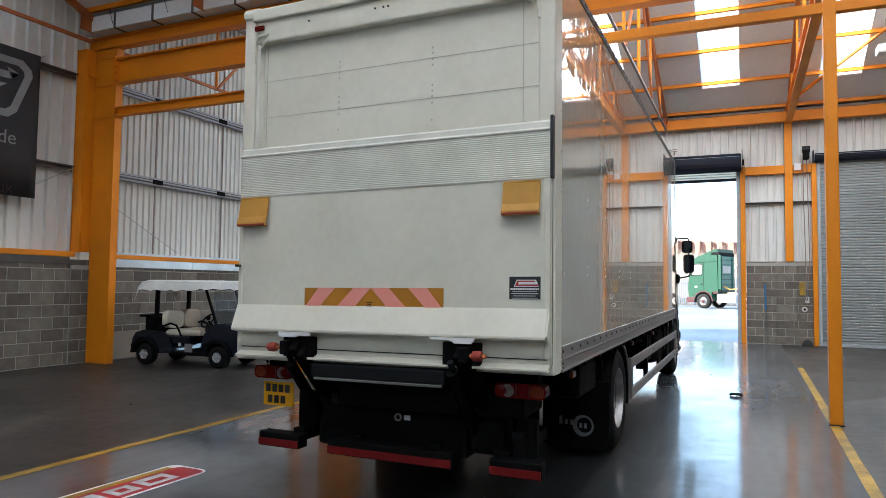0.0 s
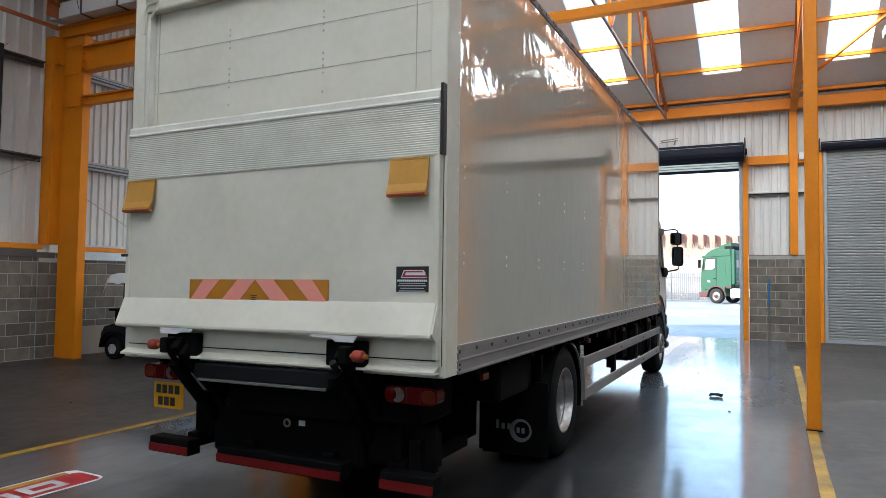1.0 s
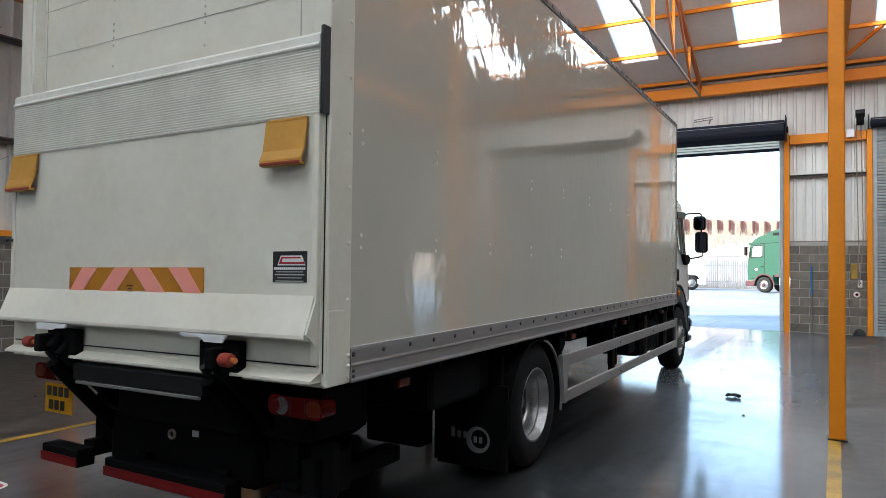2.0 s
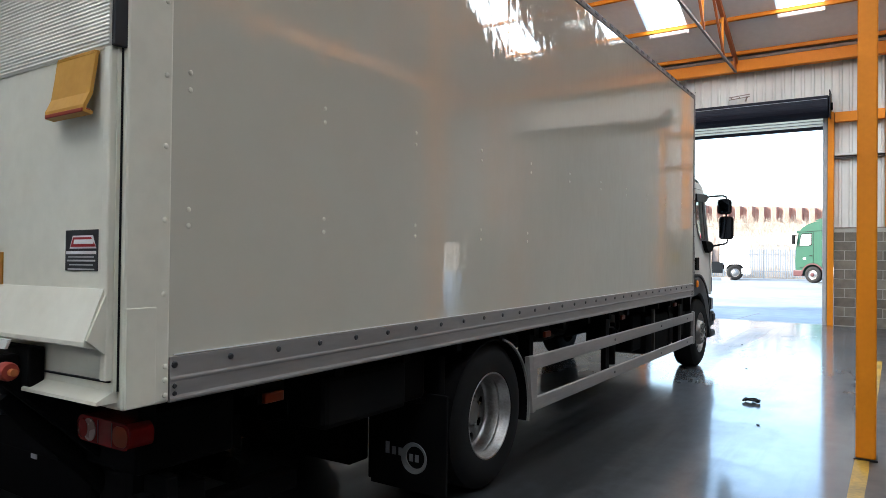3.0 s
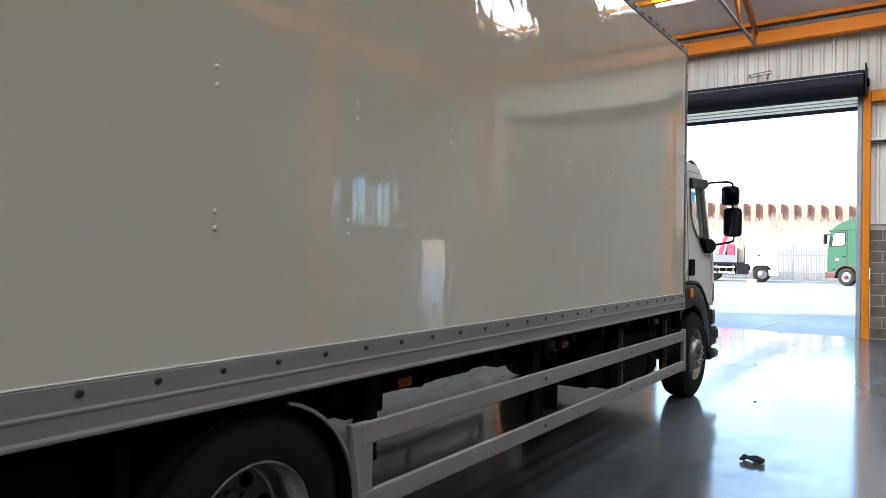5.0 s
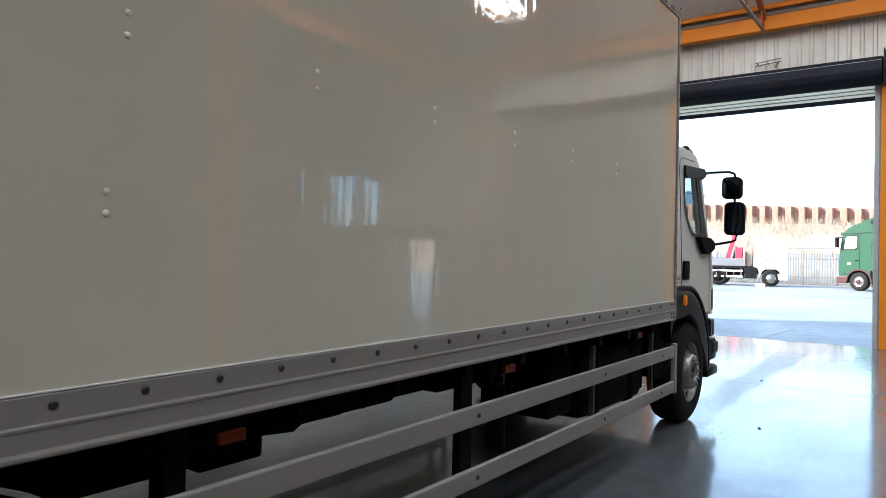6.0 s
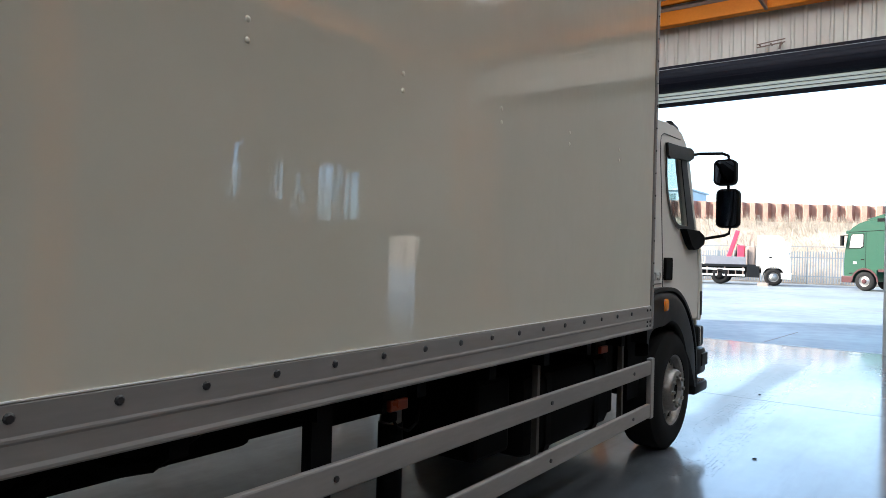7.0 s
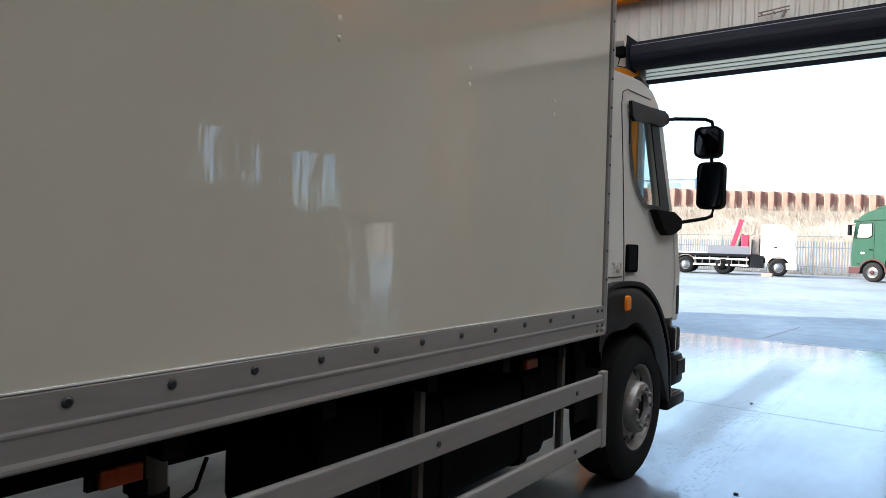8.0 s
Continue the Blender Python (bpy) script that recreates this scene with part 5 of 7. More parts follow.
# lift arms, rollers and cross tubes
arms = tp("lift_frame", box(-2.06, -0.98, 5.12, 5.26, 0.935, 1.035, 0.012), M_LIFT, label="dark steel tail lift frame")
tp("frame_flange", box(-2.02, -1.0, 5.11, 5.13, 0.918, 0.934, 0.003), M_POST, arms)
tp("back_plate", box(-1.95, -0.95, 5.34, 5.38, 0.70, 0.93, 0.01), M_BLACK, arms)
tp("torsion_tube", rod((-2.30, 5.62, 0.60), (-0.74, 5.62, 0.60), 0.075, 20), M_BLACK, arms, smooth=True)
for s, x in ((-1, -2.16), (1, -0.86)):
    tp("hinge_plate", box(x - 0.135, x + 0.135, PY - 0.03, PY + 0.03, 1.075, 1.225, 0.01), M_BLACK, arms)
    tp("arm", bar((x, 5.06, 1.17), (x, 5.84, 0.42), 0.06, 0.10, bevel=0.014), M_BLACK, arms)
    tp("arm", bar((x + 0.055, 5.08, 1.13), (x + 0.055, 5.80, 0.44), 0.05, 0.11, bevel=0.012), M_BLACK, arms)
    tp("arm_collar", rod((x - 0.03, 5.50, 0.74), (x + 0.14, 5.50, 0.74), 0.062, 14), M_LIFT, arms, smooth=True)
    tp("ram", rod((x - 0.06, 5.10, 1.03), (x - 0.06, 5.62, 0.46), 0.042, 14), M_BLACK, arms, smooth=True)
    tp("ram_rod", rod((x - 0.06, 5.07, 1.10), (x - 0.06, 5.2, 0.93), 0.022, 12), M_LIFT, arms, smooth=True)
    xr = -2.32 if s < 0 else -0.71
    roll = tp("roller", lathe([(0.0, -0.034), (0.022, -0.034), (0.031, -0.03), (0.034, -0.014), (0.034, 0.02), (0.030, 0.032), (0.014, 0.036), (0.0, 0.036)], (xr, 5.02, 1.15), "x", 20), M_ROLL, arms, "salmon red rubber roller", smooth=True)
    tp("pin", rod((xr - 0.05, 5.02, 1.15), (xr + 0.06, 5.02, 1.15), 0.014, 10), M_RUSTY, roll)
    tp("pin_bracket", box(xr - s * 0.10 - 0.03, xr - s * 0.10 + 0.03, 5.0, 5.10, 1.10, 1.20, 0.01), M_BLACK, arms)
    tp("cover_flap", plate([(x - 0.2, 1.262), (x + 0.13, 1.262), (x + 0.10, 1.225), (x - 0.02, 1.225), (x - 0.05, 1.245), (x - 0.19, 1.247)] if s > 0 else [(x - 0.13, 1.262), (x + 0.16, 1.262), (x + 0.15, 1.24), (x + 0.05, 1.235), (x + 0.02, 1.225), (x - 0.12, 1.225)], [], "y", PY - 0.10, PY - 0.09), M_PRINTW, arms)
tp("lift_box", box(-0.95, -0.52, 5.42, 5.9, 0.69, 0.95, 0.02), M_BLACK, arms)
# Black filler added to close a bright gap beside the lift arms.
tp("arm_gap_filler", box(-0.955, -0.68, 5.50, 5.72, 0.40, 0.685, 0.05), M_BLACK, arms)
tp("pump_unit", box(-2.22, -0.96, 5.48, 5.95, 0.36, 0.92, 0.03), M_BLACK, arms)
tp("paper_tag", box(-1.46, -1.41, 5.474, 5.479, 0.605, 0.64), M_PRINTW, arms, "small white paper tag")
for x, z in ((-1.49, 0.80), (-1.44, 0.82), (-1.42, 0.80), (-1.30, 0.79)):
    tp("paint_fleck", rod((x, 5.474, z), (x, 5.479, z), 0.005, 6), M_PRINTW, arms)
tp("tow_eye", lathe([(0.018, -0.006), (0.028, -0.006), (0.028, 0.006), (0.018, 0.006), (0.018, -0.006)], (-1.42, 5.30, 0.66), "y", 18), M_DULLSTEEL, arms)
for x0, x1 in ((-2.652, -2.275), (-2.012, -1.0), (-0.726, -0.362)):
    ub = part("underrun_bar", box(x0, x1, 5.30, 5.42, 0.325, 0.435, 0.01), M_BLACK, truck, "black under-run bar with red tape")
    part("red_tape", box(x0 + 0.004, x1 - 0.004, 5.292, 5.2995, 0.335, 0.388), M_REDDULL, ub)
for x0, x1, y1 in ((-2.42, -2.32, 6.4), (-0.74, -0.62, 6.4), (-1.9, -1.8, 6.4), (-1.24, -1.14, 6.4)):
    part("underrun_bracket", box(x0, x1, 5.43, y1, 0.36, 0.46, 0.01), M_BLACK, truck)
    if -2.0 < x0 < -1.0:
        part("underrun_bracket", box(x0, x1, 6.0, 6.12, 0.40, 0.95, 0.01), M_BLACK, truck)
part("bumper_hanger", box(-2.44, -2.27, 5.52, 5.60, 0.43, 0.74, 0.015), M_BLACK, truck)
part("bracket_foot", box(-0.60, -0.52, 5.43, 5.75, 0.38, 0.60, 0.01), M_BLACK, truck)
part("bumper_hanger", box(-0.60, -0.45, 5.5, 5.56, 0.40, 0.68, 0.01), M_BLACK, truck)

# rear lamps and plate
def capsule(x0, x1, z0, z1, y0, y1, soft):
    """A lamp body with rounded ends and a softly domed face."""
    bm = plate(rounded(x0, x1, z0, z1, (z1 - z0) * 0.42, 7), [], "y", y0, y1)
    rim = [e for e in bm.edges if all(abs(v.co.y - y0) < 1e-5 for v in e.verts) and len(e.link_faces) == 2 and e.calc_face_angle(0) > 1.0]
    bmesh.ops.bevel(bm, geom=rim, offset=soft, segments=4, affect="EDGES", profile=0.5)
    return bm


for s, x0, x1 in ((-1, -2.68, -2.328), (1, -0.675, -0.325)):
    w = x1 - x0

    def along(u):
        return x0 + w * u if s > 0 else x1 - w * u
    lamp = part("tail_lamp", capsule(x0, x1, 0.856, 0.954, 5.262, 5.36, 0.02), M_RED, truck, "rounded red rear lamp cluster", smooth=True)
    part("lens", lathe([(0.0, -0.010), (0.022, -0.008), (0.036, -0.002), (0.038, 0.006)], (along(0.13), 5.2575, 0.905), "y", 20), M_RED, lamp, smooth=True)
    part("reversing_lens", plate(circle(along(0.26), 0.905, 0.043, 24), [circle(along(0.20), 0.905, 0.030, 20)] if s < 0 else [], "y", 5.2575, 5.2615), M_CLEARL, lamp, "pale reversing lamp lens")
    part("turn_lens", capsule(min(along(0.70), along(0.965)), max(along(0.70), along(0.965)), 0.868, 0.942, 5.2585, 5.2615, 0.002), M_AMBER, lamp, "dull amber turn lens", smooth=True)
    for u in (0.42, 0.68):
        part("lens_joint", box(along(u) - 0.002, along(u) + 0.002, 5.2595, 5.2617, 0.862, 0.948), M_INK, lamp)
    part("lamp_bracket", box((x0 + x1) / 2 - 0.1, (x0 + x1) / 2 + 0.1, 5.345, 5.42, 0.88, 1.02, 0.01), M_BLACK, lamp)
    part("lamp_cable", pipe([(x0 + 0.05, 5.37, 0.96), (x0 + 0.02, 5.36, 1.0), (x0 + 0.14, 5.36, 1.01)], 0.012), M_BLACK, lamp)
plate_ob = part("number_plate", box(-2.603, -2.318, 5.285, 5.292, 0.647, 0.830, 0.003), M_PLATE, truck, "yellow rear number plate")
for r, (z, n) in enumerate(((0.752, 4), (0.667, 3))):
    for k in range(n):
        u = -2.578 + k * 0.06 + (0.02 if r else 0)
        part("plate_bar", box(u, u + 0.042, 5.2815, 5.2845, z, z + 0.06), M_INK, plate_ob)

# ---- chassis ----
for x in (-1.95, -1.18):
    part("chassis_rail", box(x - 0.04, x + 0.04, 5.45, 15.0, 0.74, 1.0, 0.01), M_BLACK, truck)
part("subframe", box(TX0 + 0.2, TX1 - 0.25, 5.4, FY - 0.05, 1.0, 1.045), M_BLACK, truck)
for i in range(14):
    y = 5.75 + i * 0.56
    part("cross_bearer", box(TX0 + 0.05, TX1 - 0.04, y, y + 0.06, 0.985, 1.03 + RISE * (y - RY)), M_BLACK, truck)


def truck_wheel(x, y, front, side=1):
    r = 0.495
    w = part("wheel", lathe([(0.29, 0.30), (0.30, 0.31), (0.36, 0.318), (0.42, 0.312), (0.455, 0.295), (r - 0.005, 0.27), (r, 0.25), (r, 0.06), (r - 0.02, 0.02), (0.42, 0.0), (0.3, 0.0)][::1], (0, 0, 0), "x", 56), M_TYRE, truck, "black truck tyre on a silver rim", smooth=True)
    kids = [w]
    if front:
        kids.append(part("rim", lathe([(0.297, 0.298), (0.290, 0.304), (0.276, 0.292), (0.268, 0.262), (0.258, 0.238), (0.246, 0.240), (0.196, 0.262), (0.180, 0.270), (0.172, 0.318), (0.165, 0.332), (0.155, 0.338), (0.098, 0.340), (0.093, 0.305), (0.0, 0.305)], (0, 0, 0), "x", 48), M_RIMF, w, "dull silver steel front rim", smooth=True))
        for k in range(10):
            a = 2 * math.pi * k / 10
            c, s = math.cos(a), math.sin(a)
            kids.append(part("wheel_nut", rod((0.334, c * 0.128, s * 0.128), (0.358, c * 0.128, s * 0.128), 0.015, 6), M_POST, w))
            kids.append(part("hand_hole", rod((0.236, c * 0.225, s * 0.225), (0.2575, c * 0.227, s * 0.227), 0.027, 14), M_INK, w))
        kids.append(part("hub_bore", rod((0.300, 0, 0), (0.308, 0, 0), 0.09, 20), M_BLACK, w))
    else:
        kids.append(part("rim", lathe([(0.298, 0.298), (0.292, 0.308), (0.283, 0.306), (0.277, 0.290), (0.272, 0.262), (0.262, 0.250), (0.259, 0.236), (0.265, 0.226), (0.259, 0.215), (0.254, 0.170), (0.252, 0.150), (0.246, 0.132), (0.238, 0.124), (0.225, 0.120)], (0, 0, 0), "x", 48), M_RIM, w, "silver steel rear rim", smooth=True))
        holes = [circle(0.192 * math.cos(2 * math.pi * (k + 0.3) / 8), 0.192 * math.sin(2 * math.pi * (k + 0.3) / 8), 0.036, 14) for k in range(8)]
        kids.append(part("wheel_disc", plate(circle(0, 0, 0.24, 40), holes, "x", 0.110, 0.125), M_DISC, w))
        kids.append(part("hub", lathe([(0.15, 0.120), (0.14, 0.131), (0.09, 0.135), (0.08, 0.170), (0.07, 0.175), (0.0, 0.177)], (0, 0, 0), "x", 28), M_POST, w, smooth=True))
        for k in range(10):
            a = 2 * math.pi * (k + 0.5) / 10
            c, s = math.cos(a) * 0.128, math.sin(a) * 0.128
            kids.append(part("wheel_nut", rod((0.123, c, s), (0.149, c, s), 0.016, 6), M_POST, w))
        kids.append(part("backing", rod((0.01, 0, 0), (0.02, 0, 0), 0.28, 28), M_INK, w))
    m = Matrix.Translation((x, y, r)) @ (Matrix.Identity(4) if side > 0 else Matrix.Rotation(math.pi, 4, "Z"))
    for o in kids:
        o.data.transform(m)
    return w


WR, WF = 7.90, 14.33
truck_wheel(-0.605, WR, False)
truck_wheel(-0.925, WR, False)
truck_wheel(-2.435, WR, False, -1)
truck_wheel(-2.115, WR, False, -1)
truck_wheel(-0.635, WF, True)
truck_wheel(-2.405, WF, True, -1)
part("rear_axle", rod((-2.4, WR, 0.5), (-0.64, WR, 0.5), 0.07, 16), M_BLACK, truck)
part("differential", lathe([(0.0, -0.2), (0.12, -0.18), (0.19, -0.05), (0.19, 0.05), (0.12, 0.18), (0.0, 0.2)], (TC, WR, 0.5), "x", 24), M_BLACK, truck, smooth=True)
part("front_axle", rod((-2.35, WF, 0.45), (-0.7, WF, 0.45), 0.06, 14), M_BLACK, truck)
for x in (-1.95, -1.18):
    part("leaf_spring", band([(7.2, 0.78), (7.58, 0.64), (7.96, 0.60), (8.34, 0.64), (8.74, 0.78)], x - 0.045, x + 0.045, 0.06), M_BLACK, truck)
for x0, x1 in ((-0.90, -0.285), (-2.75, -2.14)):
    arc = [(WR + 0.535 * math.cos(radians(a)), 0.47 + 0.535 * math.sin(radians(a))) for a in range(-12, 193, 12)]
    part("mudguard", band([p for p in arc], x0, x1, 0.012), M_BLACK, truck, "dark curved rear mudguard")
edge = [(WR + 0.54 * math.cos(radians(a)), 0.47 + 0.54 * math.sin(radians(a))) for a in range(-12, 80, 8)]
part("mudguard_edge", band(edge, -0.287, -0.268, 0.014), M_ALU, truck)
# Boxes here are black fillers added to keep the underside dark.
for x0, x1 in ((-0.84, -0.42), (-2.64, -2.22)):
    part("mudguard", box(x0, x1, 6.35, 7.30, 0.70, 0.98, 0.04), M_BLACK, truck)
    part("flap_stay", box(x0 + 0.05, x1 - 0.02, 7.28, 7.325, 0.66, 0.74, 0.008), M_BLACK, truck)
# Black filler added where lit floor would show inboard of the tyres.
part("axle_gap_filler", box(-1.48, -0.97, 7.22, 7.42, 0.20, 0.72, 0.02), M_BLACK, truck)
part("rear_cross_member", box(-1.95, -1.18, 6.9, 7.0, 0.55, 0.98, 0.015), M_BLACK, truck)
part("lift_cross_tube", rod((-2.25, 6.05, 0.52), (-0.72, 6.05, 0.52), 0.06, 14), M_BLACK, truck)
flap = part("mud_flap", box(-0.88, -0.29, 7.33, 7.35, 0.09, 0.72, 0.005), M_BLACK, truck, "black rubber mud flap with a pale round mark")
part("mud_flap", box(-2.74, -2.16, 7.33, 7.35, 0.09, 0.72, 0.005), M_BLACK, truck)
part("flap_mark", plate(circle(-0.53, 0.302, 0.098, 30), [circle(-0.518, 0.308, 0.070, 26)], "y", 7.322, 7.329), M_FLAPM, flap)
for k in range(3):
    part("flap_bar", box(-0.755 + k * 0.052, -0.755 + k * 0.052 + 0.03, 7.324, 7.329, 0.302, 0.302 + (0.075, 0.05, 0.05)[k]), M_FLAPM, flap)
for k in range(2):
    part("flap_bar", box(-0.565 + k * 0.044, -0.565 + k * 0.044 + 0.026, 7.324, 7.329, 0.28, 0.325), M_FLAPM, flap)
part("far_flap_mark", plate(circle(-2.40, 0.32, 0.098, 30), [circle(-2.392, 0.318, 0.066, 26)], "y", 7.322, 7.329), M_FLAPM, flap)

# side guards
for sx, x in ((1, TX1), (-1, TX0)):
    guard = part("side_guard", box(x - 0.03 if sx > 0 else x, x if sx > 0 else x + 0.03, 8.45, 13.52, 0.733, 0.838, 0.008), M_ALU, truck, "pale grey aluminium side guard")
    xa, xb = (x - 0.03, x) if sx > 0 else (x, x + 0.03)
    part("guard_rail", box(xa, xb, 8.45, 13.52, 0.42, 0.522, 0.008), M_ALU, guard)
    part("guard_end", plate([(8.39, 0.838), (8.53, 0.836), (8.53, 0.44), (8.50, 0.415), (8.455, 0.415)], [], "x", xa - 0.01, xb - 0.002), M_ALU, guard)
    part("guard_cap", box(xa - 0.004, xb + 0.006, 13.515, 13.58, 0.41, 0.855, 0.008), M_ALU, guard)
    for y in (10.29, 11.935, 13.175):
        xp = x - sx * 0.10
        wide = y < 11
        part("guard_post", bar((xp, y, 1.02), (xp, y, 0.42), 0.05 if wide else 0.035, 0.10 if wide else 0.03, up=(0, 1, 0)), M_BLACK if wide else M_GPOST, guard)
        part("guard_bolt", rod((x - 0.002 if sx > 0 else x + 0.002, y + 0.0, 0.47), (x + sx * 0.006, y, 0.47), 0.012, 8), M_INK, guard)
        part("guard_bolt", rod((x - 0.002 if sx > 0 else x + 0.002, y + 0.0, 0.785), (x + sx * 0.006, y, 0.785), 0.012, 8), M_INK, guard)
    part("guard_hanger", box(x - sx * 0.16 - 0.05, x - sx * 0.16 + 0.05, 8.61, 8.69, 0.60, 1.04, 0.01), M_BLACK, guard)
for y, z in ((5.87, 0.930), (8.765, 0.945), (10.63, 0.950), (12.70, 0.968)):
    mk = part("side_marker", box(TX1 - 0.07, TX1 - 0.045, y, y + 0.11, z, z + 0.045, 0.005), M_AMBER, truck, "small amber side marker lamp")
    part("marker_bracket", box(TX1 - 0.09, TX1 - 0.071, y - 0.02, y + 0.13, z - 0.005, z + 0.09), M_BLACK, mk)
part("inner_guard", box(-2.3, -0.75, 6.35, 7.28, 0.68, 1.0, 0.03), M_BLACK, truck)
part("inner_guard", box(-0.93, -0.36, 7.36, 7.42, 0.10, 0.95, 0.01), M_BLACK, truck)
part("tool_box", box(-0.62, -0.34, 6.30, 6.98, 0.71, 0.98, 0.03), M_BLACK, truck)
# tanks and boxes slung under the body
part("fuel_tank", box(-1.0, -0.42, 11.95, 13.2, 0.42, 0.90, 0.07), M_BLACK, truck, "dark fuel tank", smooth=True)
for y in (12.2, 12.9):
    part("tank_strap", box(-1.01, -0.41, y, y + 0.05, 0.41, 0.91, 0.06), M_BLACK, truck)
# Black filler added to close the bright gap ahead of the tank.
part("tank_gap_filler", box(-1.0, -0.5, 13.215, 13.43, 0.44, 0.97, 0.02), M_BLACK, truck)
part("battery_box", box(-1.02, -0.46, 11.50, 11.86, 0.50, 0.93, 0.03), M_BLACK, truck)
part("silencer", box(-1.5, -0.95, 9.9, 10.5, 0.72, 0.98, 0.05), M_BLACK, truck, smooth=True)
part("air_tank", rod((-0.8, 8.75, 0.9), (-0.8, 9.5, 0.9), 0.09, 18), M_BLACK, truck, smooth=True)
part("filler_pipe", rod((-0.5, 10.88, 0.80), (-0.5, 10.88, 1.0), 0.048, 14), M_POST, truck, smooth=True)
part("filler_cable", pipe([(-0.44, 10.80, 0.90), (-0.43, 10.84, 0.83), (-0.43, 10.92, 0.80), (-0.44, 10.99, 0.82), (-0.46, 11.04, 0.90)], 0.007), M_BLACK, truck)
part("filler_clip", box(-0.47, -0.42, 10.78, 10.83, 0.86, 0.90, 0.006), M_BLACK, truck)
part("filler_neck", rod((-0.5, 10.88, 0.45), (-0.5, 10.88, 0.835), 0.056, 14), M_BLACK, truck, smooth=True)
for k, (y, z) in enumerate(((8.95, 0.93), (9.3, 0.90), (9.75, 0.925))):
    part("hose", pipe([(-0.62, y - 0.25, z + 0.05), (-0.6, y - 0.1, z - 0.03), (-0.6, y + 0.05, z - 0.045), (-0.62, y + 0.25, z + 0.04)], 0.03), M_BLACK, truck)
for y0, y1, z0 in ((8.55, 9.25, 0.60), (9.25, 9.62, 0.565), (9.62, 10.2, 0.675), (10.2, 11.1, 0.70), (11.1, 11.8, 0.66)):
    part("chassis_hanger", box(-1.24, -1.10, y0, y1, z0, 0.80, 0.02), M_BLACK, truck)
for y in (9.42, 9.56):
    part("pipe_clamp", rod((-1.16, y - 0.03, 0.585), (-1.16, y + 0.05, 0.585), 0.03, 10), M_BLACK, truck)
part("prop_shaft", rod((TC, 8.0, 0.56), (TC, 12.9, 0.72), 0.05, 14), M_BLACK, truck)
part("gearbox", box(-1.85, -1.2, 12.9, 14.6, 0.55, 1.05, 0.06), M_BLACK, truck)

# ---- cab ----
KX0, KX1 = -2.69, -0.355
cab = part("cab", band([(13.62, 1.30), (13.60, 2.55), (13.66, 2.66), (13.80, 2.70), (14.25, 2.73), (14.50, 2.70), (14.62, 2.62)], KX0 + 0.05, KX1 - 0.05, 0.05), M_CABW, truck, "white sleeper-less lorry cab", smooth=True)
arch = [(WF + 0.60 * math.cos(radians(a)), 0.60 + 0.62 * math.sin(radians(a))) for a in range(18, 165, 10)]
side_out = [(13.62, 1.30), (13.62, 2.55), (13.68, 2.64), (13.84, 2.675), (14.25, 2.70), (14.47, 2.675), (14.60, 2.60), (14.74, 2.42), (14.93, 1.98), (15.06, 1.70), (15.13, 1.40), (15.14, 1.08), (15.02, 1.05)] + [(y, z) for y, z in arch if z > 1.05]
window = [(14.075, 2.45), (14.47, 2.45), (14.50, 2.36), (14.70, 1.89), (14.68, 1.872), (14.43, 1.872), (14.36, 1.89), (14.26, 1.955), (14.16, 2.06), (14.12, 2.13), (14.085, 2.26)]
for x0, x1 in ((KX1 - 0.05, KX1), (KX0, KX0 + 0.05)):
    part("cab_side", plate(side_out, [window], "x", x0, x1), M_CABW, cab, "white cab side with a door")
    part("side_window", plate(window, [], "x", (x0 + x1) / 2 - 0.003, (x0 + x1) / 2 + 0.003), M_GLASS, cab).visible_shadow = False
seam = [(14.06, 1.33), (14.04, 1.60), (13.985, 2.10), (13.93, 2.49), (13.945, 2.57), (14.02, 2.60), (14.44, 2.61)]
part("door_seam", pipe([(KX1 + 0.001, y, z) for y, z in seam], 0.004, seg=6), M_INK, cab)
part("door_seam", pipe([(KX1 + 0.001, y, z) for y, z in ((14.06, 1.33), (14.3, 1.30))], 0.006, seg=6), M_INK, cab)
seal_o = [(14.062, 2.465), (14.60, 2.465), (14.64, 2.36), (14.89, 1.87), (14.87, 1.852), (14.425, 1.855), (14.35, 1.875), (14.247, 1.942), (14.147, 2.05), (14.107, 2.125), (14.072, 2.26)]
seal_i = [(14.085, 2.44), (14.465, 2.44), (14.49, 2.36), (14.685, 1.90), (14.67, 1.882), (14.435, 1.882), (14.365, 1.90), (14.267, 1.963), (14.17, 2.067), (14.13, 2.135), (14.095, 2.262)]
part("window_trim", plate(seal_o, [seal_i], "x", KX1 + 0.001, KX1 + 0.010), M_INK, cab, "black window seal")
part("window_chrome", pipe([(KX1 + 0.010, y - 0.008, z - 0.008) for y, z in seal_o[:5:-1] + [(14.425, 1.855)]], 0.005, seg=6), M_ALU, cab)
part("wind_deflector", plate([(14.02, 2.525), (14.35, 2.540), (14.66, 2.565), (14.74, 2.545), (14.74, 2.49), (14.62, 2.445), (14.36, 2.435), (14.10, 2.405), (14.045, 2.43)], [], "x", KX1 + 0.011, KX1 + 0.035), M_DARKPL, cab, "dark smoked wind deflector")
part("mirror_foot", plate([(14.48, 1.85), (14.86, 1.85), (15.02, 1.81), (15.05, 1.775), (15.03, 1.735), (14.86, 1.685), (14.74, 1.675), (14.64, 1.72)], [], "x", KX1 + 0.001, KX1 + 0.06), M_BLACK, cab)
part("door_handle", box(KX1 + 0.001, KX1 + 0.02, 14.075, 14.25, 1.415, 1.60, 0.02), M_BLACK, cab, "black recessed door handle")
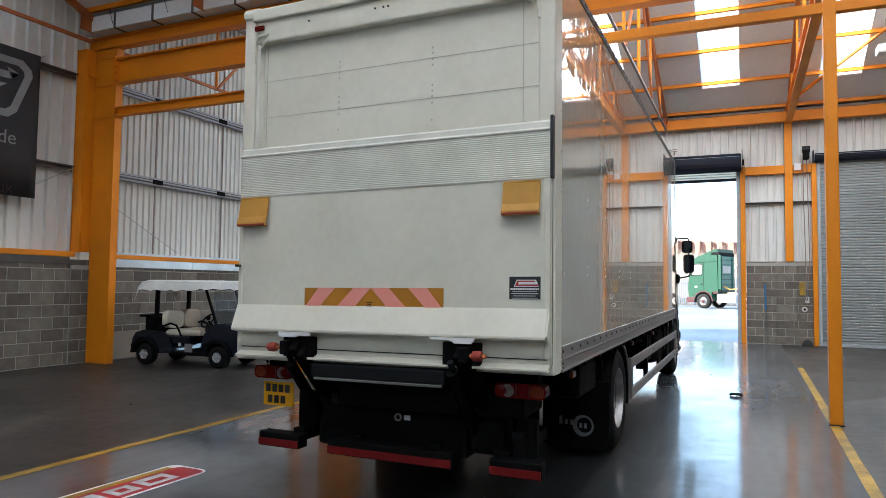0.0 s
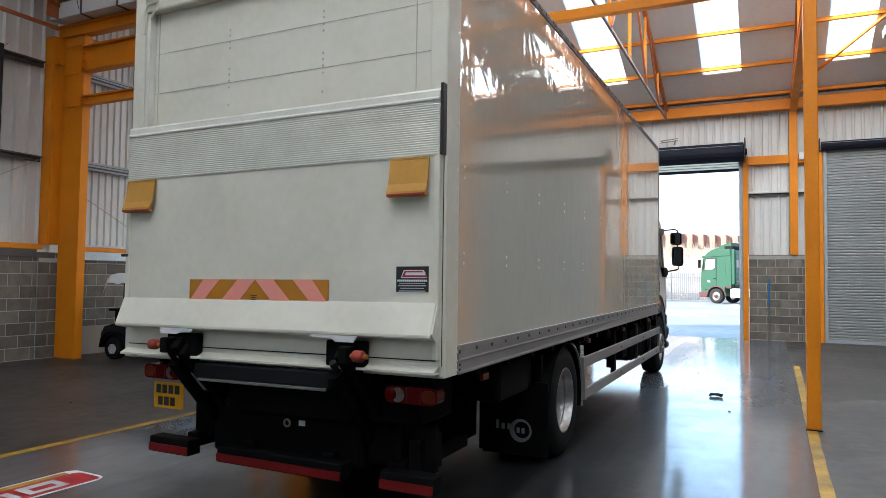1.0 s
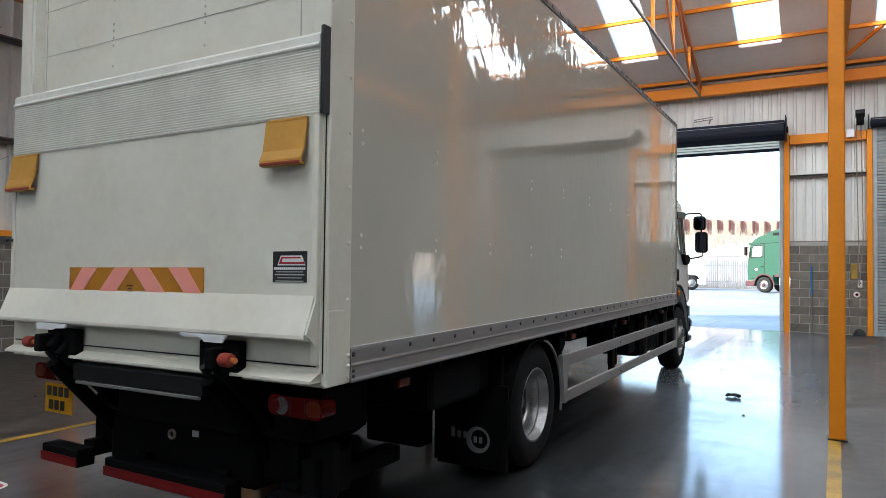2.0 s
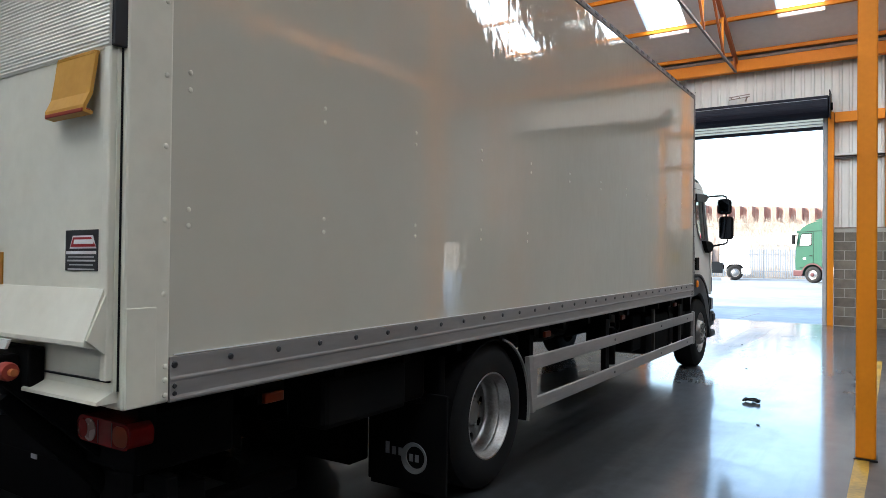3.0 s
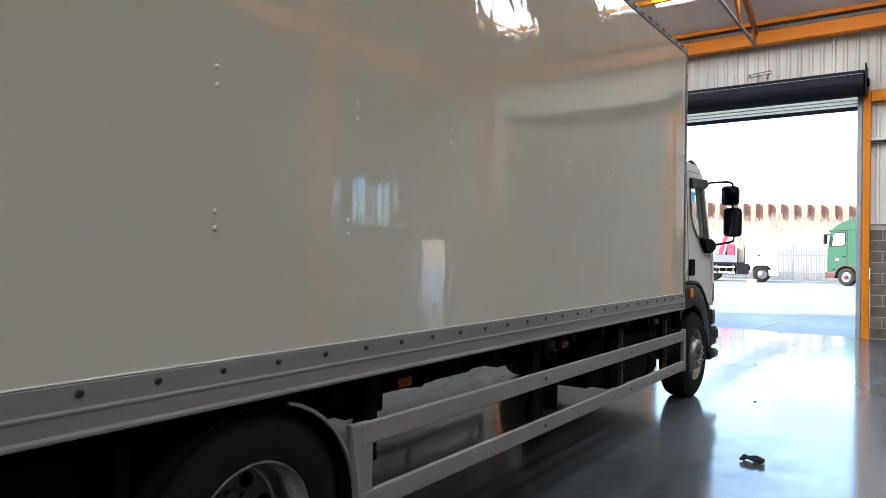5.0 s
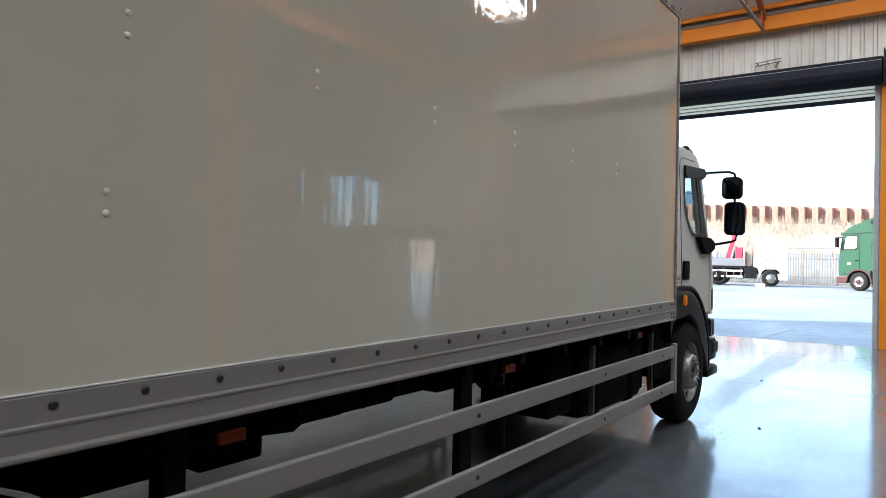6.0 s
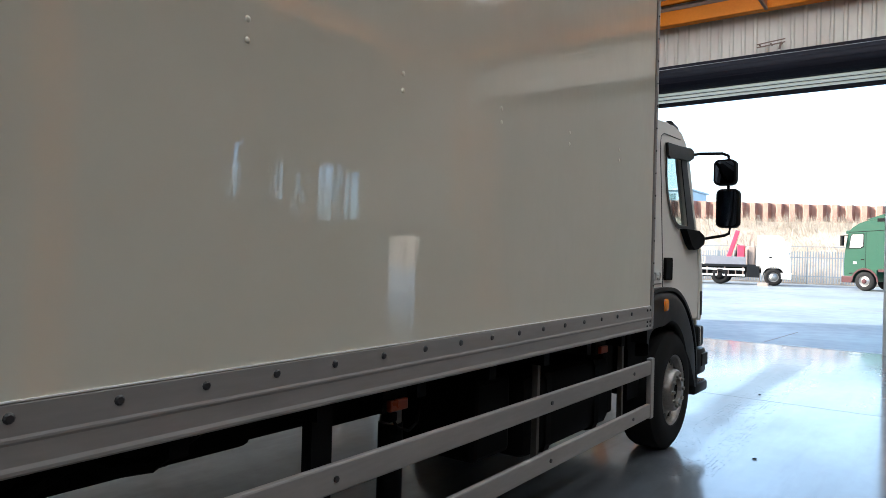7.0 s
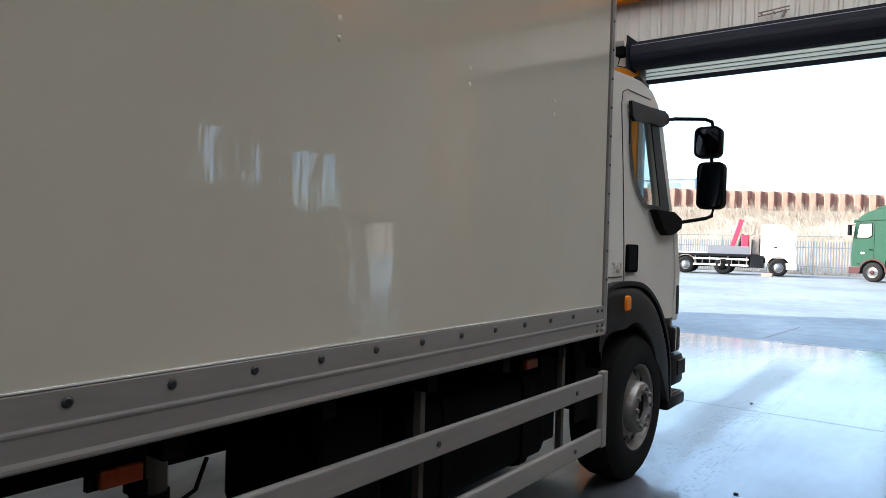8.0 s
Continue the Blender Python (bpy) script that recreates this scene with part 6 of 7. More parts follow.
lettering("240", 0.10, Matrix.Translation((KX1 + 0.003, 13.93, 1.447)) @ Matrix.Rotation(math.pi / 2, 4, "Z") @ Matrix.Rotation(math.pi / 2, 4, "X"), M_SILVER, cab, "model_badge", 0.006)
part("cab_seam", box(KX1 + 0.0005, KX1 + 0.003, 13.63, 14.03, 1.385, 1.392), M_DARKPL, cab)
part("windscreen", band([(14.64, 2.58), (14.77, 2.40), (15.05, 1.75)], KX0 + 0.1, KX1 - 0.1, 0.008), M_GLASS, cab).visible_shadow = False
part("front_panel", band([(15.05, 1.75), (15.13, 1.45), (15.16, 1.05), (15.16, 0.8)], KX0 + 0.03, KX1 - 0.03, 0.04), M_CABW, cab, smooth=True)
part("front_corner", plate([(15.0, 1.72), (15.09, 1.70), (15.17, 1.42), (15.18, 1.12), (15.13, 1.03), (15.05, 1.03), (15.08, 1.4)], [], "x", KX1 - 0.06, KX1 + 0.012), M_CABW, cab)
part("corner_vent", box(KX1 - 0.02, KX1 + 0.016, 15.10, 15.17, 1.07, 1.30, 0.01), M_DARKPL, cab)
part("roof_lamp", rod((KX1 - 0.09, 14.40, 2.735), (KX1 - 0.09, 14.54, 2.715), 0.045, 12), M_DARKPL, cab, smooth=True)
part("cab_floor", box(KX0 + 0.05, KX1 - 0.05, 13.66, 15.1, 1.12, 1.2), M_BLACK, cab)
part("dashboard", box(KX0 + 0.1, KX1 - 0.1, 14.75, 15.05, 1.3, 1.78, 0.05), M_DARKPL, cab)
for x in (-0.85, -2.15):
    part("seat_back", box(x - 0.24, x + 0.24, 13.75, 13.92, 1.3, 2.25, 0.06), M_DARKPL, cab)
# wheel arch, step and bumper
for x0, x1 in ((KX1 - 0.40, KX1 + 0.045), (KX0 - 0.045, KX0 + 0.4)):
    pts = [(13.60, 0.95), (13.62, 1.22), (13.72, 1.33), (13.95, 1.36), (14.30, 1.34), (14.58, 1.22), (14.80, 1.02), (14.92, 0.78), (14.96, 0.45)]
    part("wheel_arch", band(eased(pts), x0, x1, 0.03), M_DARKPL, cab, "dark grey plastic wheel arch", smooth=True)
arch_line = eased([(13.60, 1.16), (13.61, 1.25), (13.66, 1.32), (13.78, 1.352), (13.98, 1.357), (14.28, 1.335), (14.56, 1.22), (14.78, 1.02), (14.92, 0.77), (14.985, 0.42)])
bm = bmesh.new()
rows = []
for y, z in arch_line:
    n = (Vector((14.45, 0.55)) - Vector((y, z))).normalized()
    if y < 14.0:
        n = Vector((0.12, -1.0)).normalized()
    wide = 0.30 - 0.18 * max(0.0, min(1.0, (1.05 - z) / 0.6))
    row = []
    for k in range(7):
        ang = radians(15 * k)
        row.append((KX1 - 0.045 + 0.09 * math.sin(ang), 0.09 * (1 - math.cos(ang))))
    row += [(KX1 + 0.044, wide), (KX1 + 0.02, wide + 0.015), (KX1 - 0.06, wide + 0.02)]
    rows.append([bm.verts.new((x, y + n.x * d, z + n.y * d)) for x, d in row])
for r0, r1 in zip(rows, rows[1:]):
    for k in range(len(r0) - 1):
        bm.faces.new((r0[k], r0[k + 1], r1[k + 1], r1[k]))
bmesh.ops.recalc_face_normals(bm, faces=bm.faces)
part("arch_skirt", bm, M_DARKPL, cab, "rounded dark plastic arch flare", smooth=True)
part("arch_liner", plate([(13.60, 0.50), (13.60, 1.26), (13.9, 1.30), (14.28, 1.28), (14.56, 1.16), (14.78, 0.96), (14.72, 0.85), (14.5, 1.0), (14.2, 1.02), (13.95, 0.9), (13.82, 0.5)], [], "x", KX1 - 0.115, KX1 - 0.10), M_BLACK, cab)
part("inner_arch", plate([(13.58, 0.55), (13.60, 1.3), (14.6, 1.18), (14.95, 0.6)], [], "x", KX1 - 0.42, KX1 - 0.40), M_BLACK, cab)
part("indicator", box(KX1 + 0.02, KX1 + 0.066, 13.975, 14.06, 1.168, 1.272, 0.024), M_IND, cab, "amber side indicator", smooth=True)
part("headlamp", box(KX1 - 0.35, KX1 + 0.03, 15.03, 15.2, 0.78, 0.98, 0.03), M_DARKPL, cab, "dark glazed headlamp", smooth=True)
# Thin white line painted as the highlight along the headlamp.
part("headlamp_glint", box(KX1 - 0.05, KX1 + 0.034, 15.065, 15.073, 0.80, 0.975, 0.002), M_PRINTW, cab)
part("bumper", box(KX0 - 0.02, KX1 + 0.035, 14.98, 15.28, 0.52, 0.77, 0.04), M_DARKPL, cab, "dark front bumper", smooth=True)
part("step", box(KX1 - 0.3, KX1 + 0.045, 14.90, 15.30, 0.36, 0.46, 0.025), M_DARKPL, cab, smooth=True)
for k in range(5):
    part("step_tread", box(KX1 - 0.2, KX1 + 0.03, 15.0 + k * 0.055, 15.02 + k * 0.055, 0.46, 0.472), M_DULLSTEEL, cab)
part("bumper_trim", box(KX1 - 0.1, KX1 + 0.045, 15.10, 15.29, 0.6, 0.72, 0.01), M_DARKPL, cab)
part("cab_gap", box(KX0 + 0.1, KX1 - 0.08, 13.53, 13.60, 0.9, 2.3), M_BLACK, truck)
# mirrors
arm_t = pipe([(KX1 + 0.02, 14.66, 2.50), (-0.33, 14.9, 2.55), (-0.19, 15.17, 2.58), (-0.15, 15.22, 2.565), (-0.14, 15.23, 2.51)], 0.014)
part("mirror_arm", arm_t, M_BLACK, cab, "black tubular mirror arm")
part("mirror_arm", pipe([(KX1 + 0.03, 14.90, 1.76), (-0.33, 15.05, 1.78), (-0.16, 15.18, 1.82), (-0.13, 15.22, 1.84), (-0.12, 15.23, 1.90)], 0.014), M_BLACK, cab)
part("mirror_post", rod((-0.145, 15.24, 2.22), (-0.15, 15.24, 2.32), 0.014, 8), M_BLACK, cab)
for x0, x1, z0, z1 in ((-0.275, -0.075, 2.29, 2.53), (-0.246, -0.045, 1.893, 2.255)):
    pl = plate(rounded(x0, x1, z0, z1, 0.05), [], "y", 15.205, 15.29)
    bmesh.ops.bevel(pl, geom=[e for e in pl.edges if len(e.link_faces) == 2 and e.calc_face_angle(0) > 1.2], offset=0.012, segments=2, affect="EDGES")
    hd = part("mirror_head", pl, M_BLACK, cab, "black mirror housing", smooth=True)
    part("mirror_glass", plate(rounded(x0 + 0.018, x1 - 0.018, z0 + 0.018, z1 - 0.018, 0.036), [], "y", 15.199, 15.204), M_MIRROR, hd)

# ================= second van, parked across the hall =================
van = thing("box_van", (6.6, 12.2, 0), "dark grey box van parked across the hall", "van")
vb = part("body", box(4.22, 8.3, 11.35, 13.15, 0.75, 3.35, 0.06), M_VAN, van, "dark grey box body")
for y0, y1 in ((11.42, 12.23), (12.27, 13.08)):
    dr = part("rear_door", box(4.19, 4.218, y0, y1, 0.85, 3.25, 0.01), M_VAN, vb)
    part("lock_bar", rod((4.175, (y0 + y1) / 2, 0.9), (4.175, (y0 + y1) / 2, 3.2), 0.014, 8), M_POST, dr, smooth=True)
part("bumper", box(4.20, 4.34, 11.4, 13.1, 0.42, 0.60, 0.02), M_BLACK, van)
part("chassis", box(4.4, 10.2, 11.9, 12.6, 0.5, 0.748, 0.02), M_BLACK, van)
part("cab", plate([(8.36, 0.45), (8.36, 2.35), (9.1, 2.42), (9.75, 1.55), (10.35, 1.35), (10.42, 0.45)], [], "y", 11.42, 13.08), M_VAN, van)
for x in (5.5, 9.4):
    for y in (11.36, 12.92):
        tw = part("wheel", lathe([(0.20, 0.0), (0.30, -0.01), (0.35, 0.03), (0.35, 0.19), (0.30, 0.22), (0.20, 0.21)], (x, y, 0.35), "y", 28), M_TYRE, van, smooth=True)
        part("rim", lathe([(0.205, 0.01), (0.18, 0.05), (0.06, 0.04), (0.0, 0.03)], (x, y, 0.35), "y", 20), M_RIM, tw, smooth=True)

# ================= golf cart =================
cart = thing("golf_cart", (-9.45, 11.75, 0), "dark navy golf cart with cream seats and sheeted roof", "golf cart")


def soft_edges(bm, r):
    """Rounds the long outline edges of a slab that lies between two planes of y."""
    rim = [e for e in bm.edges if len(e.link_faces) == 2 and abs(e.verts[0].co.y - e.verts[1].co.y) < 1e-4 and e.calc_face_angle(0) > 1.2]
    bmesh.ops.bevel(bm, geom=rim, offset=r, segments=3, affect="EDGES", clamp_overlap=True)
    return bm


def cart_wheel(x, y, side):
    w = part("wheel", lathe([(0.10, 0.0), (0.12, -0.01), (0.19, 0.0), (0.215, 0.03), (0.22, 0.09), (0.215, 0.17), (0.19, 0.20), (0.12, 0.20)], (x, y if side < 0 else y - 0.2, 0.22), "y", 28), M_TYRE, cart, smooth=True)
    yy = y + 0.015 if side < 0 else y - 0.015
    part("rim", lathe([(0.125, 0.0), (0.115, -0.01 * 1), (0.10, 0.03), (0.05, 0.02), (0.03, -0.005), (0.0, -0.005)] if side < 0 else [(0.125, 0.0), (0.1, -0.02), (0.0, 0.0)], (x, yy, 0.22), "y", 24), M_SILVER, w, smooth=True)
    for k in range(6):
        a = 2 * math.pi * k / 6
        part("spoke", bar((x + 0.03 * math.cos(a), yy - 0.002, 0.22 + 0.03 * math.sin(a)), (x + 0.112 * math.cos(a), yy - 0.004, 0.22 + 0.112 * math.sin(a)), 0.02, 0.03, up=(0, 1, 0)), M_SILVER, w)


YN, YF = 11.20, 12.35
for x in (-10.38, -8.62):
    cart_wheel(x, YN, -1)
    cart_wheel(x, YF, 1)
rear = [(-10.72, 0.30), (-10.70, 0.52), (-10.62, 0.66), (-10.40, 0.72), (-9.98, 0.70), (-9.80, 0.60), (-9.72, 0.40), (-9.70, 0.26), (-10.10, 0.24)] + [(-10.38 + 0.27 * math.cos(radians(a)), 0.22 + 0.27 * math.sin(radians(a))) for a in (20, 50, 80, 110, 140, 165)]
part("rear_body", soft_edges(plate(rear, [], "y", YN + 0.02, YF - 0.02), 0.045), M_CARTB, cart, "glossy dark navy rear body", smooth=True)
front = [(-8.95, 0.24), (-9.02, 0.42), (-8.95, 0.66), (-8.78, 0.86), (-8.55, 0.90), (-8.20, 0.84), (-7.95, 0.72), (-7.88, 0.55), (-7.92, 0.32), (-8.30, 0.26)] + [(-8.62 + 0.27 * math.cos(radians(a)), 0.22 + 0.27 * math.sin(radians(a))) for a in (15, 45, 75, 105, 135, 165)]
part("front_cowl", soft_edges(plate(front, [], "y", YN + 0.02, YF - 0.02), 0.06), M_CARTB, cart, "glossy dark navy front cowl", smooth=True)
part("floor_pan", box(-9.8, -8.85, YN + 0.04, YF - 0.04, 0.22, 0.30, 0.02), M_BLACK, cart)
part("bumper", box(-7.92, -7.80, YN + 0.1, YF - 0.1, 0.3, 0.45, 0.03), M_BLACK, cart)
part("rear_rail", box(-10.82, -10.70, YN + 0.1, YF - 0.1, 0.34, 0.42, 0.02), M_BLACK, cart)
for x in (-10.38, -8.62):
    part("fender", plate([(x + 0.33 * math.cos(radians(a)), 0.24 + 0.33 * math.sin(radians(a))) for a in range(0, 181, 20)] + [(x + 0.265 * math.cos(radians(a)), 0.24 + 0.265 * math.sin(radians(a))) for a in range(180, -1, -20)], [], "y", YN - 0.02, YN + 0.10), M_BLACK, cart)
part("seat_base", box(-9.95, -9.32, YN + 0.06, YF - 0.06, 0.44, 0.62, 0.03), M_CARTB, cart)
part("seat_cushion", box(-9.93, -9.08, YN + 0.08, YF - 0.08, 0.62, 0.73, 0.045), M_CREAM, cart, "cream vinyl bench seat", smooth=True)
for y in (YN + 0.10, YN + 0.64):
    part("seat_back", plate([(y + 0.24 + 0.26 * math.copysign(abs(math.cos(t_)) ** 0.6, math.cos(t_)), 0.94 + 0.19 * math.copysign(abs(math.sin(t_)) ** 0.7, math.sin(t_))) for t_ in [2 * math.pi * k / 28 for k in range(28)]], [], "x", -10.02, -9.88), M_CREAM, cart, "rounded cream seat back", smooth=True)
part("back_support", box(-10.14, -10.02, YN + 0.1, YF - 0.1, 0.6, 0.85, 0.02), M_BLACK, cart)
part("rear_box", box(-10.55, -10.15, YN + 0.2, YF - 0.2, 0.70, 0.98, 0.03), M_BLACK, cart)
part("bag_rest", box(-10.66, -10.45, YN + 0.15, YF - 0.15, 0.97, 1.02, 0.015), M_BLACK, cart)
for y in (YN + 0.08, YF - 0.08):
    part("roof_post", bar((-10.16, y, 0.70), (-10.14, y, 1.62), 0.06, 0.09, up=(0, 1, 0), bevel=0.01), M_BLACK, cart)
    part("roof_post", bar((-8.70, y, 0.86), (-8.98, y, 1.60), 0.04, 0.05, up=(0, 1, 0), bevel=0.008), M_BLACK, cart)
    part("arm_rest", pipe([(-9.98, y - 0.0, 0.80), (-9.80, y, 0.86), (-9.66, y, 0.82), (-9.58, y, 0.70), (-9.52, y, 0.56)], 0.022), M_BLACK, cart)
part("wind_shield", plate([(YN + 0.10, 0.88), (YF - 0.10, 0.88), (YF - 0.12, 1.58), (YN + 0.12, 1.58)], [], "x", -8.80, -8.79), glassy("cart_screen", (0.85, 0.88, 0.9), 0.05, 0.8), cart)
part("steering_wheel", lathe([(0.16 + 0.016 * math.cos(t_), 0.016 * math.sin(t_)) for t_ in [2 * math.pi * k / 8 for k in range(9)]], (0, 0, 0), "z", 28), M_BLACK, cart, smooth=True).data.transform(Matrix.Translation((-9.10, YN + 0.34, 0.92)) @ Matrix.Rotation(radians(-55), 4, "Y"))
part("steering_column", rod((-9.08, YN + 0.34, 0.91), (-8.85, YN + 0.34, 0.72), 0.025, 10), M_BLACK, cart)
part("dash", box(-8.98, -8.75, YN + 0.08, YF - 0.08, 0.70, 0.84, 0.03), M_BLACK, cart)
part("mirror", lathe([(0.0, 0), (0.05, 0), (0.05, 0.02), (0, 0.02)], (-8.86, YN + 0.02, 1.0), "y", 16), M_BLACK, cart)
part("badge", rod((-9.55, YN + 0.052, 0.44), (-9.55, YN + 0.06, 0.44), 0.035, 16), M_PRINTW, cart)
part("charge_flap", box(-9.42, -9.24, YN + 0.045, YN + 0.06, 0.26, 0.46, 0.004), M_ALU, cart, "small silver side plate")
part("white_panel", box(-9.98, -8.0, YF + 0.03, YF + 0.05, 0.66, 1.08, 0.005), M_PRINTW, cart)
part("cowl_print", box(-8.12, -7.97, YN + 0.012, YN + 0.02, 0.60, 0.64), M_SILVER, cart)
# sheeted roof: a soft crumpled cover with a drooping hem
bm = bmesh.new()
rnd = random.Random(3)
nx, ny = 26, 12
grid = []
for i in range(nx + 1):
    rowv = []
    for j in range(ny + 1):
        u, v = i / nx, j / ny
        x = -10.62 + u * 2.62
        y = YN - 0.06 + v * (YF - YN + 0.12)
        e = min(v, 1 - v) * ny
        ex = min(u, 1 - u) * nx
        z = 1.60 + 0.14 * min(1, e / 1.5) ** 0.5 * min(1, (ex + 0.6) / 2.2) ** 0.5
        if e < 0.5:
            z -= 0.055 + 0.012 * math.sin(i * 1.9) + rnd.uniform(0, 0.015) + (0.20 if i < 1 else 0) - (0.03 if i > 15 else 0)
        if i == 0:
            z -= 0.05
        z += rnd.uniform(-0.012, 0.012)
        rowv.append(bm.verts.new((x, y, z)))
    grid.append(rowv)
for i in range(nx):
    for j in range(ny):
        bm.faces.new((grid[i][j], grid[i + 1][j], grid[i + 1][j + 1], grid[i][j + 1]))
part("roof_cover", bm, M_COVER, cart, "crumpled white plastic sheet over the roof", smooth=True)
part("roof_panel", box(-10.55, -8.10, YN, YF, 1.56, 1.61, 0.02), M_BLACK, cart)
cart.location, cart.scale, cart.rotation_euler = (-8.886, 11.204, 0), (0.93, 0.93, 0.93), (0, 0, radians(6.4))

# ================= loose things in the hall =================
ban = thing("banner", (WX0 + 0.05, 8.2, 3.2), "black cloth banner with a grey emblem and lettering", "banner")
bm = bmesh.new()
prev = None
for i in range(25):
    y = 6.1 + 3.46 * i / 24
    d = 0.01 * math.sin(i * 1.3)
    colv = [bm.verts.new((WX0 + 0.03 + d * k, y, z)) for k, z in ((0.0, 5.93), (0.6, 4.95), (1.0, 3.95), (1.0, 3.15))]
    if prev:
        for k in range(3):
            bm.faces.new((prev[k], prev[k + 1], colv[k + 1], colv[k]))
    prev = colv
cloth = part("cloth", bm, M_BANNER, ban, smooth=True)
sol = cloth.modifiers.new("thick", "SOLIDIFY")
sol.thickness = 0.006
bxa = WX0 + 0.052
part("emblem_ring", plate([(7.10, 5.730), (9.20, 5.730), (9.38, 5.581), (9.40, 5.453), (9.12, 4.728), (8.96, 4.600), (7.10, 4.600)], [[(7.30, 5.602), (9.12, 5.602), (9.23, 5.517), (9.24, 5.431), (9.00, 4.813), (8.90, 4.739), (7.30, 4.739)]], "x", bxa, bxa + 0.003), M_BANP, ban)
part("emblem_bar", plate([(7.50, 5.431), (9.14, 5.453), (8.90, 5.538), (9.00, 5.325), (7.50, 5.240)], [], "x", bxa, bxa + 0.003), M_BANP, ban)
part("emblem_bar", plate([(7.50, 5.154), (8.92, 5.218), (8.50, 4.941), (7.50, 4.920)], [], "x", bxa, bxa + 0.003), M_BANP, ban)
TURNX = Matrix.Rotation(math.pi / 2, 4, "Z") @ Matrix.Rotation(math.pi / 2, 4, "X")
lettering("de", 0.36, Matrix.Translation((bxa, 8.96, 4.22)) @ TURNX, M_BANP, ban)
lettering("uk", 0.30, Matrix.Translation((bxa, 8.96, 3.29)) @ TURNX, M_MAROON, ban)
part("eyelet_cord", rod((WX0 - 0.05, 9.60, 5.90), (WX0 + 0.05, 9.64, 5.97), 0.006, 6), M_DULLSTEEL, ban)
ban.location, ban.scale = (WX0 + 0.05, 7.855, 3.12), (1, 0.945, 0.945)

dec = thing("floor_sign", (-3.8, 4.8, 0.004), "red and yellow sign stuck on the floor", "floor sign", "", "structure")
FU = Vector((0.04, 1.0)).normalized()
FV = Vector((FU.y, -FU.x))


def on_sign(u0, u1, v0, v1, r=0.0):
    pts = rounded(u0, u1, v0, v1, r) if r else rect(u0, u1, v0, v1)
    o = Vector((-3.79, 3.90))
    return [tuple(o + FU * u + FV * v * 0.86) for u, v in pts]


part("backing", plate(on_sign(-0.6, 1.60, 0.0, 0.50, 0.10), [], "z", 0.0008, 0.003), M_PRINTW, dec)
part("red_field", plate(on_sign(-0.57, 1.57, 0.12, 0.47, 0.06), [], "z", 0.003, 0.0045), M_SIGNR, dec)
part("yellow_stripe", plate(on_sign(-0.57, 1.50, 0.035, 0.115), [], "z", 0.003, 0.0045), M_YELLOW, dec)
for k, (a, b) in enumerate(((-0.5, -0.3), (-0.24, -0.04), (0.02, 0.2), (0.26, 0.46), (0.52, 0.7), (0.76, 0.98), (1.04, 1.34))):
    part("emblem_bar", plate(on_sign(a, b, 0.17 + 0.03 * (k % 2), 0.41), [on_sign(a + 0.06, b - 0.06, 0.25, 0.35)], "z", 0.0045, 0.0058), M_SILVER, dec)
for k in range(9):
    part("print_bar", plate(on_sign(-0.5 + k * 0.11, -0.43 + k * 0.11, 0.055, 0.095), [], "z", 0.0045, 0.0055), M_INK, dec)

# crumpled strap on the floor
bm = bmesh.new()
rnd = random.Random(11)
pts = []
for k in range(26):
    a = k * 0.9
    pts.append((0.73 + 0.085 * math.sin(a * 0.73) + rnd.uniform(-0.02, 0.02), 11.99 + 0.05 * math.cos(a * 1.1) + rnd.uniform(-0.02, 0.02), 0.012 + 0.03 * abs(math.sin(a * 0.6))))
tagged(link("strap", pipe(pts, 0.011, seg=6), M_TAPE), "crumpled black strap lying on the floor", "strap")
for k, (x, y) in enumerate(((0.95, 10.9), (-4.0, 9.0), (-6.4, 7.4), (-0.25, 17.37), (0.28, 14.48))):
    bm = bmesh.new()
    bmesh.ops.create_icosphere(bm, subdivisions=1, radius=0.014, matrix=Matrix.Translation((x, y, 0.006)) @ Matrix.Diagonal((1.4, 1, 0.5, 1)))
    tagged(link("debris", bm, M_TAPE), "small dark crumb on the floor", "debris", "floor crumbs")

stop = lathe([(0.0, 0.0), (0.14, 0.0), (0.138, 0.03), (0.12, 0.09), (0.08, 0.14), (0.03, 0.165), (0.0, 0.168)], (2.47, DY - 0.16, 0.0), "z", 20)
tagged(link("rubber_buffer", stop, M_TAPE, smooth=True), "dark rounded rubber buffer against the blockwork", "buffer")

# things on the pier between the doors
br = thing("broom_handle", (1.42, DY - 0.06, 0.1), "blue and white pole leaning on the blockwork", "pole")
part("upper", rod((1.42, DY - 0.03, 0.98), (1.415, DY - 0.02, 1.72), 0.022, 10), M_BLUE, br)
part("lower", rod((1.425, DY - 0.09, 0.0), (1.42, DY - 0.03, 0.98), 0.018, 10), M_POST, br)
tagged(link("wall_sign", box(2.30, 2.46, DY - 0.015, DY - 0.002, 1.42, 1.80), M_YELLOW), "yellow notice fixed to the blockwork", "sign")
sw = thing("door_switch", (2.5, DY - 0.05, 1.2), "grey door control box with cable", "switch")
part("case", box(2.44, 2.54, DY - 0.08, DY - 0.01, 1.20, 1.38, 0.008), M_CLAD, sw)
part("button", rod((2.49, DY - 0.095, 1.31), (2.49, DY - 0.08, 1.31), 0.02, 10), M_RED, sw)
sw2 = thing("stop_button", (2.42, DY - 0.05, 1.0), "round white box with a red button", "switch")
part("case", rod((2.42, DY - 0.06, 1.02), (2.42, DY - 0.01, 1.02), 0.075, 18), M_PRINTW, sw2)
part("button", rod((2.42, DY - 0.10, 1.02), (2.42, DY - 0.06, 1.02), 0.035, 12), M_RED, sw2)
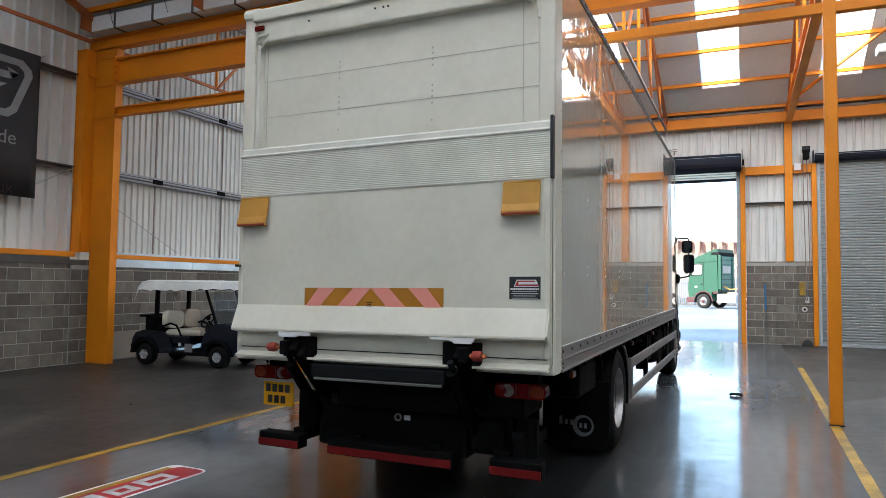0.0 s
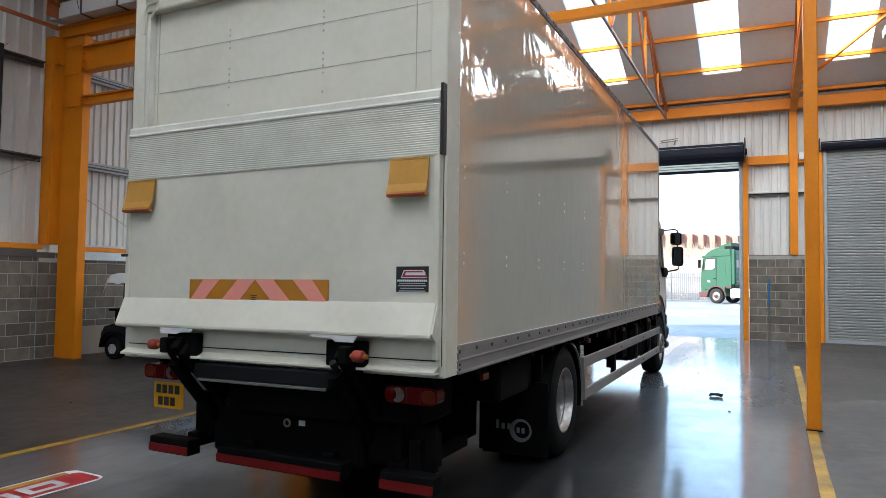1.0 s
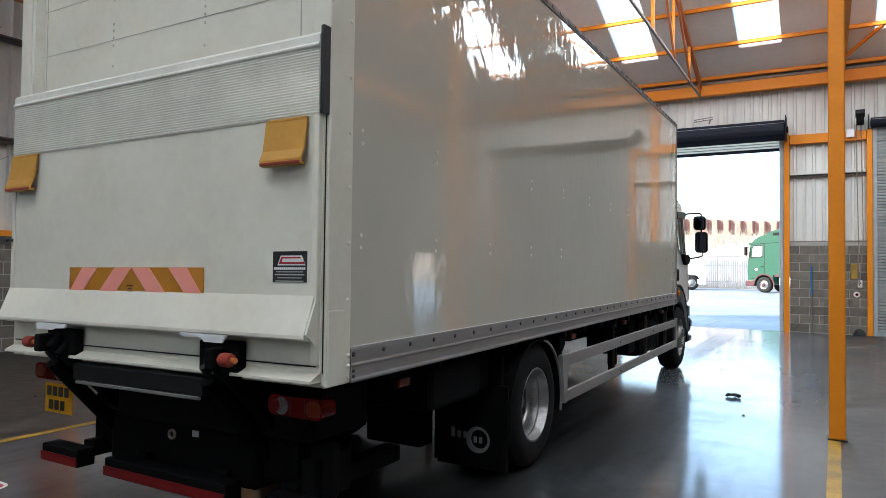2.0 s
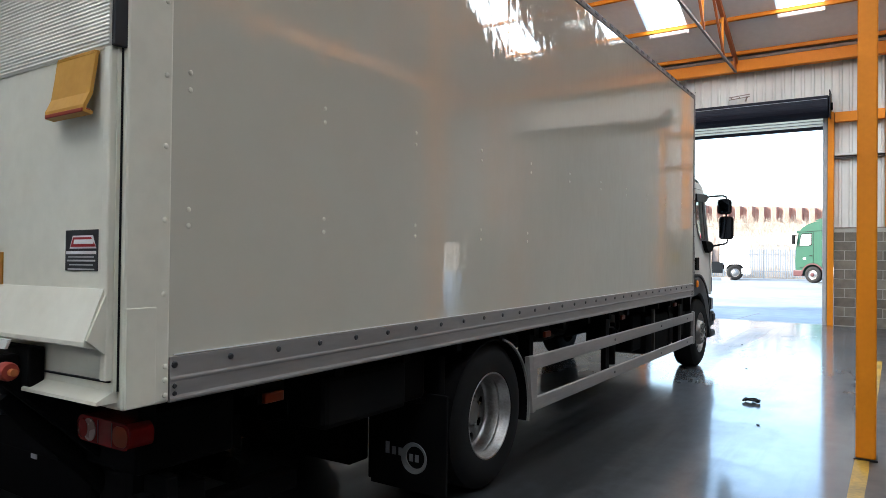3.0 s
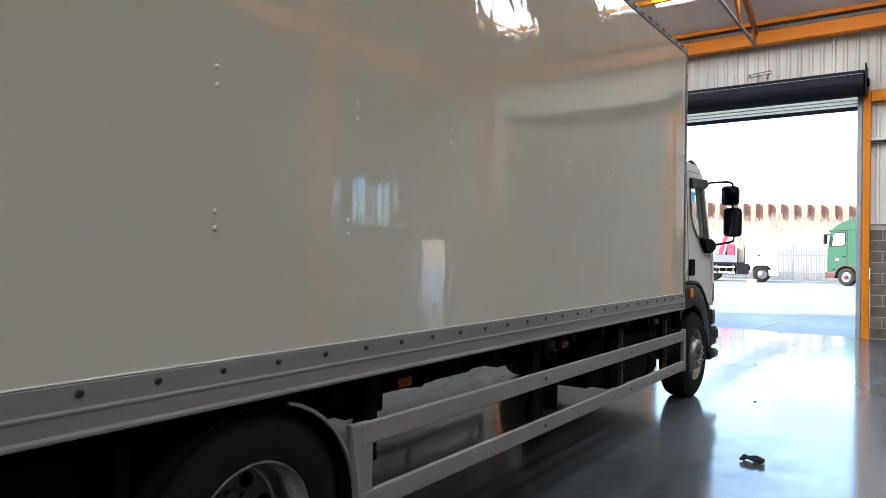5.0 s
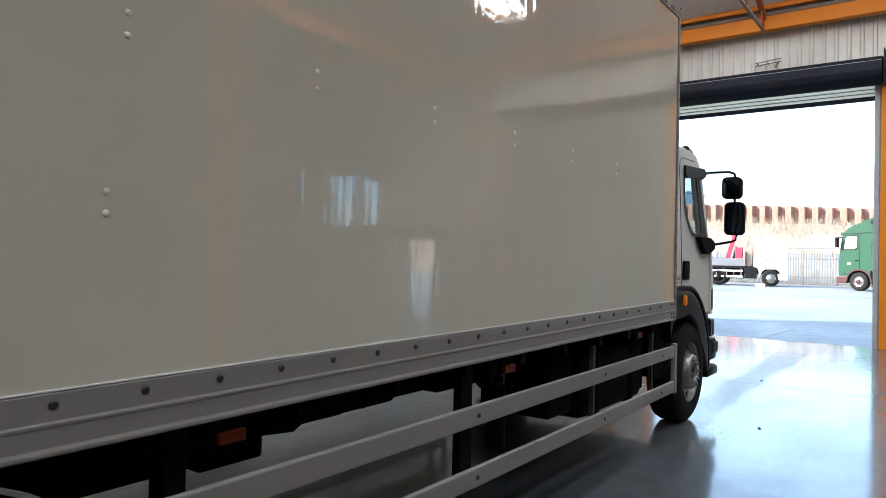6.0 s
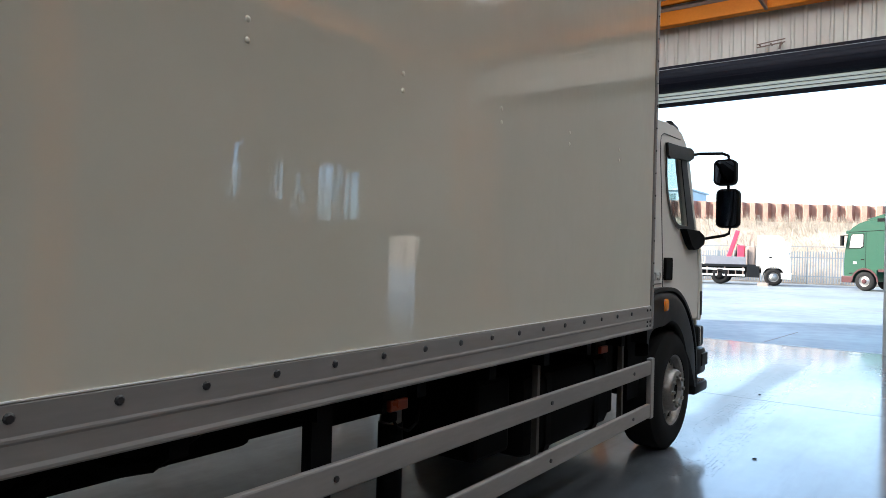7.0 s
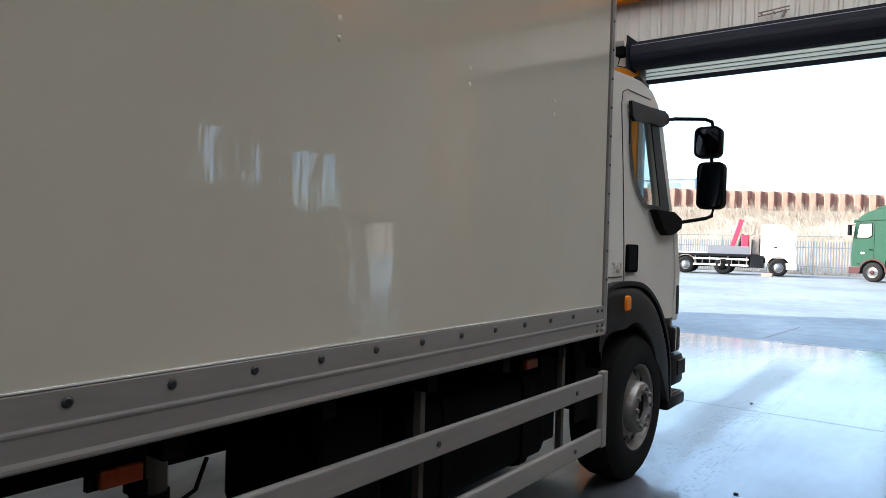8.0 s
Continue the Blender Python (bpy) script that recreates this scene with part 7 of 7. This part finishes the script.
tagged(link("junction_box", box(2.20, 2.38, DY - 0.16, DY - 0.105, 5.0, 5.20, 0.008), M_PRINTW), "small pale junction box on the rail", "junction box")
rk = thing("wall_bracket", (-1.236, DY - 0.05, 5.70), "small steel rack on the cladding", "bracket")
part("bar", rod((-1.486, DY - 0.05, 5.81), (-0.986, DY - 0.05, 5.85), 0.012, 8), M_DULLSTEEL, rk)
part("bar", rod((-1.486, DY - 0.05, 5.75), (-0.986, DY - 0.05, 5.79), 0.012, 8), M_DULLSTEEL, rk)
for x in (-1.436, -1.236, -1.056):
    part("stud", rod((x, DY + 0.06, 5.79), (x, DY - 0.06, 5.79), 0.014, 8), M_DULLSTEEL, rk)
part("stud", rod((-1.056, DY - 0.05, 5.79), (-1.086, DY - 0.05, 5.67), 0.02, 8), M_DULLSTEEL, rk)

# high bay lamp box under the roof
hb = thing("high_bay_lamp", (3.98, 19.5, 7.3), "square grey high bay lamp hung from the roof", "lamp")
part("case", box(3.78, 4.18, 19.3, 19.7, 7.15, 7.35, 0.02), M_CLAD, hb)
part("hanger", rod((3.98, 19.5, 7.35), (3.98, 19.5, 8.0), 0.012, 6), M_DULLSTEEL, hb)

# ================= the yard =================
fence = thing("palisade_fence", (-7, 58, 0), "grey galvanised palisade fence along the yard", "fence")
pale_bm = plate([(-0.034, 0.05), (0.034, 0.05), (0.034, 2.0), (0.022, 2.06), (0.0, 2.12), (-0.022, 2.06), (-0.034, 2.0)], [], "y", -0.008, 0.008)
pale_me = bpy.data.meshes.new("pale")
pale_bm.to_mesh(pale_me)
pale_bm.free()
pale_me.materials.append(M_PALE)
for i in range(150):
    ob = new("pale", pale_me)
    ob.location = (-22 + i * 0.155, 58, 0.06)
    ob.parent = fence
    ob.matrix_parent_inverse = PLACE[fence.name].inverted()
for z in (0.5, 1.7):
    part("rail", box(-22, 1.4, 58.02, 58.07, z, z + 0.06), M_PALE, fence)
for i in range(9):
    part("post", box(-22 + i * 2.75, -21.9 + i * 2.75, 58.07, 58.17, 0, 2.1), M_PALE, fence)

part("top_rail", box(-22, 1.4, 58.10, 58.13, 2.42, 2.46), M_PALE, fence)
for i in range(9):
    part("top_post", box(-21.97 + i * 2.75, -21.93 + i * 2.75, 58.09, 58.14, 2.1, 2.44), M_PALE, fence)

fence.location.z = 0.2

bank_bm = bmesh.new()
bank_rows = []
for i in range(61):
    x = -70 + i * 2.0
    rr = []
    for j in range(13):
        v = j / 12
        y = 58.6 + v * 6.4
        z = 0.0 + 4.75 * v ** 0.9 + 0.25 * noise.noise((x * 0.3, y * 0.5, 0)) - 0.03 * (x + 7) * v
        rr.append(bank_bm.verts.new((x, y, z if j else -0.1)))
    bank_rows.append(rr)
for a, b in zip(bank_rows, bank_rows[1:]):
    for j in range(12):
        bank_bm.faces.new((a[j], b[j], b[j + 1], a[j + 1]))
structure(link("bank", bank_bm, M_BANK, smooth=True), "steep earth bank covered in dry grass", "bank")
rnd = random.Random(5)
verts, faces = [], []
for k in range(26000):
    x, v = rnd.uniform(-26, 6), rnd.random()
    y = 58.7 + v * 6.2
    z0 = 4.75 * v ** 0.9 - 0.03 * (x + 7) * v - 0.1
    hgt = rnd.uniform(0.15, 0.6) * (1.3 if v > 0.75 else 1) * (0.5 + noise.noise((x * 0.7, y, 3.0)) * 0.6 + 0.5)
    w = rnd.uniform(0.006, 0.015)
    lx, ly = rnd.uniform(-0.25, 0.25), rnd.uniform(-0.25, 0.15)
    a = len(verts)
    verts += [(x - w, y, z0), (x + w, y, z0), (x + lx + w * 0.3, y + ly, z0 + hgt), (x + lx - w * 0.3, y + ly, z0 + hgt * 0.95)]
    faces.append((a, a + 1, a + 2, a + 3))
gm = bpy.data.meshes.new("dry_grass")
gm.from_pydata(verts, [], faces)
gm.materials.append(M_STRAW)
tagged(new("dry_grass", gm), "tall pale dry grass on the bank", "grass", "", "stuff")

pile = thing("sheet_pile_wall", (-7, 65.2, 4), "rusty brown sheet pile retaining wall", "retaining wall", "", "structure")
for i in range(64):
    x = -40 + i * 0.92
    z = 5.95 - 0.055 * (x + 7)
    bm = plate([(x, 65.5), (x + 0.14, 65.0), (x + 0.48, 65.0), (x + 0.62, 65.5), (x + 0.92, 65.5), (x + 0.92, 65.53), (x + 0.605, 65.53), (x + 0.47, 65.03), (x + 0.15, 65.03), (x + 0.015, 65.53)], [], "z", 3.0, z + (0.02 if i % 2 else 0.0))
    part("pile", bm, M_PILE, pile)


def yard_truck(name, x, y, facing, paint, label, tall):
    """A cab seen from its side; facing -1 or +1 along x. Returns the thing."""
    tk = thing(name, (x, y, 0), label, "truck")
    F = facing

    def X(u):
        return x + F * u
    top = 3.75 if tall else 2.95
    prof = [(X(0.08), 0.75), (X(0.05), 1.35), (X(0.09), 2.0), (X(0.20), 2.75), (X(0.27), 3.10), (X(0.50), 3.36), (X(0.85), 3.57), (X(1.25), top - 0.05), (X(1.6), top), (X(2.15), top), (X(2.2), 1.15), (X(1.75), 1.12)] + [(X(1.15 + 0.62 * math.cos(radians(a))), 0.5 + 0.62 * math.sin(radians(a))) for a in range(0, 181, 20)] + [(X(0.45), 0.62)]
    if not tall:
        prof = [(X(0.0), 0.75), (X(-0.03), 1.4), (X(0.18), 2.3), (X(0.35), 2.75), (X(0.6), 2.92), (X(1.75), 2.92), (X(1.8), 1.15), (X(1.55), 1.12)] + [(X(0.87 + 0.60 * math.cos(radians(a))), 0.5 + 0.62 * math.sin(radians(a))) for a in range(0, 181, 20)] + [(X(0.2), 0.62)]
    cabp = part("cab", plate(prof, [], "y", y, y + 2.4), paint, tk)
    wz = 0.42 if tall else 0.0
    bmw = plate([(X(0.34), 1.85 + wz), (X(0.42), 2.45 + wz), (X(0.50), 2.55 + wz), (X(1.05), 2.55 + wz), (X(1.05), 1.95 + wz), (X(0.9), 1.85 + wz)], [], "y", y - 0.012, y - 0.002)
    # On the white cab, seal, seam and glass are paled for washed-out sun.
    part("window_seal", plate([(X(0.29), 1.80 + wz), (X(0.38), 2.47 + wz), (X(0.48), 2.60 + wz), (X(1.10), 2.60 + wz), (X(1.10), 1.90 + wz), (X(0.94), 1.80 + wz)], [], "y", y - 0.006, y - 0.001), M_BLACK if tall else M_SHUT, cabp)
    part("door_seam", plate([(X(1.18), 1.15), (X(1.20), 1.15), (X(1.20), 2.65 + wz), (X(1.18), 2.65 + wz)], [], "y", y - 0.006, y - 0.001), M_BLACK if tall else M_SHUT, cabp)
    part("door_handle", box(min(X(0.95), X(1.12)), max(X(0.95), X(1.12)), y - 0.03, y - 0.004, 1.62, 1.68, 0.008), M_BLACK, cabp)
    part("side_window", bmw, M_GLASSY if tall else M_BRIGHTG, cabp)
    wy = y - 0.02
    for u in ((1.15, 4.15, 5.4) if tall else (0.87, 3.75, 5.85)):
        spare = not tall and u == 3.75
        w = part("wheel", lathe([(0.28, 0.0), (0.36, -0.01), (0.46, 0.01), (0.5, 0.05), (0.5, 0.28), (0.3, 0.3)], (X(u), wy, 0.5), "y", 28), M_TYRE, tk, smooth=True)
        part("rim", lathe([(0.29, 0.0), (0.27, 0.02), (0.24, 0.06), (0.15, 0.0), (0.1, -0.03), (0.0, -0.03)], (X(u), wy, 0.5), "y", 24), M_BLACK if spare else M_RIM, w, smooth=True)
        part("hub", lathe([(0.13, -0.012), (0.1, -0.05), (0.0, -0.06)], (X(u), wy, 0.5), "y", 16), M_MAROON if tall else M_BLACK if spare else M_RIM, w, smooth=True)
        part("far_tyre", lathe([(0.28, 0.0), (0.5, 0.02), (0.5, 0.28), (0.3, 0.3)], (X(u), y + 2.1, 0.5), "y", 20), M_TYRE, tk)
    part("chassis", box(min(X(0.3), X(6.6)), max(X(0.3), X(6.6)), y + 0.8, y + 1.6, 0.72, 1.0), M_BLACK, tk)
    part("bumper", box(min(X(-0.06), X(0.5)), max(X(-0.06), X(0.5)), y - 0.02, y + 2.42, 0.4, 0.76, 0.03), M_MAROON if tall else M_CABW, tk)
    part("mirror", box(min(X(-0.02), X(0.12)), max(X(-0.02), X(0.12)), y - 0.28, y - 0.1, 1.95 + wz, 2.5 + wz, 0.02), M_BLACK if tall else M_CABW, tk)
    part("mirror_arm", rod((X(0.25), y - 0.01, 2.5 + wz), (X(0.05), y - 0.2, 2.48 + wz), 0.02, 6), M_BLACK if tall else M_CABW, tk)
    return tk, X


gt, GX = yard_truck("tractor_unit", -2.75, 51.0, 1, M_GREEN, "green lorry tractor unit with maroon trim", True)
part("arch_trim", plate([(GX(1.15 + 0.70 * math.cos(radians(a))), 0.5 + 0.70 * math.sin(radians(a))) for a in range(0, 181, 20)] + [(GX(1.15 + 0.62 * math.cos(radians(a))), 0.5 + 0.62 * math.sin(radians(a))) for a in range(180, -1, -20)], [], "y", 50.970, 51.020), M_MAROON, gt)
part("sill", box(GX(1.85), GX(2.2), 50.980, 51.050, 1.02, 1.16), M_MAROON, gt)
part("roof_spoiler", plate([(GX(1.15), 3.75), (GX(2.15), 3.75), (GX(2.15), 4.02), (GX(1.9), 4.0)], [], "y", 51.100, 53.300), M_GREEN, gt)
# Black strip stands for the shade in the spoiler's open side.
part("spoiler_gap_shade", box(GX(1.75), GX(2.3), 50.990, 51.020, 3.62, 3.80), M_BLACK, gt)
part("side_fairing", box(GX(2.2), GX(2.42), 51.020, 51.080, 1.3, 3.6, 0.02), M_GREEN, gt)
part("rear_panel", box(GX(2.2), GX(2.225), 51.12, 53.28, 1.25, 3.55, 0.01), M_GREENL, gt, "green ribbed back panel with the light in its colour")
for z in (1.62, 1.95, 2.28, 2.96, 3.28):
    part("panel_rib", box(GX(2.226), GX(2.25), 51.16, 53.24, z, z + 0.05, 0.008), M_GREEN, gt)
part("rear_window", box(GX(2.226), GX(2.236), 51.65, 52.75, 2.40, 2.88, 0.004), M_GLASSY, gt)
for y in (51.45, 52.95):
    part("panel_post", box(GX(2.226), GX(2.27), y - 0.03, y + 0.03, 1.3, 3.5, 0.008), M_GREEN, gt)
# Black box put in the open gap under the spoiler as its shade.
part("roof_gap_shade", box(GX(1.9), GX(2.24), 51.15, 53.25, 3.56, 3.80, 0.01), M_BLACK, gt)
part("ladder", bar((GX(2.30), 51.25, 1.1), (GX(2.30), 51.25, 2.9), 0.05, 0.05, up=(0, 1, 0)), M_BLACK, gt)
part("fuel_tank", box(GX(2.1), GX(3.4), 51.020, 51.600, 0.42, 1.0, 0.08), M_PRINTW, gt, "white fuel tank", smooth=True)
part("rear_fender", plate([(GX(4.15 + 0.60 * math.cos(radians(a))), 0.5 + 0.60 * math.sin(radians(a))) for a in range(20, 161, 20)] + [(GX(4.15 + 0.56 * math.cos(radians(a))), 0.5 + 0.56 * math.sin(radians(a))) for a in range(160, 19, -20)], [], "y", 51.000, 51.600), M_BLACK, gt)
part("side_locker", box(GX(1.30), GX(1.8), 50.988, 50.996, 1.95, 2.6), M_GREEN, gt)
part("roof_seam", plate([(GX(0.27), 3.08), (GX(2.15), 3.16), (GX(2.15), 3.19), (GX(0.29), 3.11)], [], "y", 50.990, 50.998), M_BLACK, gt)
part("sun_visor", box(GX(0.10), GX(0.30), 51.05, 53.35, 3.02, 3.20, 0.03), M_GREEN, gt)
part("door_badge", box(GX(0.55), GX(0.72), 50.990, 50.997, 1.42, 1.52), M_PRINTW, gt)
for z in (0.62, 0.88):
    part("cab_step", box(GX(0.34), GX(0.52), 50.985, 51.1, z, z + 0.05, 0.01), M_BLACK, gt)
part("catwalk", box(GX(2.6), GX(4.9), 51.500, 52.800, 1.0, 1.12), M_DULLSTEEL, gt)
part("air_lines", pipe([(GX(2.3), 51.600, 1.5), (GX(2.8), 51.500, 1.3), (GX(3.4), 51.600, 1.35), (GX(3.9), 51.800, 1.15)], 0.04), M_PADY, gt)

gt.rotation_euler, gt.location.z = (0, 0, radians(-25)), yard_z(51.0)

wt, VX = yard_truck("crane_truck", -5.47, 52.0, -1, M_CABW, "white flatbed lorry with a red loading crane", False)
part("bed", box(VX(8.2), VX(2.3), 52.0, 54.4, 1.05, 1.2, 0.01), M_DARKPL, wt)
part("drop_side", box(VX(4.6), VX(2.35), 52.0, 52.04, 1.2, 1.66, 0.005), M_BEDS, wt)
# Black box added behind the rails for the shade under the bed.
part("underbed_shade", box(VX(8.1), VX(2.4), 52.5, 53.9, 0.42, 1.04, 0.03), M_BLACK, wt)
for u in (2.9, 3.3, 3.9, 4.9):
    part("guard_upright", box(VX(u) - 0.02, VX(u) + 0.02, 51.975, 51.985, 0.5, 0.95), M_DULLSTEEL, wt)
part("drop_side", box(VX(8.2), VX(4.65), 52.0, 52.04, 1.2, 1.28, 0.005), M_RAMP, wt)
part("side_rail", box(VX(5.4), VX(2.4), 51.98, 52.02, 0.85, 0.95), M_PRINTW, wt)
part("side_rail", box(VX(5.4), VX(2.4), 51.98, 52.02, 0.50, 0.60), M_PRINTW, wt)
for u in (2.5, 3.5, 4.5, 5.3):
    part("rail_post", box(VX(u) - 0.03, VX(u) + 0.03, 52.02, 52.06, 0.5, 1.05), M_DULLSTEEL, wt)
part("locker", box(VX(2.3), VX(1.62), 52.02, 52.5, 0.45, 1.2, 0.02), M_DARKPL, wt)
part("headboard", box(VX(2.35), VX(2.27), 52.0, 54.4, 1.2, 2.1, 0.01), M_DULLSTEEL, wt)
part("crane_boom", bar((-8.95, 53.0, 1.25), (-8.35, 53.0, 3.25), 0.25, 0.25, bevel=0.02), M_CRANER, wt, "folded red crane boom")
part("crane_ram", rod((-8.55, 52.95, 1.3), (-8.30, 52.95, 2.4), 0.09, 10), M_DARKPL, wt)
part("crane_base", box(-8.35, -7.95, 52.8, 53.6, 1.2, 2.35, 0.03), M_CRANER, wt)
part("crane_jib", bar((-7.85, 53.2, 1.6), (-7.55, 53.2, 3.05), 0.07, 0.09), M_DULLSTEEL, wt)
part("exhaust_stack", rod((VX(1.95), 52.3, 1.2), (VX(1.95), 52.3, 2.6), 0.07, 10), M_DULLSTEEL, wt)
part("tank", box(VX(2.25), VX(1.90), 52.2, 53.8, 1.2, 2.3, 0.03), M_DULLSTEEL, wt)
part("wheel_fender", plate([(VX(5.85 + 0.62 * math.cos(radians(a))), 0.5 + 0.62 * math.sin(radians(a))) for a in range(10, 171, 20)] + [(VX(5.85 + 0.58 * math.cos(radians(a))), 0.5 + 0.58 * math.sin(radians(a))) for a in range(170, 9, -20)], [], "y", 51.98, 52.5), M_DULLSTEEL, wt)
wt.rotation_euler, wt.location.z = (0, 0, radians(9)), yard_z(52.0)
tagged(link("timber_block", box(-7.0, -6.45, 50.95, 51.3, 0.19, 0.39, 0.01), M_DULLSTEEL), "weathered timber block beside the lorry wheel", "timber")

far = thing("far_building", (-60, 170, 0), "pale blue distant building beyond the bank", "building")
part("wall", box(-75, -46.0, 170, 185, 0, 18.0), M_FARB, far)
part("roof", box(-76, -45.6, 169.6, 186, 18.0, 18.4), M_FARB, far)
for k in range(5):
    part("window", box(-72 + k * 5, -69 + k * 5, 169.9, 169.98, 15.6, 17.2), M_GLASS, far)
tagged(link("far_tower", box(-18.75, -15.55, 150, 150.6, 0, 18.4), M_FARB), "pale blue square block far beyond the bank", "building")

# ---- blockwork, last ----
blockwork(wall_w, "x", WX0, BACK, DY, 2.0, 1, (8.0, 14.8))
blockwork(wall_w, "x", WX0 + 0.05, 9.93, 10.36, 1.88, 1, (-50, 50))
blockwork(wall_n, "y", DY, D1X1 + 0.16, D2X0 - 0.13, 2.355, -1, (-50, 50))
blockwork(wall_n, "y", DY - 0.07, 1.70, 2.24, 2.355, -1, (-50, 50))
